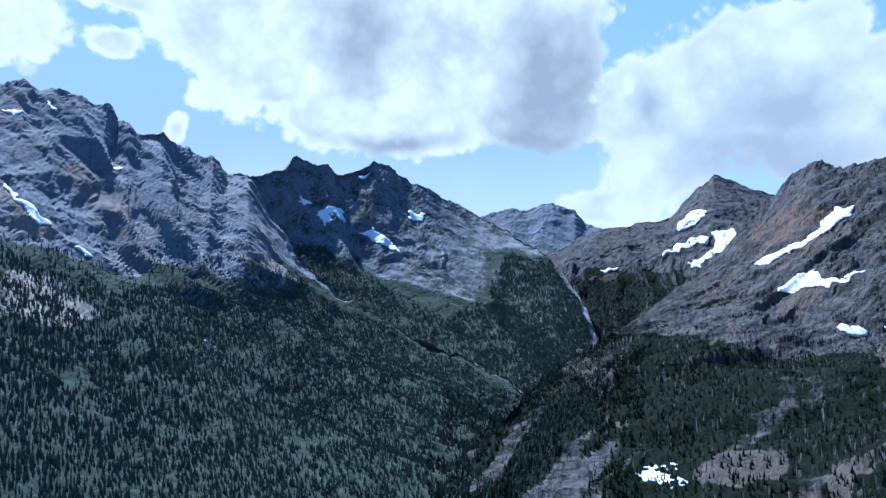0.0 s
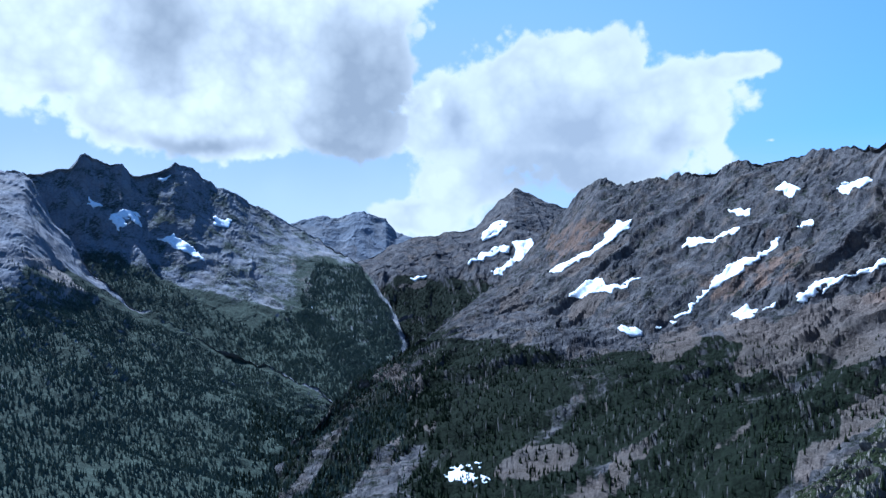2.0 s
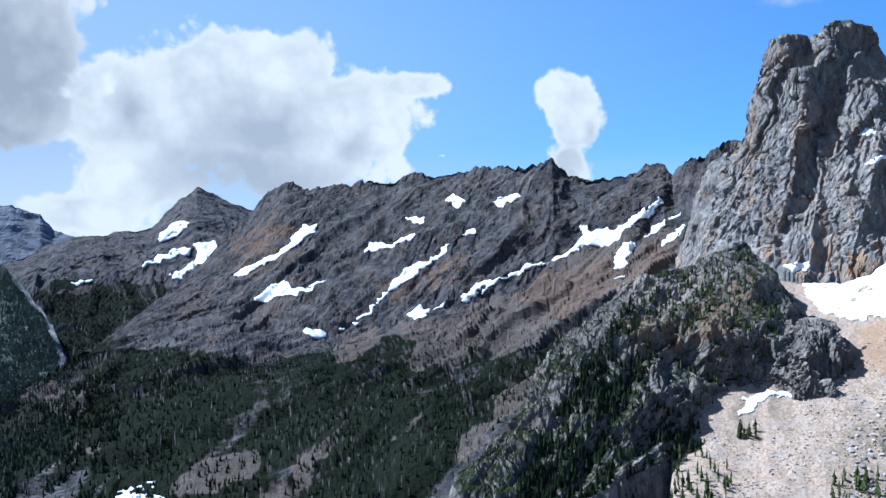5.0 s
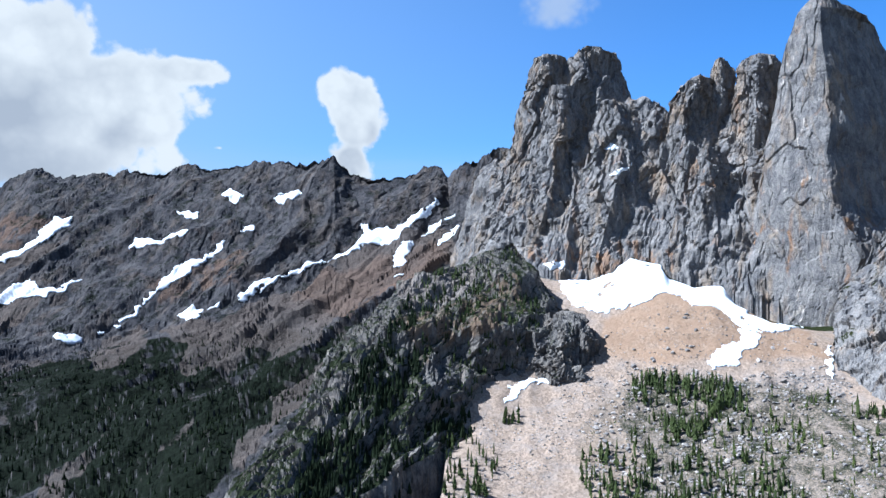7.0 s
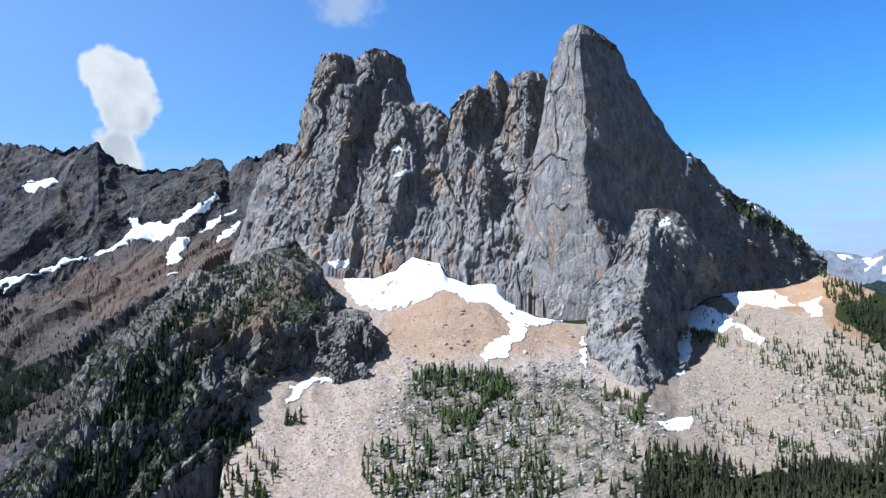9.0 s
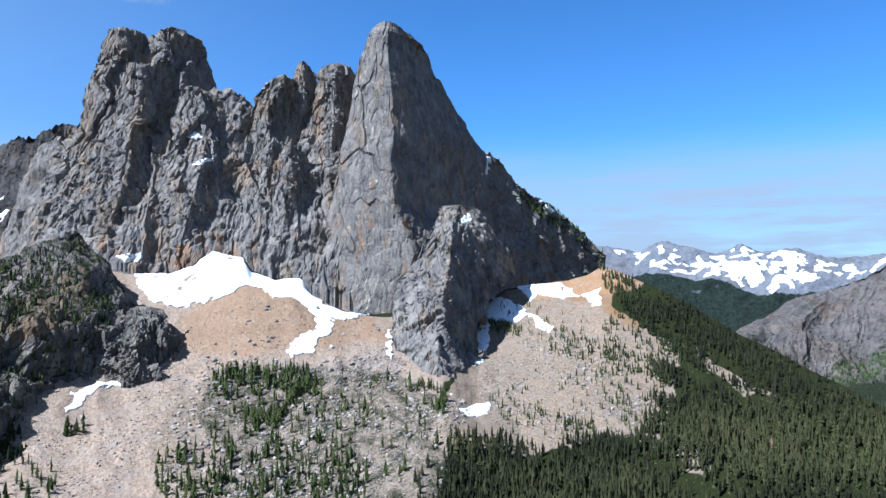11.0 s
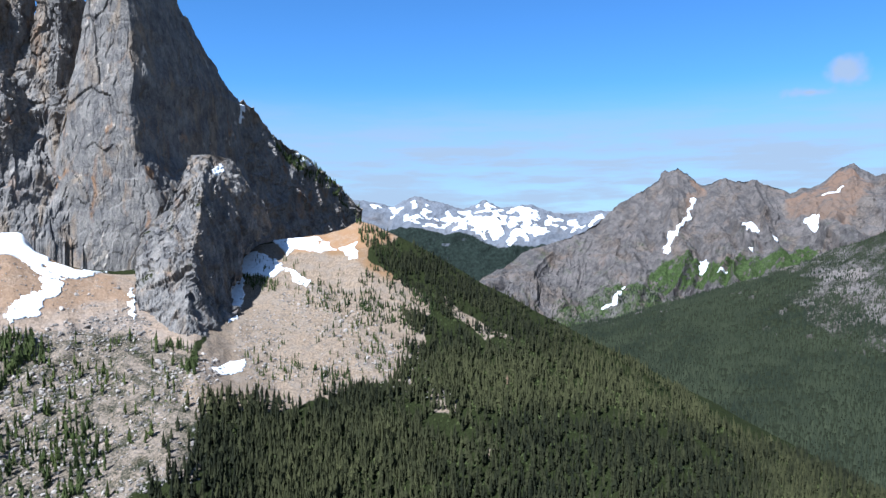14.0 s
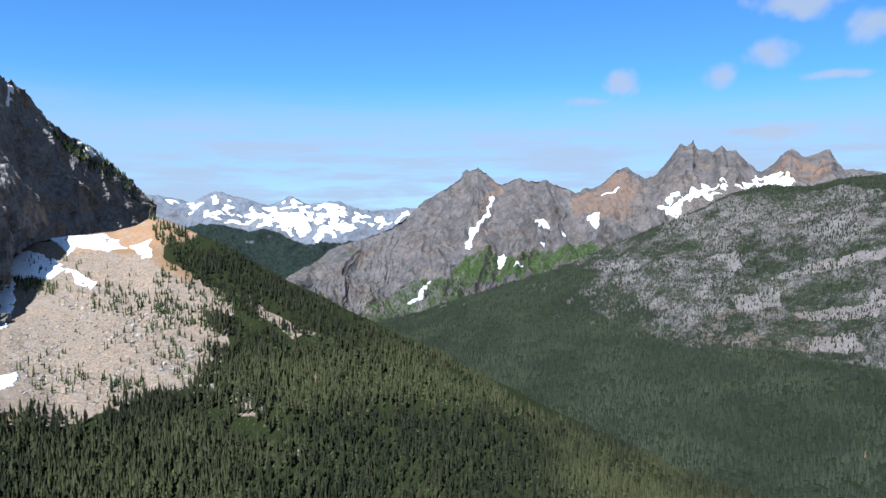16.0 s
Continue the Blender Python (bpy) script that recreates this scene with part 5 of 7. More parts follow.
            (0.42, (0, 0, 1, 0, 1, 1, 0, 1)),
            (1.2, (0, 0, 0.06, 0.5, 0.2, 0.95, 0.42, 0.95, 0.50, 0.86, 0.55, 0.60, 0.62, 0.36, 0.72, 0.30, 1, 0.27, 1, 0)),
            (0.9, (0.66, 0.95, 1, 0.95, 1, 0.82, 0.74, 0.80)),
        ),
        "scree": (
            (0.75, (0.6327, 0.6061, 0.7113, 0.6602, 0.7241, 0.5823, 0.6682, 0.5216)),
            (0.75, (0.706, 0.4827, 0.7634, 0.4935, 0.7687, 0.4372, 0.7203, 0.4177)),
            (0.7, (0.5488, 0.7208, 0.5979, 0.7143, 0.6122, 0.5996, 0.5646, 0.5649)),
            (0.75, (0.7876, 0.3506, 0.845, 0.3701, 0.8564, 0.3355, 0.7997, 0.3182)),
            (0.7, (0.7294, 0.7489, 0.8186, 0.7662, 0.8246, 0.6948, 0.7423, 0.6861)),
            (1, (0.3583, 0.119, 0.3643, 0.1212, 0.4051, 0.1082, 0.4014, 0.1061)),
            (0.9, (0.5941, 0.4091, 0.6478, 0.4827, 0.6682, 0.4481, 0.6478, 0.4069, 0.6342, 0.381)),
            (0.95, (0.644, 0.3766, 0.672, 0.4351, 0.7014, 0.4177, 0.6969, 0.3658, 0.6614, 0.3615)),
            (0.85, (0.737, 0.5238, 0.7748, 0.5498, 0.8095, 0.5909, 0.8677, 0.619, 0.8692, 0.5779, 0.8042, 0.5411, 0.7627, 0.5152)),
            (0.85, (0.7687, 0.4069, 0.833, 0.4416, 0.8685, 0.5065, 0.8723, 0.4134, 0.8065, 0.3896)),
            (0.8, (0.5676, 0.5043, 0.613, 0.5238, 0.647, 0.5173, 0.6349, 0.487, 0.5858, 0.4719)),
            (0.5, (0.6311, 0.9351, 0.7045, 0.9286, 0.8292, 0.9026, 0.8655, 0.8636, 0.8677, 0.6537, 0.7725, 0.6407, 0.6788, 0.6905, 0.6115, 0.8377)),
            (0.48, (0.5072, 0.5714, 0.6455, 0.6818, 0.712, 0.5931, 0.7135, 0.2641, 0.6122, 0.3225, 0.5427, 0.4048)),
        ),
        "stain": (
            (0.35, (0.681, 0.4069, 0.774, 0.4394, 0.8352, 0.3593, 0.7748, 0.29, 0.6803, 0.2424)),
        ),
    },
    "midpeaks": {
        "plants": (
            (0.22, (0, 0, 1, 0, 1, 1, 0, 1)),
            (0.68, (0.2949, 0.3813, 0.3186, 0.4628, 0.3505, 0.4556, 0.3794, 0.4149, 0.4113, 0.3741, 0.4586, 0.3861, 0.4935, 0.4245, 0.5041, 0.271, 0.458, 0.2326, 0.4096, 0.2542, 0.3593, 0.3141, 0.3121, 0.283)),
            (0.5, (0.1673, 0.2782, 0.2311, 0.4149, 0.2949, 0.3477, 0.3221, 0.2326, 0.2801, 0.1175, 0.2163, 0.06715, 0.1667, 0.1463)),
            (0.1, (0.211, 0.9281, 0.3316, 0.9281, 0.4574, 0.9281, 0.6117, 0.9233, 0.8487, 0.9041, 0.8528, 0.3285, 0.4592, 0.5612, 0.2949, 0.5947)),
        ),
        "scree": (
            (0.6, (0.3233, 0.6451, 0.3605, 0.9137, 0.3682, 0.8849, 0.3363, 0.5923, 0.3115, 0.4964)),
            (0.5, (0.4574, 0.8225, 0.5236, 0.8393, 0.5733, 0.8106, 0.5691, 0.4628, 0.4953, 0.4916)),
            (0.4, (0.3765, 0.8465, 0.4557, 0.8897, 0.4639, 0.5348, 0.3771, 0.5252)),
            (0.55, (0.5887, 0.6667, 0.7488, 0.693, 0.8522, 0.7914, 0.8528, 0.4844, 0.682, 0.4508, 0.5963, 0.3813)),
        ),
        "stain": (
            (0.8, (0.3369, 0.6882, 0.3599, 0.9281, 0.3682, 0.9089, 0.3457, 0.6451)),
            (0.6, (0.4645, 0.8321, 0.5242, 0.9281, 0.5626, 0.8153, 0.5372, 0.4101, 0.4817, 0.6331)),
            (0.5, (0.721, 0.8849, 0.7955, 0.8633, 0.7973, 0.7242, 0.7329, 0.693)),
        ),
    },
    "farsnow": {
        "plants": (
            (0.1, (0, 0, 1, 0, 1, 1, 0, 1)),
            (1.2, (0, 0, 1, 0, 1, 0.42, 0.75, 0.5, 0.5, 0.32, 0.4, 0.42, 0.2, 0.5, 0, 0.55)),
        ),
    },
}
# snow patches: slope, outline in its shares, and label
SNOW = (
    ("right", (0.3319, 0.6863, 0.3828, 0.713, 0.3961, 0.7469, 0.4167, 0.8057, 0.4358, 0.8075, 0.4206, 0.7665, 0.3961, 0.7112, 0.3613, 0.6827, 0.3441, 0.6595), "long snow patch in a gully of the ridge"),
    ("right", (0.3588, 0.5615, 0.3691, 0.5971, 0.3941, 0.6114, 0.4074, 0.5918, 0.4265, 0.615, 0.4446, 0.6364, 0.4333, 0.6114, 0.4069, 0.574, 0.3799, 0.5615), "old snow patch lying on the mountain side"),
    ("right", (0.4152, 0.4706, 0.448, 0.5027, 0.474, 0.5258, 0.4936, 0.5544, 0.5157, 0.5793, 0.5333, 0.6096, 0.5456, 0.6292, 0.5691, 0.6381, 0.5912, 0.6845, 0.6015, 0.6791, 0.5735, 0.631, 0.55, 0.5971, 0.5201, 0.574, 0.4922, 0.5383, 0.4735, 0.5205, 0.4471, 0.4973, 0.426, 0.4617), "long diagonal snow gully below the ridge"),
    ("right", (0.4897, 0.6934, 0.4971, 0.7255, 0.5176, 0.7148, 0.5471, 0.713, 0.5588, 0.7094, 0.5471, 0.6934, 0.5176, 0.6988), "old snow patch lying on the mountain side"),
    ("right", (0.5417, 0.7843, 0.5662, 0.7772, 0.5642, 0.7576, 0.549, 0.7665), "old snow patch lying on the mountain side"),
    ("right", (0.5941, 0.8182, 0.6005, 0.8627, 0.6206, 0.8111, 0.6098, 0.7897), "old snow patch lying on the mountain side"),
    ("right", (0.652, 0.7986, 0.6657, 0.8307, 0.6892, 0.8271, 0.6784, 0.779, 0.6588, 0.7879), "old snow patch lying on the mountain side"),
    ("right", (0.6103, 0.7112, 0.6353, 0.7148, 0.6279, 0.6988), "old snow patch lying on the mountain side"),
    ("right", (0.6113, 0.492, 0.6294, 0.5365, 0.6647, 0.5294, 0.6941, 0.5472, 0.7319, 0.5348, 0.7608, 0.508, 0.7608, 0.6292, 0.7544, 0.7326, 0.7652, 0.6506, 0.7755, 0.5651, 0.798, 0.5722, 0.8132, 0.508, 0.8054, 0.4777, 0.7784, 0.4902, 0.7436, 0.4848, 0.7103, 0.5348, 0.6691, 0.5223, 0.6324, 0.5009), "broad snow band below the cliffs of the ridge"),
    ("right", (0.5397, 0.5009, 0.5652, 0.5027, 0.5765, 0.4795, 0.5676, 0.4492), "old snow patch lying on the mountain side"),
    ("right", (0.5784, 0.4831, 0.5956, 0.5027, 0.5877, 0.4848), "old snow patch lying on the mountain side"),
    ("right", (0.7676, 0.492, 0.7868, 0.5722, 0.8123, 0.5276, 0.8539, 0.7273, 0.8711, 0.7968, 0.8456, 0.6381, 0.8118, 0.4706, 0.7828, 0.492), "bright snow tongue at the foot of the ridge"),
    ("right", (0.8387, 0.4955, 0.8456, 0.5918, 0.8824, 0.7184, 0.873, 0.6702, 0.8529, 0.5668), "old snow patch lying on the mountain side"),
    ("right", (0.799, 0.4332, 0.8113, 0.4652, 0.8294, 0.4777, 0.8132, 0.4314), "old snow patch lying on the mountain side"),
    ("right", (0.8544, 0.4848, 0.874, 0.6221, 0.8868, 0.6132, 0.8632, 0.4955), "old snow patch lying on the mountain side"),
    ("right", (0.7892, 0.4082, 0.8093, 0.4225, 0.8123, 0.4189), "old snow patch lying on the mountain side"),
    ("right", (0.8887, 0.4866, 0.8985, 0.5615, 0.9029, 0.5615, 0.8926, 0.4902), "old snow patch lying on the mountain side"),
    ("pyramid", (0.5285, 0.614, 0.5623, 0.7135, 0.6057, 0.6696, 0.6233, 0.5994, 0.5772, 0.5848, 0.542, 0.5848), "old snow patch lying on the mountain side"),
    ("pyramid", (0.5583, 0.3099, 0.6179, 0.3567, 0.6491, 0.4152, 0.6355, 0.462, 0.6992, 0.4883, 0.71, 0.462, 0.6734, 0.3596, 0.6396, 0.3363, 0.5921, 0.3012), "forked snow patch on the bench below the pyramid peak"),
    ("pyramid", (0.4878, 0.3567, 0.5271, 0.4357, 0.6057, 0.4795, 0.6247, 0.4474, 0.5339, 0.3655), "old snow patch lying on the mountain side"),
    ("pyramid", (0.294, 0.3392, 0.3645, 0.3538, 0.3293, 0.3216), "old snow patch lying on the mountain side"),
    ("pyramid", (0.206, 0.3626, 0.2439, 0.4006, 0.2168, 0.3684), "old snow patch lying on the mountain side"),
    ("leftfar", (0.2935, 0.5574, 0.3174, 0.6331, 0.3433, 0.6527, 0.3532, 0.563, 0.3343, 0.5574, 0.3244, 0.5994, 0.3154, 0.5042), "old snow patch lying on the mountain side"),
    ("leftfar", (0.3791, 0.5266, 0.4, 0.5602, 0.4308, 0.5014, 0.4537, 0.4482, 0.4328, 0.4538, 0.401, 0.493), "old snow patch lying on the mountain side"),
    ("leftfar", (0.4587, 0.7031, 0.4995, 0.7367, 0.4955, 0.6863, 0.4726, 0.6639), "old snow patch lying on the mountain side"),
    ("leftfar", (0.2607, 0.6695, 0.2896, 0.6527, 0.2766, 0.6162), "old snow patch lying on the mountain side"),
    ("leftfar", (0.3721, 0.8571, 0.397, 0.8683, 0.3841, 0.8347), "old snow patch lying on the mountain side"),
    ("leftfar", (0.6289, 0.4958, 0.6488, 0.4678, 0.6388, 0.4734), "old snow patch lying on the mountain side"),
    ("left", (0.1421, 0.6268, 0.1575, 0.587, 0.1707, 0.5597, 0.1905, 0.5409, 0.1758, 0.5304, 0.1619, 0.5535, 0.1436, 0.6101), "bright snow strip beside pale talus"),
    ("left", (0.2095, 0.522, 0.2344, 0.5115, 0.2227, 0.499), "old snow patch lying on the mountain side"),
    ("left", (0.1824, 0.9036, 0.1963, 0.8595, 0.1905, 0.8595), "old snow patch lying on the mountain side"),
    ("left", (0.2432, 0.7736, 0.2637, 0.7694, 0.2557, 0.7841), "old snow patch lying on the mountain side"),
    ("left", (0.3516, 0.3082, 0.367, 0.283, 0.3604, 0.2809), "old snow patch lying on the mountain side"),
    ("left", (0.1392, 0.8491, 0.1648, 0.826, 0.1516, 0.8134), "old snow patch lying on the mountain side"),
    ("right", (0.1975, 0.06952, 0.2235, 0.082, 0.2574, 0.08556, 0.2377, 0.0713, 0.2618, 0.06061, 0.2539, 0.05526, 0.2265, 0.05526), "dirty avalanche snow lying on the valley floor"),
    ("apron", (0.1087, 0.9161, 0.1154, 0.9233, 0.1328, 0.9281, 0.1501, 0.9209, 0.1602, 0.9209, 0.1645, 0.9281, 0.1813, 0.9233, 0.1833, 0.8513, 0.2015, 0.9161, 0.2198, 0.9089, 0.2256, 0.8513, 0.2386, 0.5995, 0.2535, 0.6043, 0.2727, 0.8993, 0.2626, 0.5947, 0.2386, 0.5324, 0.2304, 0.5444, 0.2179, 0.5707, 0.2015, 0.5707, 0.1919, 0.5947, 0.1857, 0.6091, 0.1688, 0.5851, 0.1486, 0.5779, 0.1308, 0.5851, 0.1212, 0.6067, 0.1126, 0.7554), "large white snowfield at the foot of the granite wall"),
    ("apron", (0.2294, 0.53, 0.2429, 0.5348, 0.2424, 0.4964, 0.2314, 0.4628, 0.2299, 0.4197, 0.214, 0.4005, 0.2097, 0.4125, 0.2189, 0.4652, 0.2309, 0.4844, 0.2299, 0.5108), "ragged snow patch on the scree"),
    ("apron", (0.2809, 0.5683, 0.2843, 0.5779, 0.2867, 0.4796, 0.2862, 0.4365, 0.2823, 0.4724), "narrow snow strip on the scree"),
    ("apron", (0.07023, 0.3261, 0.07359, 0.3669, 0.08658, 0.3885, 0.1034, 0.3957, 0.114, 0.3981, 0.1101, 0.3621, 0.1034, 0.3741, 0.08995, 0.3765, 0.08129, 0.3573, 0.07888, 0.3333), "curved snow rim below the dark bluff"),
    ("apron", (0.3449, 0.5084, 0.3478, 0.7626, 0.3497, 0.8585, 0.3612, 0.9113, 0.3795, 0.8106, 0.3858, 0.7554, 0.3781, 0.7146, 0.3622, 0.7578, 0.3569, 0.789, 0.3574, 0.6763, 0.3531, 0.5444), "narrow snow patch running down by the rock knob"),
    ("apron", (0.3766, 0.9281, 0.3829, 0.9257, 0.3954, 0.9233, 0.405, 0.9209, 0.417, 0.8801, 0.4214, 0.8369, 0.4089, 0.8321, 0.3925, 0.8633, 0.3872, 0.8273), "snow patch under the shaded granite wall"),
    ("apron", (0.4238, 0.8417, 0.4353, 0.8537, 0.4392, 0.7914, 0.431, 0.7842), "old snow patch lying on the mountain side"),
    ("apron", (0.3848, 0.765, 0.3925, 0.7386, 0.4045, 0.6882, 0.4002, 0.6595, 0.3925, 0.693), "old snow patch lying on the mountain side"),
    ("apron", (0.3362, 0.3118, 0.3473, 0.3621, 0.3598, 0.3813, 0.3579, 0.3405, 0.3444, 0.3118), "small snow patch at the foot of the knob"),
    ("knob", (0.4469, 0.8972, 0.5989, 0.9599, 0.6154, 0.9173, 0.5055, 0.8797), "old snow patch lying on the mountain side"),
    ("main", (0.6795, 0.5171, 0.7859, 0.591, 0.8462, 0.6072, 0.7154, 0.5297), "old snow patch lying on the mountain side"),
    ("buttress_a", (0.1975, 0.767, 0.2623, 0.8083, 0.3426, 0.7788, 0.2654, 0.7463), "old snow patch lying on the mountain side"),
    ("buttress_a", (0.3272, 0.6431, 0.5062, 0.6755, 0.5648, 0.705, 0.5154, 0.6549, 0.4043, 0.6283), "old snow patch lying on the mountain side"),
    ("wall", (0.2969, 0.9041, 0.3199, 0.9137, 0.3295, 0.8345, 0.3103, 0.8561), "old snow patch lying on the mountain side"),
    ("wall", (0.1881, 0.05036, 0.2252, 0.08393, 0.2284, 0.06954, 0.2022, 0.02878), "old snow patch lying on the mountain side"),
    ("wall", (0.8791, 0.9329, 0.9072, 0.8777, 0.92, 0.8681, 0.8957, 0.8106), "old snow patch lying on the mountain side"),
    ("midpeaks", (0.3629, 0.8465, 0.3528, 0.753, 0.3363, 0.6283, 0.3227, 0.5588, 0.3103, 0.494, 0.3191, 0.482, 0.3322, 0.5372, 0.3457, 0.6451, 0.3593, 0.7626), "long thin snow couloir below the pointed peak"),
    ("midpeaks", (0.2423, 0.295, 0.2595, 0.3525, 0.2571, 0.2614, 0.227, 0.2518), "old snow patch lying on the mountain side"),
    ("midpeaks", (0.367, 0.4628, 0.3723, 0.4317, 0.3658, 0.3741, 0.3599, 0.3837), "old snow patch lying on the mountain side"),
    ("midpeaks", (0.3771, 0.3453, 0.4043, 0.3189, 0.393, 0.3165), "old snow patch lying on the mountain side"),
    ("midpeaks", (0.4167, 0.5588, 0.4273, 0.6163, 0.4362, 0.5444, 0.4214, 0.5084), "old snow patch lying on the mountain side"),
    ("midpeaks", (0.445, 0.5492, 0.4563, 0.5108, 0.4515, 0.4772), "old snow patch lying on the mountain side"),
    ("midpeaks", (0.4882, 0.6187, 0.5041, 0.6043, 0.5018, 0.506, 0.4917, 0.5252), "old snow patch lying on the mountain side"),
    ("midpeaks", (0.594, 0.5827, 0.6241, 0.554, 0.6401, 0.6331, 0.6738, 0.6547, 0.6879, 0.6978, 0.7039, 0.777, 0.711, 0.8777, 0.7482, 0.705, 0.7571, 0.6906, 0.7482, 0.5899, 0.7199, 0.68, 0.6986, 0.5612, 0.6738, 0.5827, 0.656, 0.5252, 0.6312, 0.5036, 0.6117, 0.4892, 0.617, 0.4245, 0.6064, 0.3957, 0.5975, 0.4748), "wide snow bowl below the jagged peaks"),
    ("midpeaks", (0.5792, 0.5707, 0.6034, 0.4772, 0.6099, 0.4053, 0.5928, 0.4652), "old snow patch lying on the mountain side"),
    ("midpeaks", (0.5041, 0.765, 0.5325, 0.765, 0.5189, 0.7242), "old snow patch lying on the mountain side"),
    ("midpeaks", (0.419, 0.4221, 0.4285, 0.446, 0.4243, 0.4125), "old snow patch lying on the mountain side"),
    ("midpeaks", (0.2719, 0.4221, 0.2612, 0.3597, 0.2671, 0.3621), "old snow patch lying on the mountain side"),
    ("farsnow", (0.161, 0.8452, 0.2322, 0.8452, 0.2786, 0.8214, 0.3406, 0.75, 0.4365, 0.8571, 0.4861, 0.8571, 0.5728, 0.8333, 0.6997, 0.7857, 0.7028, 0.6667, 0.6285, 0.5833, 0.5728, 0.4048, 0.5201, 0.3333, 0.4087, 0.4643, 0.3003, 0.5119, 0.226, 0.619), "broken snowfields between the rock ribs of the distant range"),
    ("farsnow", (0.3498, 0.619, 0.4396, 0.7024, 0.5139, 0.869, 0.5728, 0.8452, 0.5975, 0.7381, 0.5604, 0.3929, 0.5201, 0.3452, 0.4675, 0.4524), "broad sunlit snowfield on the distant range"),
    ("farsnow", (0.644, 0.5357, 0.7152, 0.7262, 0.7492, 0.8333, 0.7585, 0.7738, 0.6966, 0.631), "old snow patch lying on the mountain side"),
)
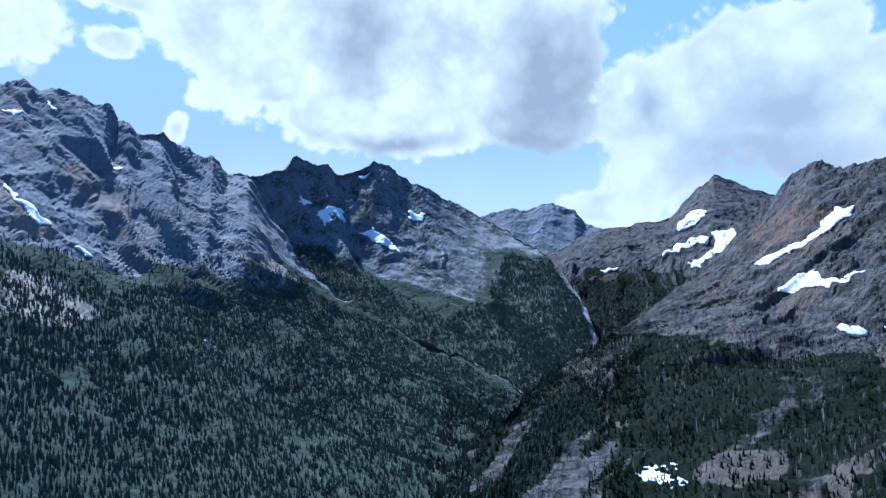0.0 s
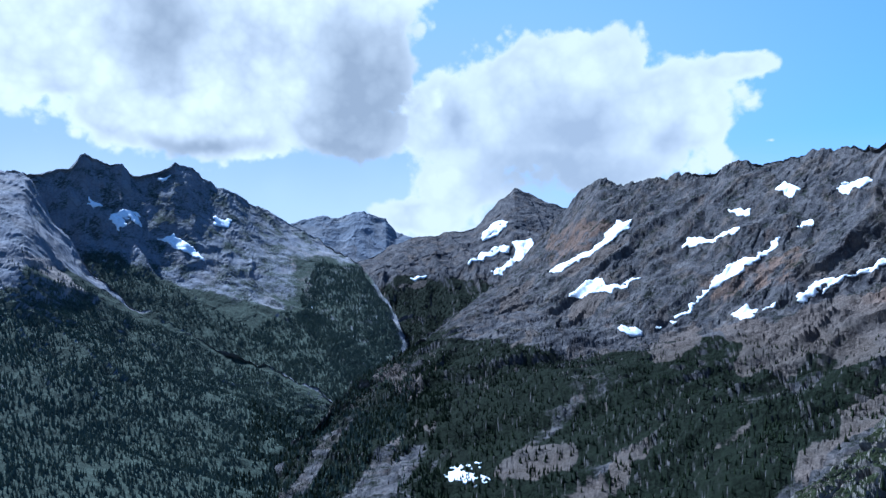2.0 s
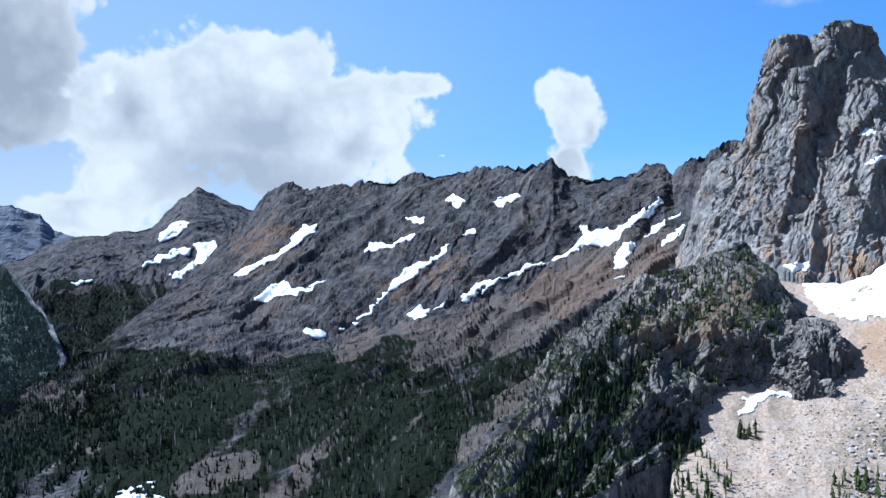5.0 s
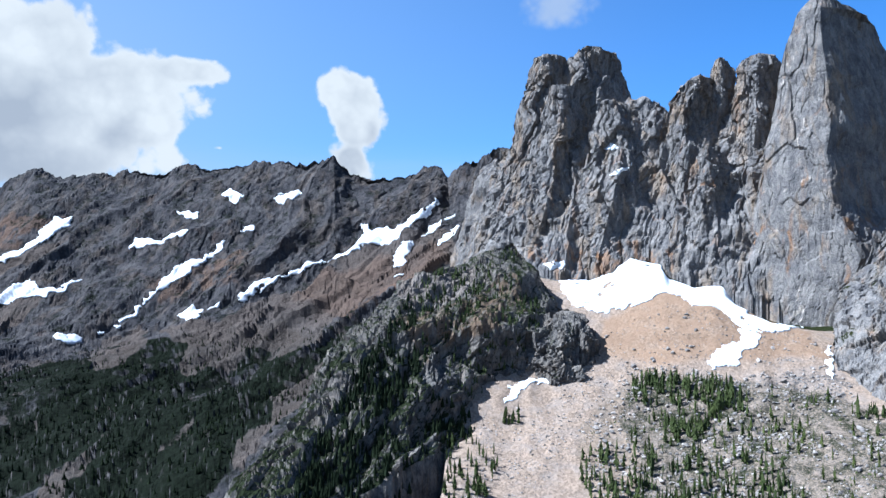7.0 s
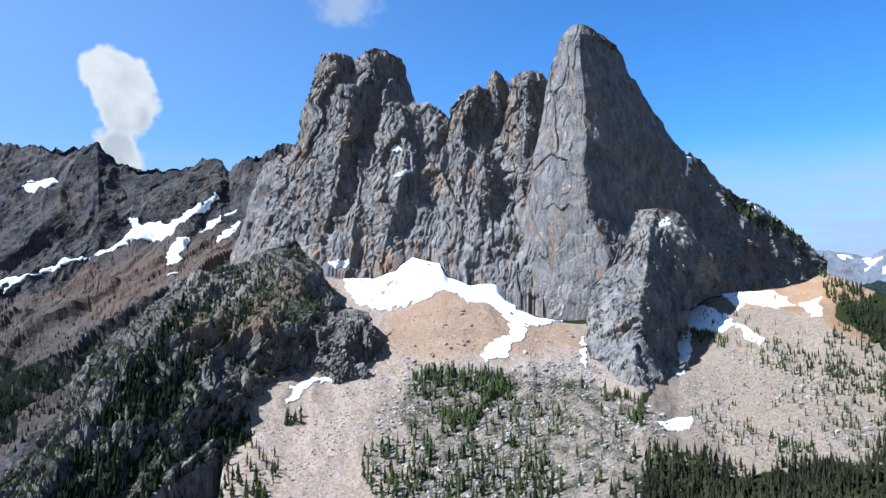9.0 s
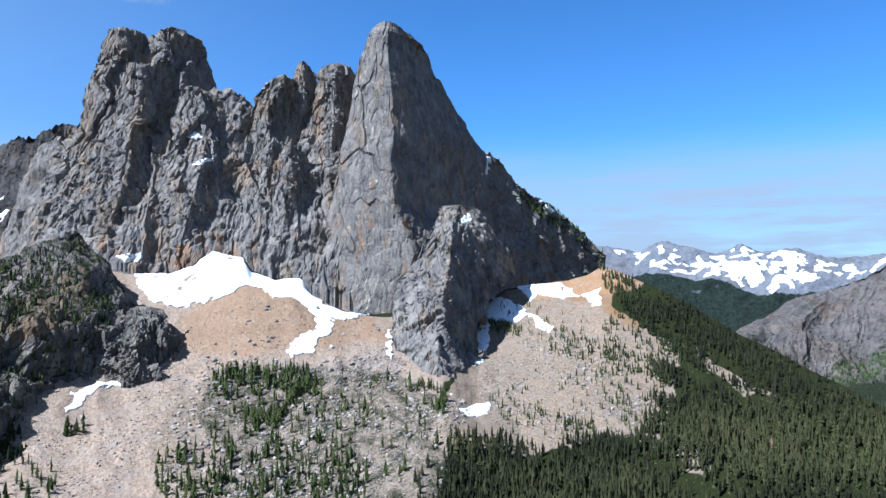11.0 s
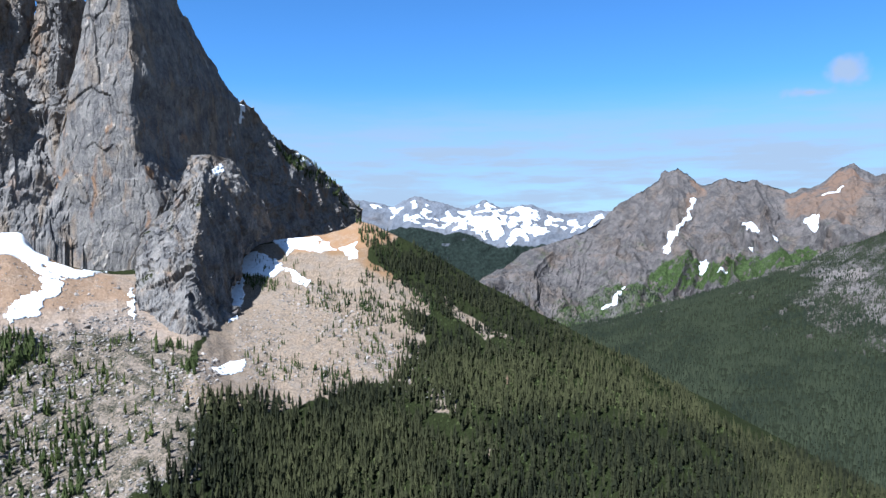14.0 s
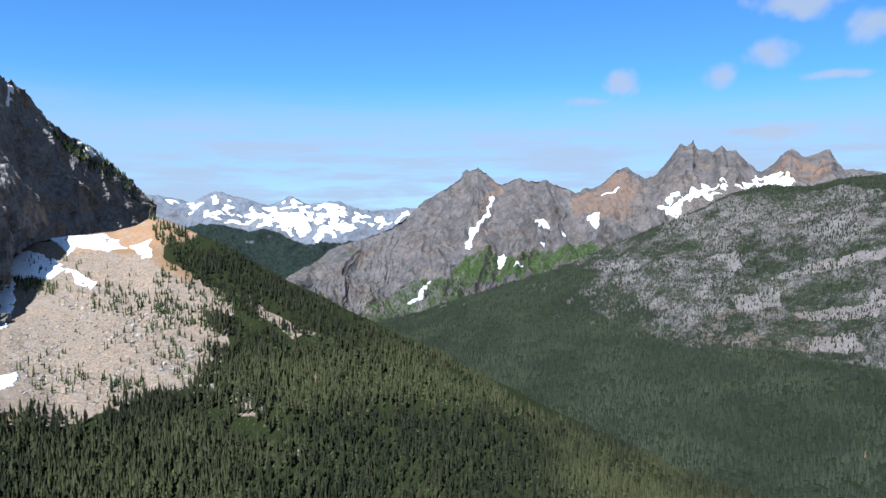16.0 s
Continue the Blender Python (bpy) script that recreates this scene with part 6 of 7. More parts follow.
# stands of trees: slope, outline, trees per hectare, heights, tree kind, label
STANDS = (
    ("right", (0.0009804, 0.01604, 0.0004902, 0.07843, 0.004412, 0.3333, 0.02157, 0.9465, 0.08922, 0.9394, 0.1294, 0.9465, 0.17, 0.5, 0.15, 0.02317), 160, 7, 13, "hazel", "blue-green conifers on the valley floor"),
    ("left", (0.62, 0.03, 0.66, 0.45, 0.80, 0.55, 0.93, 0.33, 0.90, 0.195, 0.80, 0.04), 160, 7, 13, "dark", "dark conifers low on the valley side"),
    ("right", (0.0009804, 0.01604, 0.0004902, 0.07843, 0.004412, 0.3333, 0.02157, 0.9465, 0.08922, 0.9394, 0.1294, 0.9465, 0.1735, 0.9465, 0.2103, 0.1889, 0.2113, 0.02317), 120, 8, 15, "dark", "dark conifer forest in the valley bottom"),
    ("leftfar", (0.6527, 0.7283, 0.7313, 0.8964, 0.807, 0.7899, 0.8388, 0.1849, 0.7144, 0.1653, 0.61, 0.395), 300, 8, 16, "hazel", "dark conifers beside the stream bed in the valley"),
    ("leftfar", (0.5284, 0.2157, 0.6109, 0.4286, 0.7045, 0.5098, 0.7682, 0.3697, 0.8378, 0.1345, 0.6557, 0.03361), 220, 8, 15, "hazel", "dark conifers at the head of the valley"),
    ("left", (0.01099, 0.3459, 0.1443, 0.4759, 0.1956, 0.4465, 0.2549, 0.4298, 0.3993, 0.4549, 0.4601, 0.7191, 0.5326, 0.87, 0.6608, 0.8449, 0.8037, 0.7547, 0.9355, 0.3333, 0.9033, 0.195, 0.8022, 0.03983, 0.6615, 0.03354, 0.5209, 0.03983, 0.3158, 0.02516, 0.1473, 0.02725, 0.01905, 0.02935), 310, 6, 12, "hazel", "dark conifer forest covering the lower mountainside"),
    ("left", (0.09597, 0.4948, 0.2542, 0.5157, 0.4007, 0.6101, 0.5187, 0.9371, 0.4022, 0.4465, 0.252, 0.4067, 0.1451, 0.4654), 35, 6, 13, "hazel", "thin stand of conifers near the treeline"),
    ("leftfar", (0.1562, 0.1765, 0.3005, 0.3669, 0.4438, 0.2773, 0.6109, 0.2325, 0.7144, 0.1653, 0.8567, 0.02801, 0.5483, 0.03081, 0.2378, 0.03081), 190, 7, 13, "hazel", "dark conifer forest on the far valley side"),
    ("pyramid", (0.0393, 0.1842, 0.1856, 0.307, 0.3604, 0.3012, 0.5339, 0.2281, 0.7033, 0.1901, 0.8537, 0.1023, 0.855, 0.03216, 0.1138, 0.03216), 60, 9, 15, "far", "dark trees on the bench below the pyramid peak"),
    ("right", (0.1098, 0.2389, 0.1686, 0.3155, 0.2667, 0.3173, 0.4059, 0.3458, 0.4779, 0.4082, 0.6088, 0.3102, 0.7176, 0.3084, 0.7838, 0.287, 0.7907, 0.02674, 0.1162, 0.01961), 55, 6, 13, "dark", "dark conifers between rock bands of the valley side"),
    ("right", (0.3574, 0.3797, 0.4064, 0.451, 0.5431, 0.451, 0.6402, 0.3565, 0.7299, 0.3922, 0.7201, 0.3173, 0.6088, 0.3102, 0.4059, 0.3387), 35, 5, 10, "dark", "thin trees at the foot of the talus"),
    ("spur", (0.4807, 0.8777, 0.6247, 0.9017, 0.7621, 0.9041, 0.8444, 0.7074, 0.7646, 0.3549, 0.6222, 0.3477, 0.5481, 0.4964), 230, 7, 17, "mid", "conifers scattered over the rocky spur"),
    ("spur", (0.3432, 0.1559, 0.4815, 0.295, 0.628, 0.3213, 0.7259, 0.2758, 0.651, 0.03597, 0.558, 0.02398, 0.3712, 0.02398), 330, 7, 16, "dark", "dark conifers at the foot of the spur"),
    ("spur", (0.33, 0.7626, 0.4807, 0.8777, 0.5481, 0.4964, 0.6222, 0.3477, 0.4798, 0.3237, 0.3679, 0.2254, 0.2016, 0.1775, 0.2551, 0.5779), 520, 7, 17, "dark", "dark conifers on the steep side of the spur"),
    ("apron", (0.1602, 0.3693, 0.19, 0.3741, 0.2299, 0.3573, 0.2338, 0.2998, 0.1813, 0.2926, 0.1607, 0.3165), 330, 12, 24, "mid", "dense clump of green conifers on the scree"),
    ("apron", (0.1813, 0.3022, 0.2136, 0.2998, 0.202, 0.2206, 0.1813, 0.223), 200, 12, 24, "mid", "group of conifers among the boulders"),
    ("apron", (0.1563, 0.3189, 0.3083, 0.3813, 0.3146, 0.1127, 0.1563, 0.09832), 55, 9, 24, "larch", "light green larches scattered among pale boulders"),
    ("apron", (0.1236, 0.2134, 0.2689, 0.199, 0.2689, 0.05036, 0.1236, 0.04796), 110, 10, 24, "mid", "conifers among the boulders at the foot of the scree"),
    ("apron", (0.2973, 0.3645, 0.3261, 0.3717, 0.3242, 0.2614, 0.3011, 0.3261), 280, 10, 20, "mid", "dark conifers at the foot of the rock knob"),
    ("apron", (0.3545, 0.7818, 0.3814, 0.6882, 0.3776, 0.6379, 0.3588, 0.6978), 700, 6, 13, "mid", "low conifers beside the snow patch"),
    ("apron", (0.02597, 0.2734, 0.0659, 0.2278, 0.06205, 0.07194, 0.02694, 0.07434), 120, 10, 22, "mid", "conifers at the edge of the scree"),
    ("apron", (0.0659, 0.2902, 0.08273, 0.3453, 0.08514, 0.2854, 0.07119, 0.271), 330, 10, 19, "mid", "small clump of conifers below the bluff"),
    ("apron", (0.379, 0.8034, 0.431, 0.7578, 0.431, 0.5492, 0.3944, 0.5635), 45, 6, 13, "larch", "light green larches on the orange scree"),
    ("apron", (0.3035, 0.02638, 0.3189, 0.2014, 0.341, 0.2278, 0.366, 0.2398, 0.4079, 0.247, 0.4339, 0.3381, 0.4584, 0.3285, 0.4853, 0.482, 0.48, 0.6187, 0.493, 0.693, 0.532, 0.6427, 0.5642, 0.6978, 0.6065, 0.7218, 0.6729, 0.6619, 0.7715, 0.7434, 0.9341, 0.5803, 0.9341, 0.1679, 0.6484, 0.03118, 0.4464, 0.03357), 300, 11, 24, "near", "dense green conifer forest covering the slope"),
    ("apron", (0.4454, 0.7722, 0.4637, 0.7866, 0.4969, 0.7338, 0.493, 0.6835, 0.48, 0.6115, 0.4589, 0.5635, 0.4444, 0.6235, 0.4266, 0.6211), 170, 7, 15, "mid", "conifers among broken rock at the edge of the scree"),
    ("apron", (0.4358, 0.9281, 0.4488, 0.9161, 0.4714, 0.9089, 0.4666, 0.8082, 0.4483, 0.8106, 0.4401, 0.8561), 260, 8, 16, "mid", "dark conifers at the top of the wooded shoulder"),
    ("apron", (0.4454, 0.9041, 0.4858, 0.9185, 0.5238, 0.9065, 0.5647, 0.9137, 0.6061, 0.8945, 0.6729, 0.9065, 0.6893, 0.7698, 0.6729, 0.6451, 0.6065, 0.7122, 0.5642, 0.6978, 0.556, 0.7194, 0.5243, 0.7746, 0.4974, 0.801, 0.4637, 0.7962), 320, 9, 19, "near", "dark conifers along the shoulder of the mountainside"),
    ("apron", (0.3502, 0.9257, 0.38, 0.7746, 0.4305, 0.6331, 0.4598, 0.5228, 0.4295, 0.5971, 0.3805, 0.6427), 50, 6, 14, "larch", "light green larches at the edge of the scree"),
    ("apron", (0.3564, 0.4197, 0.4064, 0.4532, 0.4497, 0.6235, 0.4863, 0.5444, 0.4911, 0.3165, 0.4502, 0.295, 0.3603, 0.2734), 70, 7, 15, "larch", "light green larches thinly scattered over pale scree"),
    ("apron", (0.3987, 0.6763, 0.4507, 0.6882, 0.4824, 0.6187, 0.4834, 0.4748, 0.4493, 0.5779, 0.4031, 0.5803), 110, 6, 14, "mid", "small conifers among rubble at the edge of the scree"),
    ("apron", (0.443, 0.8489, 0.4671, 0.8681, 0.5532, 0.8633, 0.5527, 0.693, 0.4998, 0.7074, 0.4622, 0.7626), 330, 8, 17, "near", "dark conifers on the crest of the shoulder"),
    ("apron", (0.4098, 0.3621, 0.4305, 0.3717, 0.4401, 0.2854, 0.4122, 0.2878), 200, 8, 15, "mid", "clump of conifers at the edge of the scree"),
    ("apron", (0.2939, 0.02398, 0.291, 0.08153, 0.3059, 0.1511, 0.3309, 0.223, 0.3627, 0.2686, 0.405, 0.2758, 0.43, 0.3405, 0.4877, 0.307, 0.4877, 0.06475), 260, 10, 22, "near", "dense green conifers along the foot of the scree"),
    ("apron", (0.3035, 0.02638, 0.3189, 0.2014, 0.4079, 0.25, 0.4584, 0.33, 0.4853, 0.482, 0.48, 0.62, 0.47, 0.80, 0.5642, 0.72, 0.6065, 0.74, 0.6729, 0.68, 0.80, 0.60, 0.93, 0.45, 0.9341, 0.1679, 0.6484, 0.03118, 0.4464, 0.03357), 210, 1.5, 4.5, "bush", "bright green shrubs under the conifers"),
    ("apron", (0.12, 0.05, 0.13, 0.25, 0.17, 0.37, 0.30, 0.36, 0.33, 0.30, 0.31, 0.06), 90, 1.2, 3.2, "bush", "low green shrubs among pale boulders"),
    ("apron", (0.36, 0.30, 0.40, 0.66, 0.45, 0.62, 0.485, 0.50, 0.48, 0.30), 60, 1.2, 3.0, "bush", "low green shrubs on the scree"),
    ("hill", (0.0, 0.03, 0.06, 0.5, 0.2, 0.92, 0.40, 0.94, 0.50, 0.86, 0.55, 0.60, 0.62, 0.36, 0.72, 0.30, 0.873, 0.27, 0.8776, 0.026, 0.28, 0.026), 165, 8, 17, "far", "dense dark conifer forest on the valley floor"),
    ("hill", (0.48, 0.86, 0.5276, 0.95, 0.6455, 0.95, 0.7098, 0.95, 0.8617, 0.94, 0.8692, 0.25, 0.72, 0.28, 0.62, 0.34, 0.55, 0.58), 120, 6, 13, "far", "dark trees among the granite slabs"),
    ("midpeaks", (0.12, 0.04, 0.17, 0.30, 0.24, 0.42, 0.30, 0.30, 0.36, 0.26, 0.42, 0.20, 0.50, 0.24, 0.58, 0.32, 0.70, 0.34, 0.70, 0.04), 45, 8, 15, "far", "dark trees scattered over the foot of the peaks"),
    ("midpeaks", (0.1005, 0.1607, 0.1738, 0.3597, 0.2553, 0.3717, 0.318, 0.3309, 0.3517, 0.1823, 0.2967, 0.05755, 0.133, 0.04077), 60, 9, 15, "far", "dark trees at the foot of the peaks"),
    ("wall", (0.8433, 0.8321, 0.913, 0.8993, 0.961, 0.9209, 0.9968, 0.9281, 0.9923, 0.6763, 0.9495, 0.7194, 0.89, 0.6379), 900, 9, 17, "mid", "small conifers along the shoulder of the massif"),
)
# boulder fields: slope, outline, boulders per hectare, radii, label
BOULDERS = (
    ("apron", (0.1236, 0.2326, 0.1602, 0.3981, 0.2304, 0.4029, 0.2891, 0.482, 0.3001, 0.3693, 0.3439, 0.3645, 0.3242, 0.05036, 0.1073, 0.03118, 0.1308, 0.1511), 750, 0.6, 3.6, "field of pale grey boulders at the foot of the scree"),
    ("apron", (0.05051, 0.307, 0.1077, 0.3501, 0.1405, 0.4892, 0.1809, 0.5779, 0.2304, 0.5612, 0.2819, 0.5947, 0.2896, 0.4604, 0.1602, 0.3981, 0.1236, 0.2326, 0.08225, 0.1103, 0.03463, 0.1151), 520, 0.5, 2.2, "loose pale stones strewn over the scree"),
    ("apron", (0.3531, 0.554, 0.3959, 0.6787, 0.4507, 0.6547, 0.4829, 0.5372, 0.5084, 0.3213, 0.4834, 0.3118, 0.4497, 0.3165, 0.4016, 0.283, 0.3603, 0.2782, 0.3502, 0.3741), 620, 0.5, 2.6, "pale rubble covering the scree beside the forest"),
)
BIG_BOULDERS = (
    ((0.1308, 0.247, 0.1602, 0.3789, 0.2304, 0.4029, 0.2896, 0.4604, 0.3006, 0.3357, 0.3069, 0.1487, 0.1308, 0.1391), 70),
    ((0.1405, 0.4892, 0.1809, 0.5564, 0.2299, 0.5372, 0.2775, 0.554, 0.2775, 0.4604, 0.1602, 0.3981), 20),
    ((0.3574, 0.494, 0.3959, 0.6283, 0.4497, 0.6235, 0.4834, 0.4748, 0.4497, 0.3309, 0.3612, 0.3022), 20),
)


ROCK = {n: mountain_material(n + "_ground", *c, **k) for n, (c, k) in {
    # haze put into the colours: raised, greyed and low in contrast
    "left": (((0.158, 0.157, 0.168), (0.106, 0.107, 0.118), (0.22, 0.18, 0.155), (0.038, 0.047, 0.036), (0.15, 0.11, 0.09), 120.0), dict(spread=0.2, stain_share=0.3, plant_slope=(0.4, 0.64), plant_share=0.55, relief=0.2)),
    # distant rock and growth tinted blue, haze painted into the base colour
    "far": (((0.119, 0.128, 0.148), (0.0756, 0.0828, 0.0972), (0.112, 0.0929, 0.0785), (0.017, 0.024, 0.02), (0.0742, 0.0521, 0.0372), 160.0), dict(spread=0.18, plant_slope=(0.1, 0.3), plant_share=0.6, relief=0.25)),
    # ridge and pyramid colours darkened in place of cloud shadow
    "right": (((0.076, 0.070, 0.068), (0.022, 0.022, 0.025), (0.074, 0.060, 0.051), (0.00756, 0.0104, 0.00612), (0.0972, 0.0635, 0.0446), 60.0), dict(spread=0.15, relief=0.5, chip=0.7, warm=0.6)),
    "spur": (((0.17, 0.152, 0.13), (0.040, 0.039, 0.040), (0.164, 0.137, 0.115), (0.019, 0.024, 0.011), (0.131, 0.0878, 0.0547), 26.0), dict(spread=0.16)),
    "lichen": (((0.22, 0.203, 0.183), (0.074, 0.072, 0.074), (0.186, 0.141, 0.104), (0.0261, 0.0297, 0.0112), (0.223, 0.13, 0.072), 30.0), dict(spread=0.2, stain_share=0.45, crack_depth=0.25, stretch=0.28, relief=0.55, chip=0.55, warm=0.8)),
    "apron": (((0.156, 0.149, 0.141), (0.0596, 0.0596, 0.0596), (0.23, 0.173, 0.127), (0.0216, 0.0266, 0.00972), (0.194, 0.112, 0.0562), 20.0), {}),
    "forest": (((0.112, 0.104, 0.0972), (0.0372, 0.0372, 0.0335), (0.215, 0.168, 0.13), (0.0168, 0.0223, 0.00742), (0.171, 0.101, 0.0521), 30.0), {}),
    "hill": (((0.108, 0.0979, 0.0936), (0.054, 0.0504, 0.0475), (0.144, 0.124, 0.115), (0.023, 0.0281, 0.0158), (0.108, 0.0756, 0.0576), 110.0), dict(spread=0.18, plant_share=0.62, plant_slope=(0.25, 0.5), relief=0.35, chip=1.0)),
    "peaks": (((0.105, 0.094, 0.089), (0.05, 0.047, 0.047), (0.125, 0.105, 0.09), (0.046, 0.068, 0.024), (0.13, 0.085, 0.06), 110.0), dict(spread=0.17, plant_slope=(0.12, 0.34), relief=0.45, chip=0.8, warm=0.5)),
}.items()}

MOUNTAINS = (
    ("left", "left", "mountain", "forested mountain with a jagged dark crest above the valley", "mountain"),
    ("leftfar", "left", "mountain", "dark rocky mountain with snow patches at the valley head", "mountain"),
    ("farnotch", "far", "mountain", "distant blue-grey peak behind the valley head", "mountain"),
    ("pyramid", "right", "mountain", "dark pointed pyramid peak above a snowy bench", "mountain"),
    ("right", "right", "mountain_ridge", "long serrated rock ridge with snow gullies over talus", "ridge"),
    ("apron", "apron", "mountainside", "mountainside of pale peach scree running into conifer forest", "slope"),
    ("spur", "spur", "rock_spur", "rocky spur with scattered conifers beside the scree", "rock"),
    ("wall", "lichen", "rock_wall", "broad grey granite wall joining the rock towers", "cliff"),
    ("hill", "hill", "granite_hill", "broad hill of pale granite slabs and sparse trees", "hill"),
    ("midpeaks", "peaks", "mountain", "grey and rust peaks with green meadows at their foot", "mountain"),
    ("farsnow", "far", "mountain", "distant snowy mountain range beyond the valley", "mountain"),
)
SMOOTH = ("apron",)
for key, mat, name, label, category in MOUNTAINS:
    g = dict(SLOPES[key])
    g["ribs"] = RIBS.get(key)
    P = slope_grid(g.pop("lines"), g.pop("a0"), g.pop("a1"), g.pop("step"), g.pop("counts"), g.pop("rough"), **g)
    GRIDS[key] = P
    me = terrain_mesh(name, P, REGIONS.get(key, {}), smooth=key in SMOOTH, ribs=RIBS.get(key))
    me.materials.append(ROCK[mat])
    tagged(new(name, me), label, category, kind="structure")

TOWER_LABELS = {
    "main": "tall pointed granite tower, pale lit face and dark shaded side",
    "bell": "blunt twin-topped dark granite tower at the end of the massif",
    "horn": "dark granite horn beside the blunt rock tower",
    "rib": "slanting granite rib below the blunt rock tower",
    "buttress_a": "broken grey granite buttress with ledges of snow",
    "buttress_b": "steep grey granite buttress with rust stains at its foot",
    "pillar_a": "slender granite pinnacle with a small knobbed top",
    "pillar_b": "flat-topped granite pillar beside the tall tower",
    "pillar_c": "pointed granite pillar leaning on the buttress",
    "knob": "lichened granite knob standing in the scree",
    "bluff": "dark rock bluff at the end of the spur",
}
for key, g in TOWERS.items():
    P = tower_grid(**g)
    GRIDS[key] = P
    me = terrain_mesh("rock_tower", P, REGIONS.get(key, {}), smooth=False)
    me.materials.append(ROCK[{"bluff": "spur"}.get(key, "lichen")])
    tagged(new("rock_tower", me), TOWER_LABELS[key], "rock tower", "rock towers of the massif")

# ground under everything
bearings, ranges = np.radians(np.linspace(0, 360, 181)), np.array([0.0, 60, 120, 200, 300, 420, 560, 800, 1200, 2000, 3000, 4000, 4900.0])
rr, bb = np.meshgrid(ranges, bearings)
gz = 290 * np.exp(-(rr / 300) ** 2) - 20 + 0 * bb
G = np.stack([rr * np.sin(bb), rr * np.cos(bb), gz], -1)
me = terrain_mesh("ground", G, {})
me.materials.append(ROCK["forest"])
tagged(new("ground", me), "valley ground of forest floor and rock", "ground", kind="structure")

# ---- snow ----


def snow_patch(key, outline, label):
    """A patch of old snow that lies on a slope, thick in the middle and thin at its ragged rim."""
    P = GRIDS[key]
    q = np.array(outline).reshape(-1, 2)
    lo, hi = q.min(0), q.max(0)
    pad = (hi - lo) * 0.08 + 1e-4
    lo, hi = lo - pad, hi + pad
    wide = np.linalg.norm(on_grid(P, hi[0], (lo[1] + hi[1]) / 2) - on_grid(P, lo[0], (lo[1] + hi[1]) / 2))
    tall = np.linalg.norm(on_grid(P, (lo[0] + hi[0]) / 2, hi[1]) - on_grid(P, (lo[0] + hi[0]) / 2, lo[1]))
    away = np.linalg.norm(on_grid(P, (lo[0] + hi[0]) / 2, (lo[1] + hi[1]) / 2)[:2])
    cell = away / 1240 * 1.4
    nu, nv = (int(np.clip(x / cell, 8, 150)) for x in (wide, tall))
    u, v = np.meshgrid(np.linspace(lo[0], hi[0], nu), np.linspace(lo[1], hi[1], nv), indexing="ij")
    S = on_grid(P, u, v)
    ragged = np.stack([fbm(S, cell * 9, 4, 31 + k) for k in range(2)], -1) * cell * 3.6
    hit = inside(outline, u + ragged[..., 0] / max(wide, 1) * (hi[0] - lo[0]), v + ragged[..., 1] / max(tall, 1) * (hi[1] - lo[1]))
    hit &= fbm(S * np.array([1, 1, 0.6]), cell * 8, 4, 37) > ({"broken snowfields between the rock ribs of the distant range": 0.02, "wide snow bowl below the jagged peaks": -0.3, "dirty avalanche snow lying on the valley floor": -0.12}.get(label, -0.25 if key == "farsnow" else -1.0))
    if not hit.any():
        return None
    deep = hit.astype(float)
    for _ in range(3):
        s = np.pad(deep, 1)
        deep = (s[:-2, 1:-1] + s[2:, 1:-1] + s[1:-1, :-2] + s[1:-1, 2:] + deep) / 5 * hit
    N = grid_normals(S)
    N *= np.sign((N * (np.array([0, 0, 450.0]) - S)).sum(-1, keepdims=True) + 1e-9)
    top = S + N * ((0.2 + 0.8 * deep) * cell)[..., None] + np.array([0, 0, 0.3]) * cell
    low = S - N * cell * 1.5
    keep = hit[:-1, :-1] & hit[1:, :-1] & hit[:-1, 1:] & hit[1:, 1:]
    if not keep.any():
        return None
    faces = grid_faces(nu, nv, keep)
    n = nu * nv
    # close the rim down into the slope
    edges = {}
    for a, b, c, d in faces.tolist():
        for e in ((a, b), (b, c), (c, d), (d, a)):
            if (e[1], e[0]) in edges:
                del edges[(e[1], e[0])]
            else:
                edges[e] = 1
    rim = np.array([(b, a, a + n, b + n) for a, b in edges])
    verts = np.concatenate([top.reshape(-1, 3), low.reshape(-1, 3)])
    faces = np.concatenate([faces, rim])
    # one object for each piece that hangs together
    owner = np.arange(len(verts))
    for _ in range(400):
        low_owner = owner[faces].min(1)
        before = owner.copy()
        np.minimum.at(owner, faces.ravel(), np.repeat(low_owner, 4))
        owner = owner[owner]
        if (owner == before).all():
            break
    piece = owner[faces[:, 0]]
    for k, size in zip(*np.unique(piece, return_counts=True)):
        if size < 14:
            continue
        own = faces[piece == k]
        used = np.unique(own)
        index = np.zeros(len(verts), np.int64)
        index[used] = np.arange(len(used))
        me = array_mesh("snow_patch", verts[used], index[own], smooth=True)
        me.materials.append(M_SNOW)
        tagged(new("snow_patch", me), label, "snow patch", "snow patches")


for key, outline, label in SNOW:
    snow_patch(key, outline, label)

# ---- trees ----
rng = np.random.default_rng(7)
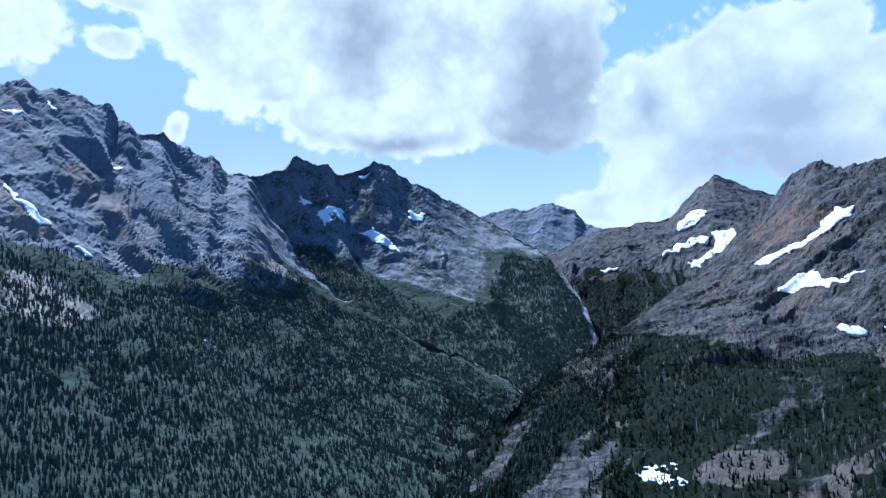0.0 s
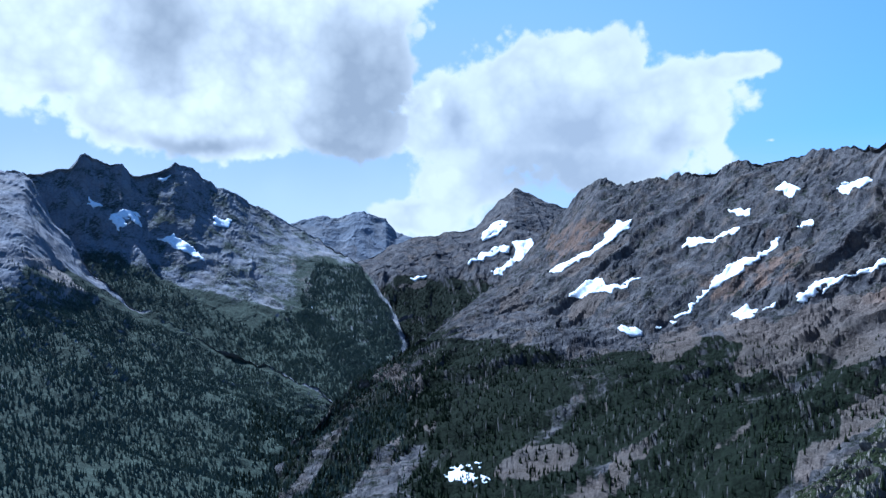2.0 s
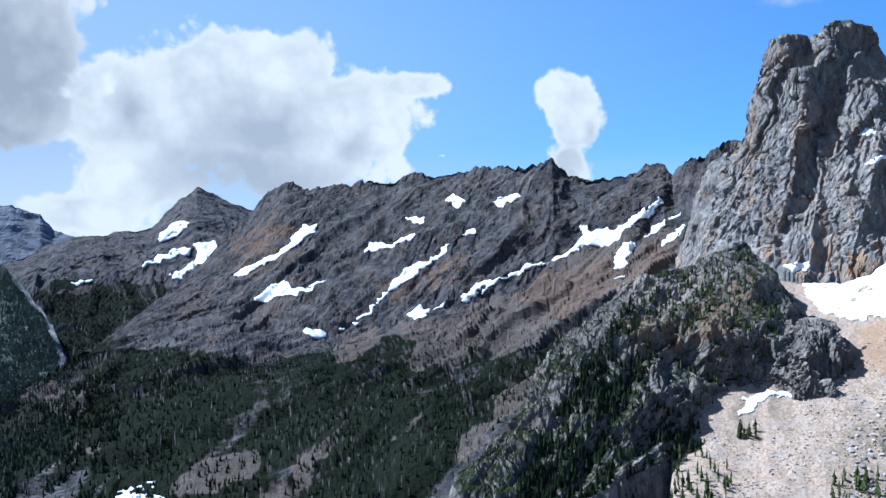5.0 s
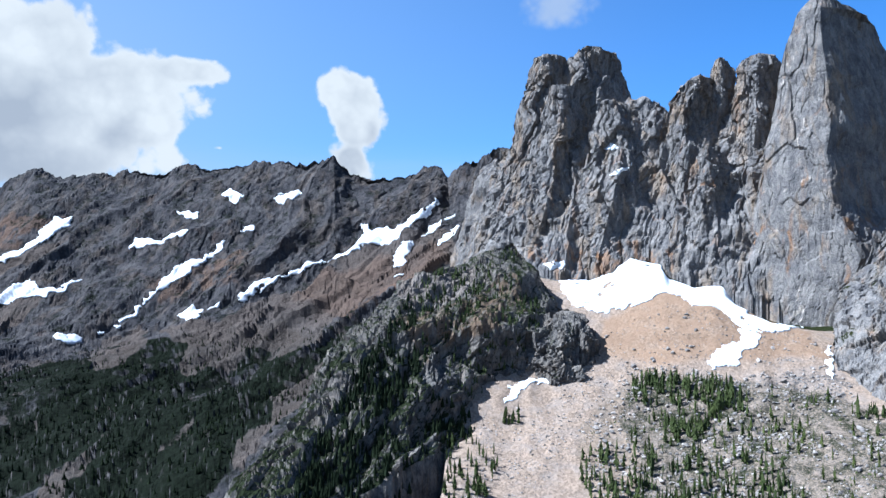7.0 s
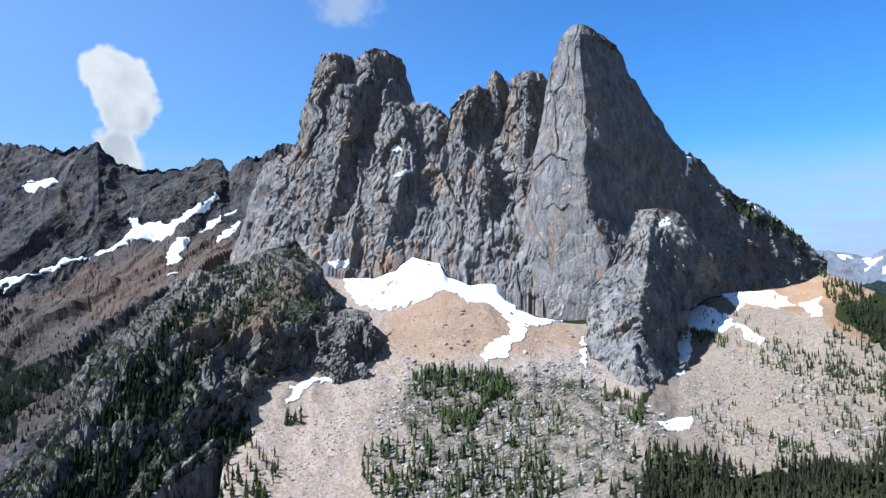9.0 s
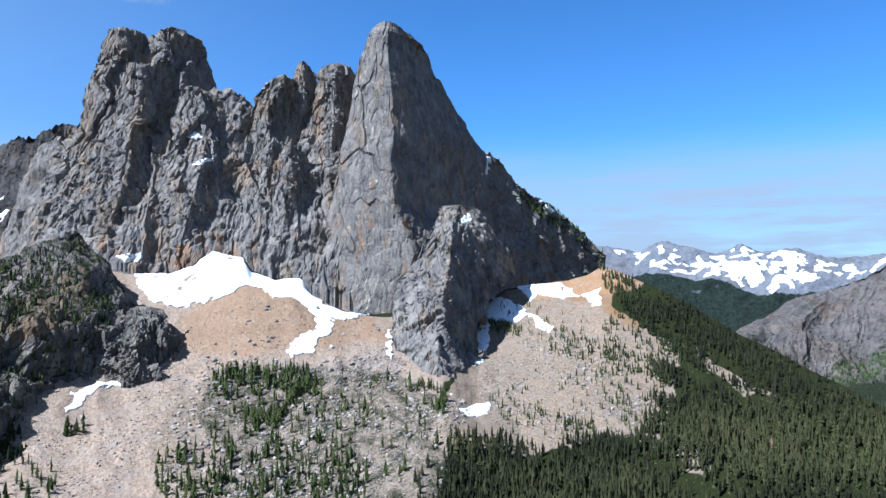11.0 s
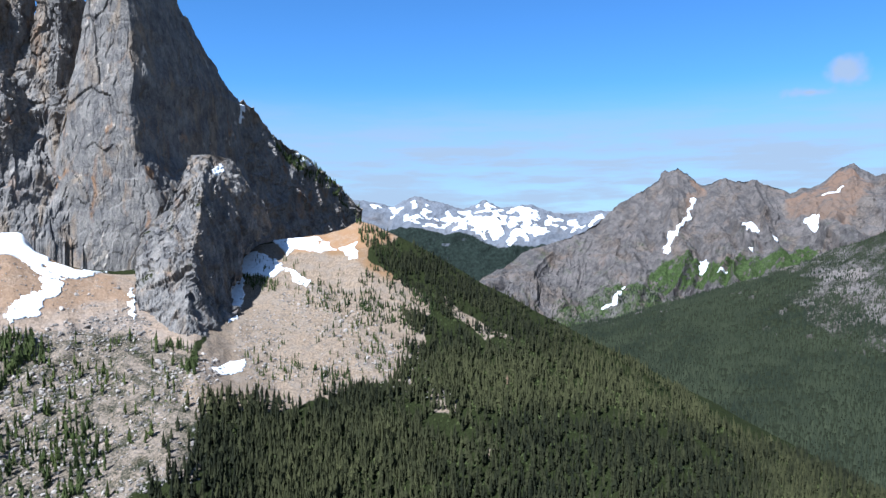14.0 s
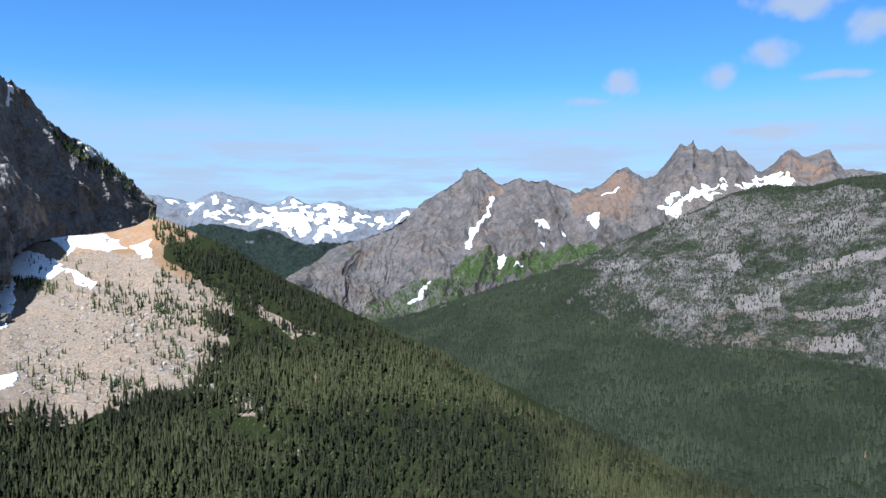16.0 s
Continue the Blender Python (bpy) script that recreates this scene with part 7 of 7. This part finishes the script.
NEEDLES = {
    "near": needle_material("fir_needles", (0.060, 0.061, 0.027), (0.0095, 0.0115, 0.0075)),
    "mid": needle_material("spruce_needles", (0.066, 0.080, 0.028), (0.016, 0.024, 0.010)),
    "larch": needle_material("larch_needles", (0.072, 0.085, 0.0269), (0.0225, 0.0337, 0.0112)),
    # needles lightened and blued: haze towards the sun put into their colour
    "hazel": needle_material("hazy_needles", (0.072, 0.085, 0.058), (0.048, 0.060, 0.048)),
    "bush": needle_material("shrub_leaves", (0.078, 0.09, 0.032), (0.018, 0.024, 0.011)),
    # darkened copy of the needles, its colour standing in for cloud shadow
    "dark": needle_material("shaded_needles", (0.0202, 0.0269, 0.0125), (0.00628, 0.00994, 0.00539)),
    # flatter green shared by the distant stands
    "far": needle_material("distant_needles", (0.0403, 0.0475, 0.0274), (0.0144, 0.0194, 0.0137)),
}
BARK, w = web_material("bark")
at = w.node("ShaderNodeTexCoord").outputs["Object"]
finish(w, w.mix(w.noise(w.vector("MULTIPLY", at, (1, 1, 0.2)), 6.0), (0.08, 0.06, 0.045), (0.19, 0.16, 0.135)), 0.9)


def tree_shape(tiers, points, width, jag=0.3, seed=0):
    """A conifer of height 1: ragged skirts of boughs, one above another. Triangles only."""
    r = np.random.default_rng(seed)
    V, F = [], []
    for k in range(tiers):
        z0 = 0.06 + 0.80 * k / tiers
        z1 = min(1.0, z0 + 1.35 / tiers * (1.0 if k < tiers - 1 else 1.0) + 0.06)
        z1 = 1.0 if k == tiers - 1 else z1
        rad = width * (1 - 0.86 * k / tiers) * (0.55 if k == 0 and tiers > 3 else 1.0)
        n0 = len(V)
        turn = r.random() * 6.28
        V.append((r.normal() * 0.008, r.normal() * 0.008, z1))
        for i in range(points):
            t = turn + 2 * math.pi * i / points
            q = rad * ((1.0 + jag * r.normal() * 0.5) if i % 2 == 0 else (1 - jag) * (1 + jag * 0.3 * r.normal()))
            V.append((q * math.cos(t), q * math.sin(t), z0 - 0.03 * (i % 2 == 0) + 0.03 * r.normal()))
        for i in range(points):
            F.append((n0, n0 + 1 + i, n0 + 1 + (i + 1) % points))
    return np.array(V), np.array(F)


SHAPES = {
    "near": [tree_shape(4, 6, 0.17, 0.35, s) for s in range(6)],
    "mid": [tree_shape(5, 6, 0.165, 0.5, 20 + s) for s in range(6)],
    "larch": [tree_shape(5, 6, 0.14, 0.6, 40 + s) for s in range(6)],
    "bush": [tree_shape(2, 6, 0.62, 0.4, 90 + s) for s in range(5)],
    "hazel": [tree_shape(2, 5, 0.19, 0.2, 70 + s) for s in range(5)],
    "dark": [tree_shape(2, 5, 0.19, 0.2, 80 + s) for s in range(5)],
    "far": [tree_shape(2, 5, 0.19, 0.2, 60 + s) for s in range(5)],
}


def scatter(key, outline, per_hectare):
    """Places in an outline on a slope, so many to the hectare, thinned into clumps."""
    P = GRIDS[key]
    q = np.array(outline).reshape(-1, 2)
    lo, hi = q.min(0), q.max(0)
    uu, vv = np.meshgrid(np.linspace(lo[0], hi[0], 60), np.linspace(lo[1], hi[1], 60), indexing="ij")
    C = on_grid(P, uu, vv)
    cell = np.abs(np.cross((C[1:, :-1] - C[:-1, :-1])[..., :2], (C[:-1, 1:] - C[:-1, :-1])[..., :2]))
    count = rng.poisson(cell * per_hectare / 10000.0)
    i, j = np.nonzero(count)
    n = count[i, j]
    i, j = np.repeat(i, n), np.repeat(j, n)
    u = lo[0] + (hi[0] - lo[0]) * (i + rng.random(len(i))) / 59
    v = lo[1] + (hi[1] - lo[1]) * (j + rng.random(len(i))) / 59
    S = on_grid(P, u, v)
    wob = np.stack([fbm(S, 60, 3, 51 + k) for k in range(2)], -1) * (hi - lo) * 0.03
    clump = fbm(S, 45, 3, 57)
    ok = inside(outline, u + wob[:, 0], v + wob[:, 1]) & (clump > rng.normal(size=len(u)) * 0.4 - 0.45)
    if key in RIBS:
        ok &= streaks(None, RIBS[key][0], RIBS[key][2], u, v) < rng.normal(size=len(u)) * 0.1 + RIBS[key][6]
    return S[ok], clump[ok]


def plant(places, low, high, kind, clump):
    """Joins trees at those places into arrays of corners, triangles and tints."""
    V, F, T, base = [], [], [], 0
    pick = rng.integers(0, len(SHAPES[kind]), len(places))
    for s, (sv, sf) in enumerate(SHAPES[kind]):
        p = places[pick == s]
        if not len(p):
            continue
        n = len(p)
        h = low + (high - low) * rng.beta(2.2, 2.0, n)
        turn = rng.random(n) * 6.283
        fat = rng.uniform(0.7, 1.5, n)
        c, si = np.cos(turn)[:, None], np.sin(turn)[:, None]
        x = (sv[None, :, 0] * c - sv[None, :, 1] * si) * (h * fat)[:, None] + p[:, 0:1]
        y = (sv[None, :, 0] * si + sv[None, :, 1] * c) * (h * fat)[:, None] + p[:, 1:2]
        z = sv[None, :, 2] * h[:, None] + p[:, 2:3] - 0.3
        lean = rng.normal(size=(n, 2)) * 0.03 * h[:, None]
        x, y = x + lean[:, 0:1] * sv[None, :, 2], y + lean[:, 1:2] * sv[None, :, 2]
        V.append(np.stack([x, y, z], -1).reshape(-1, 3))
        F.append((sf[None] + (np.arange(n) * len(sv))[:, None, None] + base).reshape(-1, 3))
        drift = np.clip(0.5 + 0.9 * fbm(p, 150, 3, 71), 0, 1)
        T.append(np.repeat(np.clip(0.5 * rng.random(n) + 0.56 * drift - 0.1, 0, 0.96) + 0.03 * (rng.random(n) > 0.985), len(sv)))
        base += n * len(sv)
    return np.concatenate(V), np.concatenate(F), np.concatenate(T)


# the trees that stand nearest are things of their own, the rest are joined stand by stand


def conifer(name, label, width, tiers, seed, needles):
    """A conifer of height 1 at the origin: tapered trunk with dead limbs, and a crown of ragged boughs."""
    r = np.random.default_rng(seed)
    tree = new(name)
    tagged(tree, label, "conifer", "conifers nearest the overlook")
    bm = bmesh.new()
    bmesh.ops.create_cone(bm, cap_ends=True, segments=6, radius1=0.016, radius2=0.002, depth=1.0, matrix=Matrix.Translation((0, 0, 0.47)))
    for k in range(7):
        t = r.random() * 6.28
        z = 0.05 + 0.4 * r.random()
        limb = Matrix.Translation((0, 0, z)) @ Matrix.Rotation(t, 4, "Z") @ Matrix.Rotation(1.75, 4, "Y") @ Matrix.Translation((0, 0, width * 0.4))
        bmesh.ops.create_cone(bm, cap_ends=False, segments=3, radius1=0.004, radius2=0.001, depth=width * 0.8, matrix=limb)
    me = bpy.data.meshes.new("trunk")
    bm.to_mesh(me)
    bm.free()
    part("trunk", me, BARK, tree)
    V, F = tree_shape(tiers, 12, width, 0.45, seed)
    me = array_mesh("crown", V, F, {"tint": np.full(len(V), 0.15 + 0.7 * r.random())})
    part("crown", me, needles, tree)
    return tree


MODELS = {
    "near": [conifer("conifer", "tall dark green conifer in the forest below the scree", 0.16 + 0.03 * (k % 3), 9, 100 + k, NEEDLES["near"]) for k in range(5)],
    "mid": [conifer("conifer", "green conifer growing among pale boulders", 0.18 + 0.03 * (k % 3), 8, 120 + k, NEEDLES["mid"]) for k in range(4)],
    "larch": [conifer("larch", "light green larch growing among pale boulders", 0.14 + 0.02 * (k % 3), 8, 140 + k, NEEDLES["larch"]) for k in range(4)],
}
used_models, own_trees = set(), 0
for key, outline, dens, low, high, kind, label in STANDS:
    places, clump = scatter(key, outline, dens)
    if len(places) == 0:
        continue
    if key == "apron" and kind != "bush" and own_trees < 280:
        away = np.hypot(places[:, 0], places[:, 1])
        close = np.argsort(away)[:{"near": 170, "mid": 30, "larch": 30}[kind]]
        close = close[away[close] < {"near": 860, "mid": 950, "larch": 950}[kind]]
        for n in close:
            models = MODELS[kind]
            model = models[int(rng.integers(len(models)))]
            tall = low + (high - low) * rng.beta(2.2, 2.0)
            at_place = pose(*places[n], rng.normal() * 1.5, rng.normal() * 1.5, rng.random() * 360) @ Matrix.Translation((0, 0, -0.4))
            if model.name in used_models:
                tree = copy_thing(model, at_place)
            else:
                tree = model
                used_models.add(model.name)
                tree.matrix_basis = at_place
            fat = rng.uniform(0.85, 1.25)
            tree.scale = (tall * fat, tall * fat, tall)
            own_trees += 1
        places, clump = np.delete(places, close, 0), np.delete(clump, close, 0)
        if len(places) == 0:
            continue
    V, F, T = plant(places, low, high, kind, clump)
    me = array_mesh("conifer_stand", V, F, {"tint": T})
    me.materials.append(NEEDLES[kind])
    tagged(new("conifer_stand", me), label, "conifers", kind="stuff")
for models in MODELS.values():
    for model in models:
        if model.name not in used_models:
            for o in list(model.children) + [model]:
                bpy.data.objects.remove(o)

# ---- boulders ----
M_STONE, w = web_material("boulder_stone")
at = w.node("ShaderNodeNewGeometry").outputs["Position"]
w_tint = w.mark("tint")
stone_tone = w.math("ADD", w.math("MULTIPLY", w_tint, 0.7), w.math("MULTIPLY", w.noise(at, 0.8, 5.0, 0.65), 0.45))
finish(w, w.mix(w.ramp(stone_tone, 0.2, 0.95), (0.095, 0.088, 0.082), (0.29, 0.258, 0.226)), 0.9, w.noise(at, 2.0, 5.0, 0.7), 0.5, 0.3, 0.15)


def stone_shape(seed):
    r = np.random.default_rng(seed)
    bm = bmesh.new()
    bmesh.ops.create_icosphere(bm, subdivisions=1, radius=1.0)
    V = np.array([v.co[:] for v in bm.verts])
    F = np.array([[v.index for v in f.verts] for f in bm.faces])
    bm.free()
    V = V * r.uniform(0.66, 1.2, (len(V), 1)) * np.array([1.0, r.uniform(0.6, 0.95), r.uniform(0.5, 0.8)])
    return V, F


STONES = [stone_shape(s) for s in range(8)]


def boulder_field(key, outline, per_hectare, small, large, label):
    places, clump = scatter(key, outline, per_hectare)
    V, F, T, base = [], [], [], 0
    pick = rng.integers(0, len(STONES), len(places))
    for s, (sv, sf) in enumerate(STONES):
        p = places[pick == s]
        n = len(p)
        if not n:
            continue
        size = small * (large / small) ** (rng.random(n) ** 2.2)
        turn = rng.random(n) * 6.283
        c, si = np.cos(turn)[:, None], np.sin(turn)[:, None]
        x = (sv[None, :, 0] * c - sv[None, :, 1] * si) * size[:, None] + p[:, 0:1]
        y = (sv[None, :, 0] * si + sv[None, :, 1] * c) * size[:, None] + p[:, 1:2]
        z = sv[None, :, 2] * size[:, None] + p[:, 2:3] + 0.15 * size[:, None]
        V.append(np.stack([x, y, z], -1).reshape(-1, 3))
        F.append((sf[None] + (np.arange(n) * len(sv))[:, None, None] + base).reshape(-1, 3))
        T.append(np.repeat(rng.random(n), len(sv)))
        base += n * len(sv)
    if not V:
        return
    me = array_mesh("boulder_field", np.concatenate(V), np.concatenate(F), {"tint": np.concatenate(T)})
    me.materials.append(M_STONE)
    tagged(new("boulder_field", me), label, "boulders", kind="stuff")


for key, outline, dens, small, large, label in BOULDERS:
    boulder_field(key, outline, dens, small, large, label)

# large single boulders
stone_meshes = []
for s, (V, F) in enumerate(STONES):
    me = array_mesh("boulder", V, F, {"tint": np.full(len(V), 0.25 + 0.6 * (s / 7))})
    me.materials.append(M_STONE)
    stone_meshes.append(me)
for outline, count in BIG_BOULDERS:
    places, clump = scatter("apron", outline, 60)
    for p in places[rng.permutation(len(places))[:count]]:
        ob = new("boulder", stone_meshes[int(rng.integers(8))])
        size = rng.uniform(2.4, 5.5)
        ob.matrix_world = pose(p[0], p[1], p[2] + 0.2 * size, rng.normal() * 12, rng.normal() * 12, rng.random() * 360) @ Matrix.Diagonal((size, size, size, 1))
        tagged(ob, "large pale grey boulder resting on the scree", "boulder", "boulders on the scree")
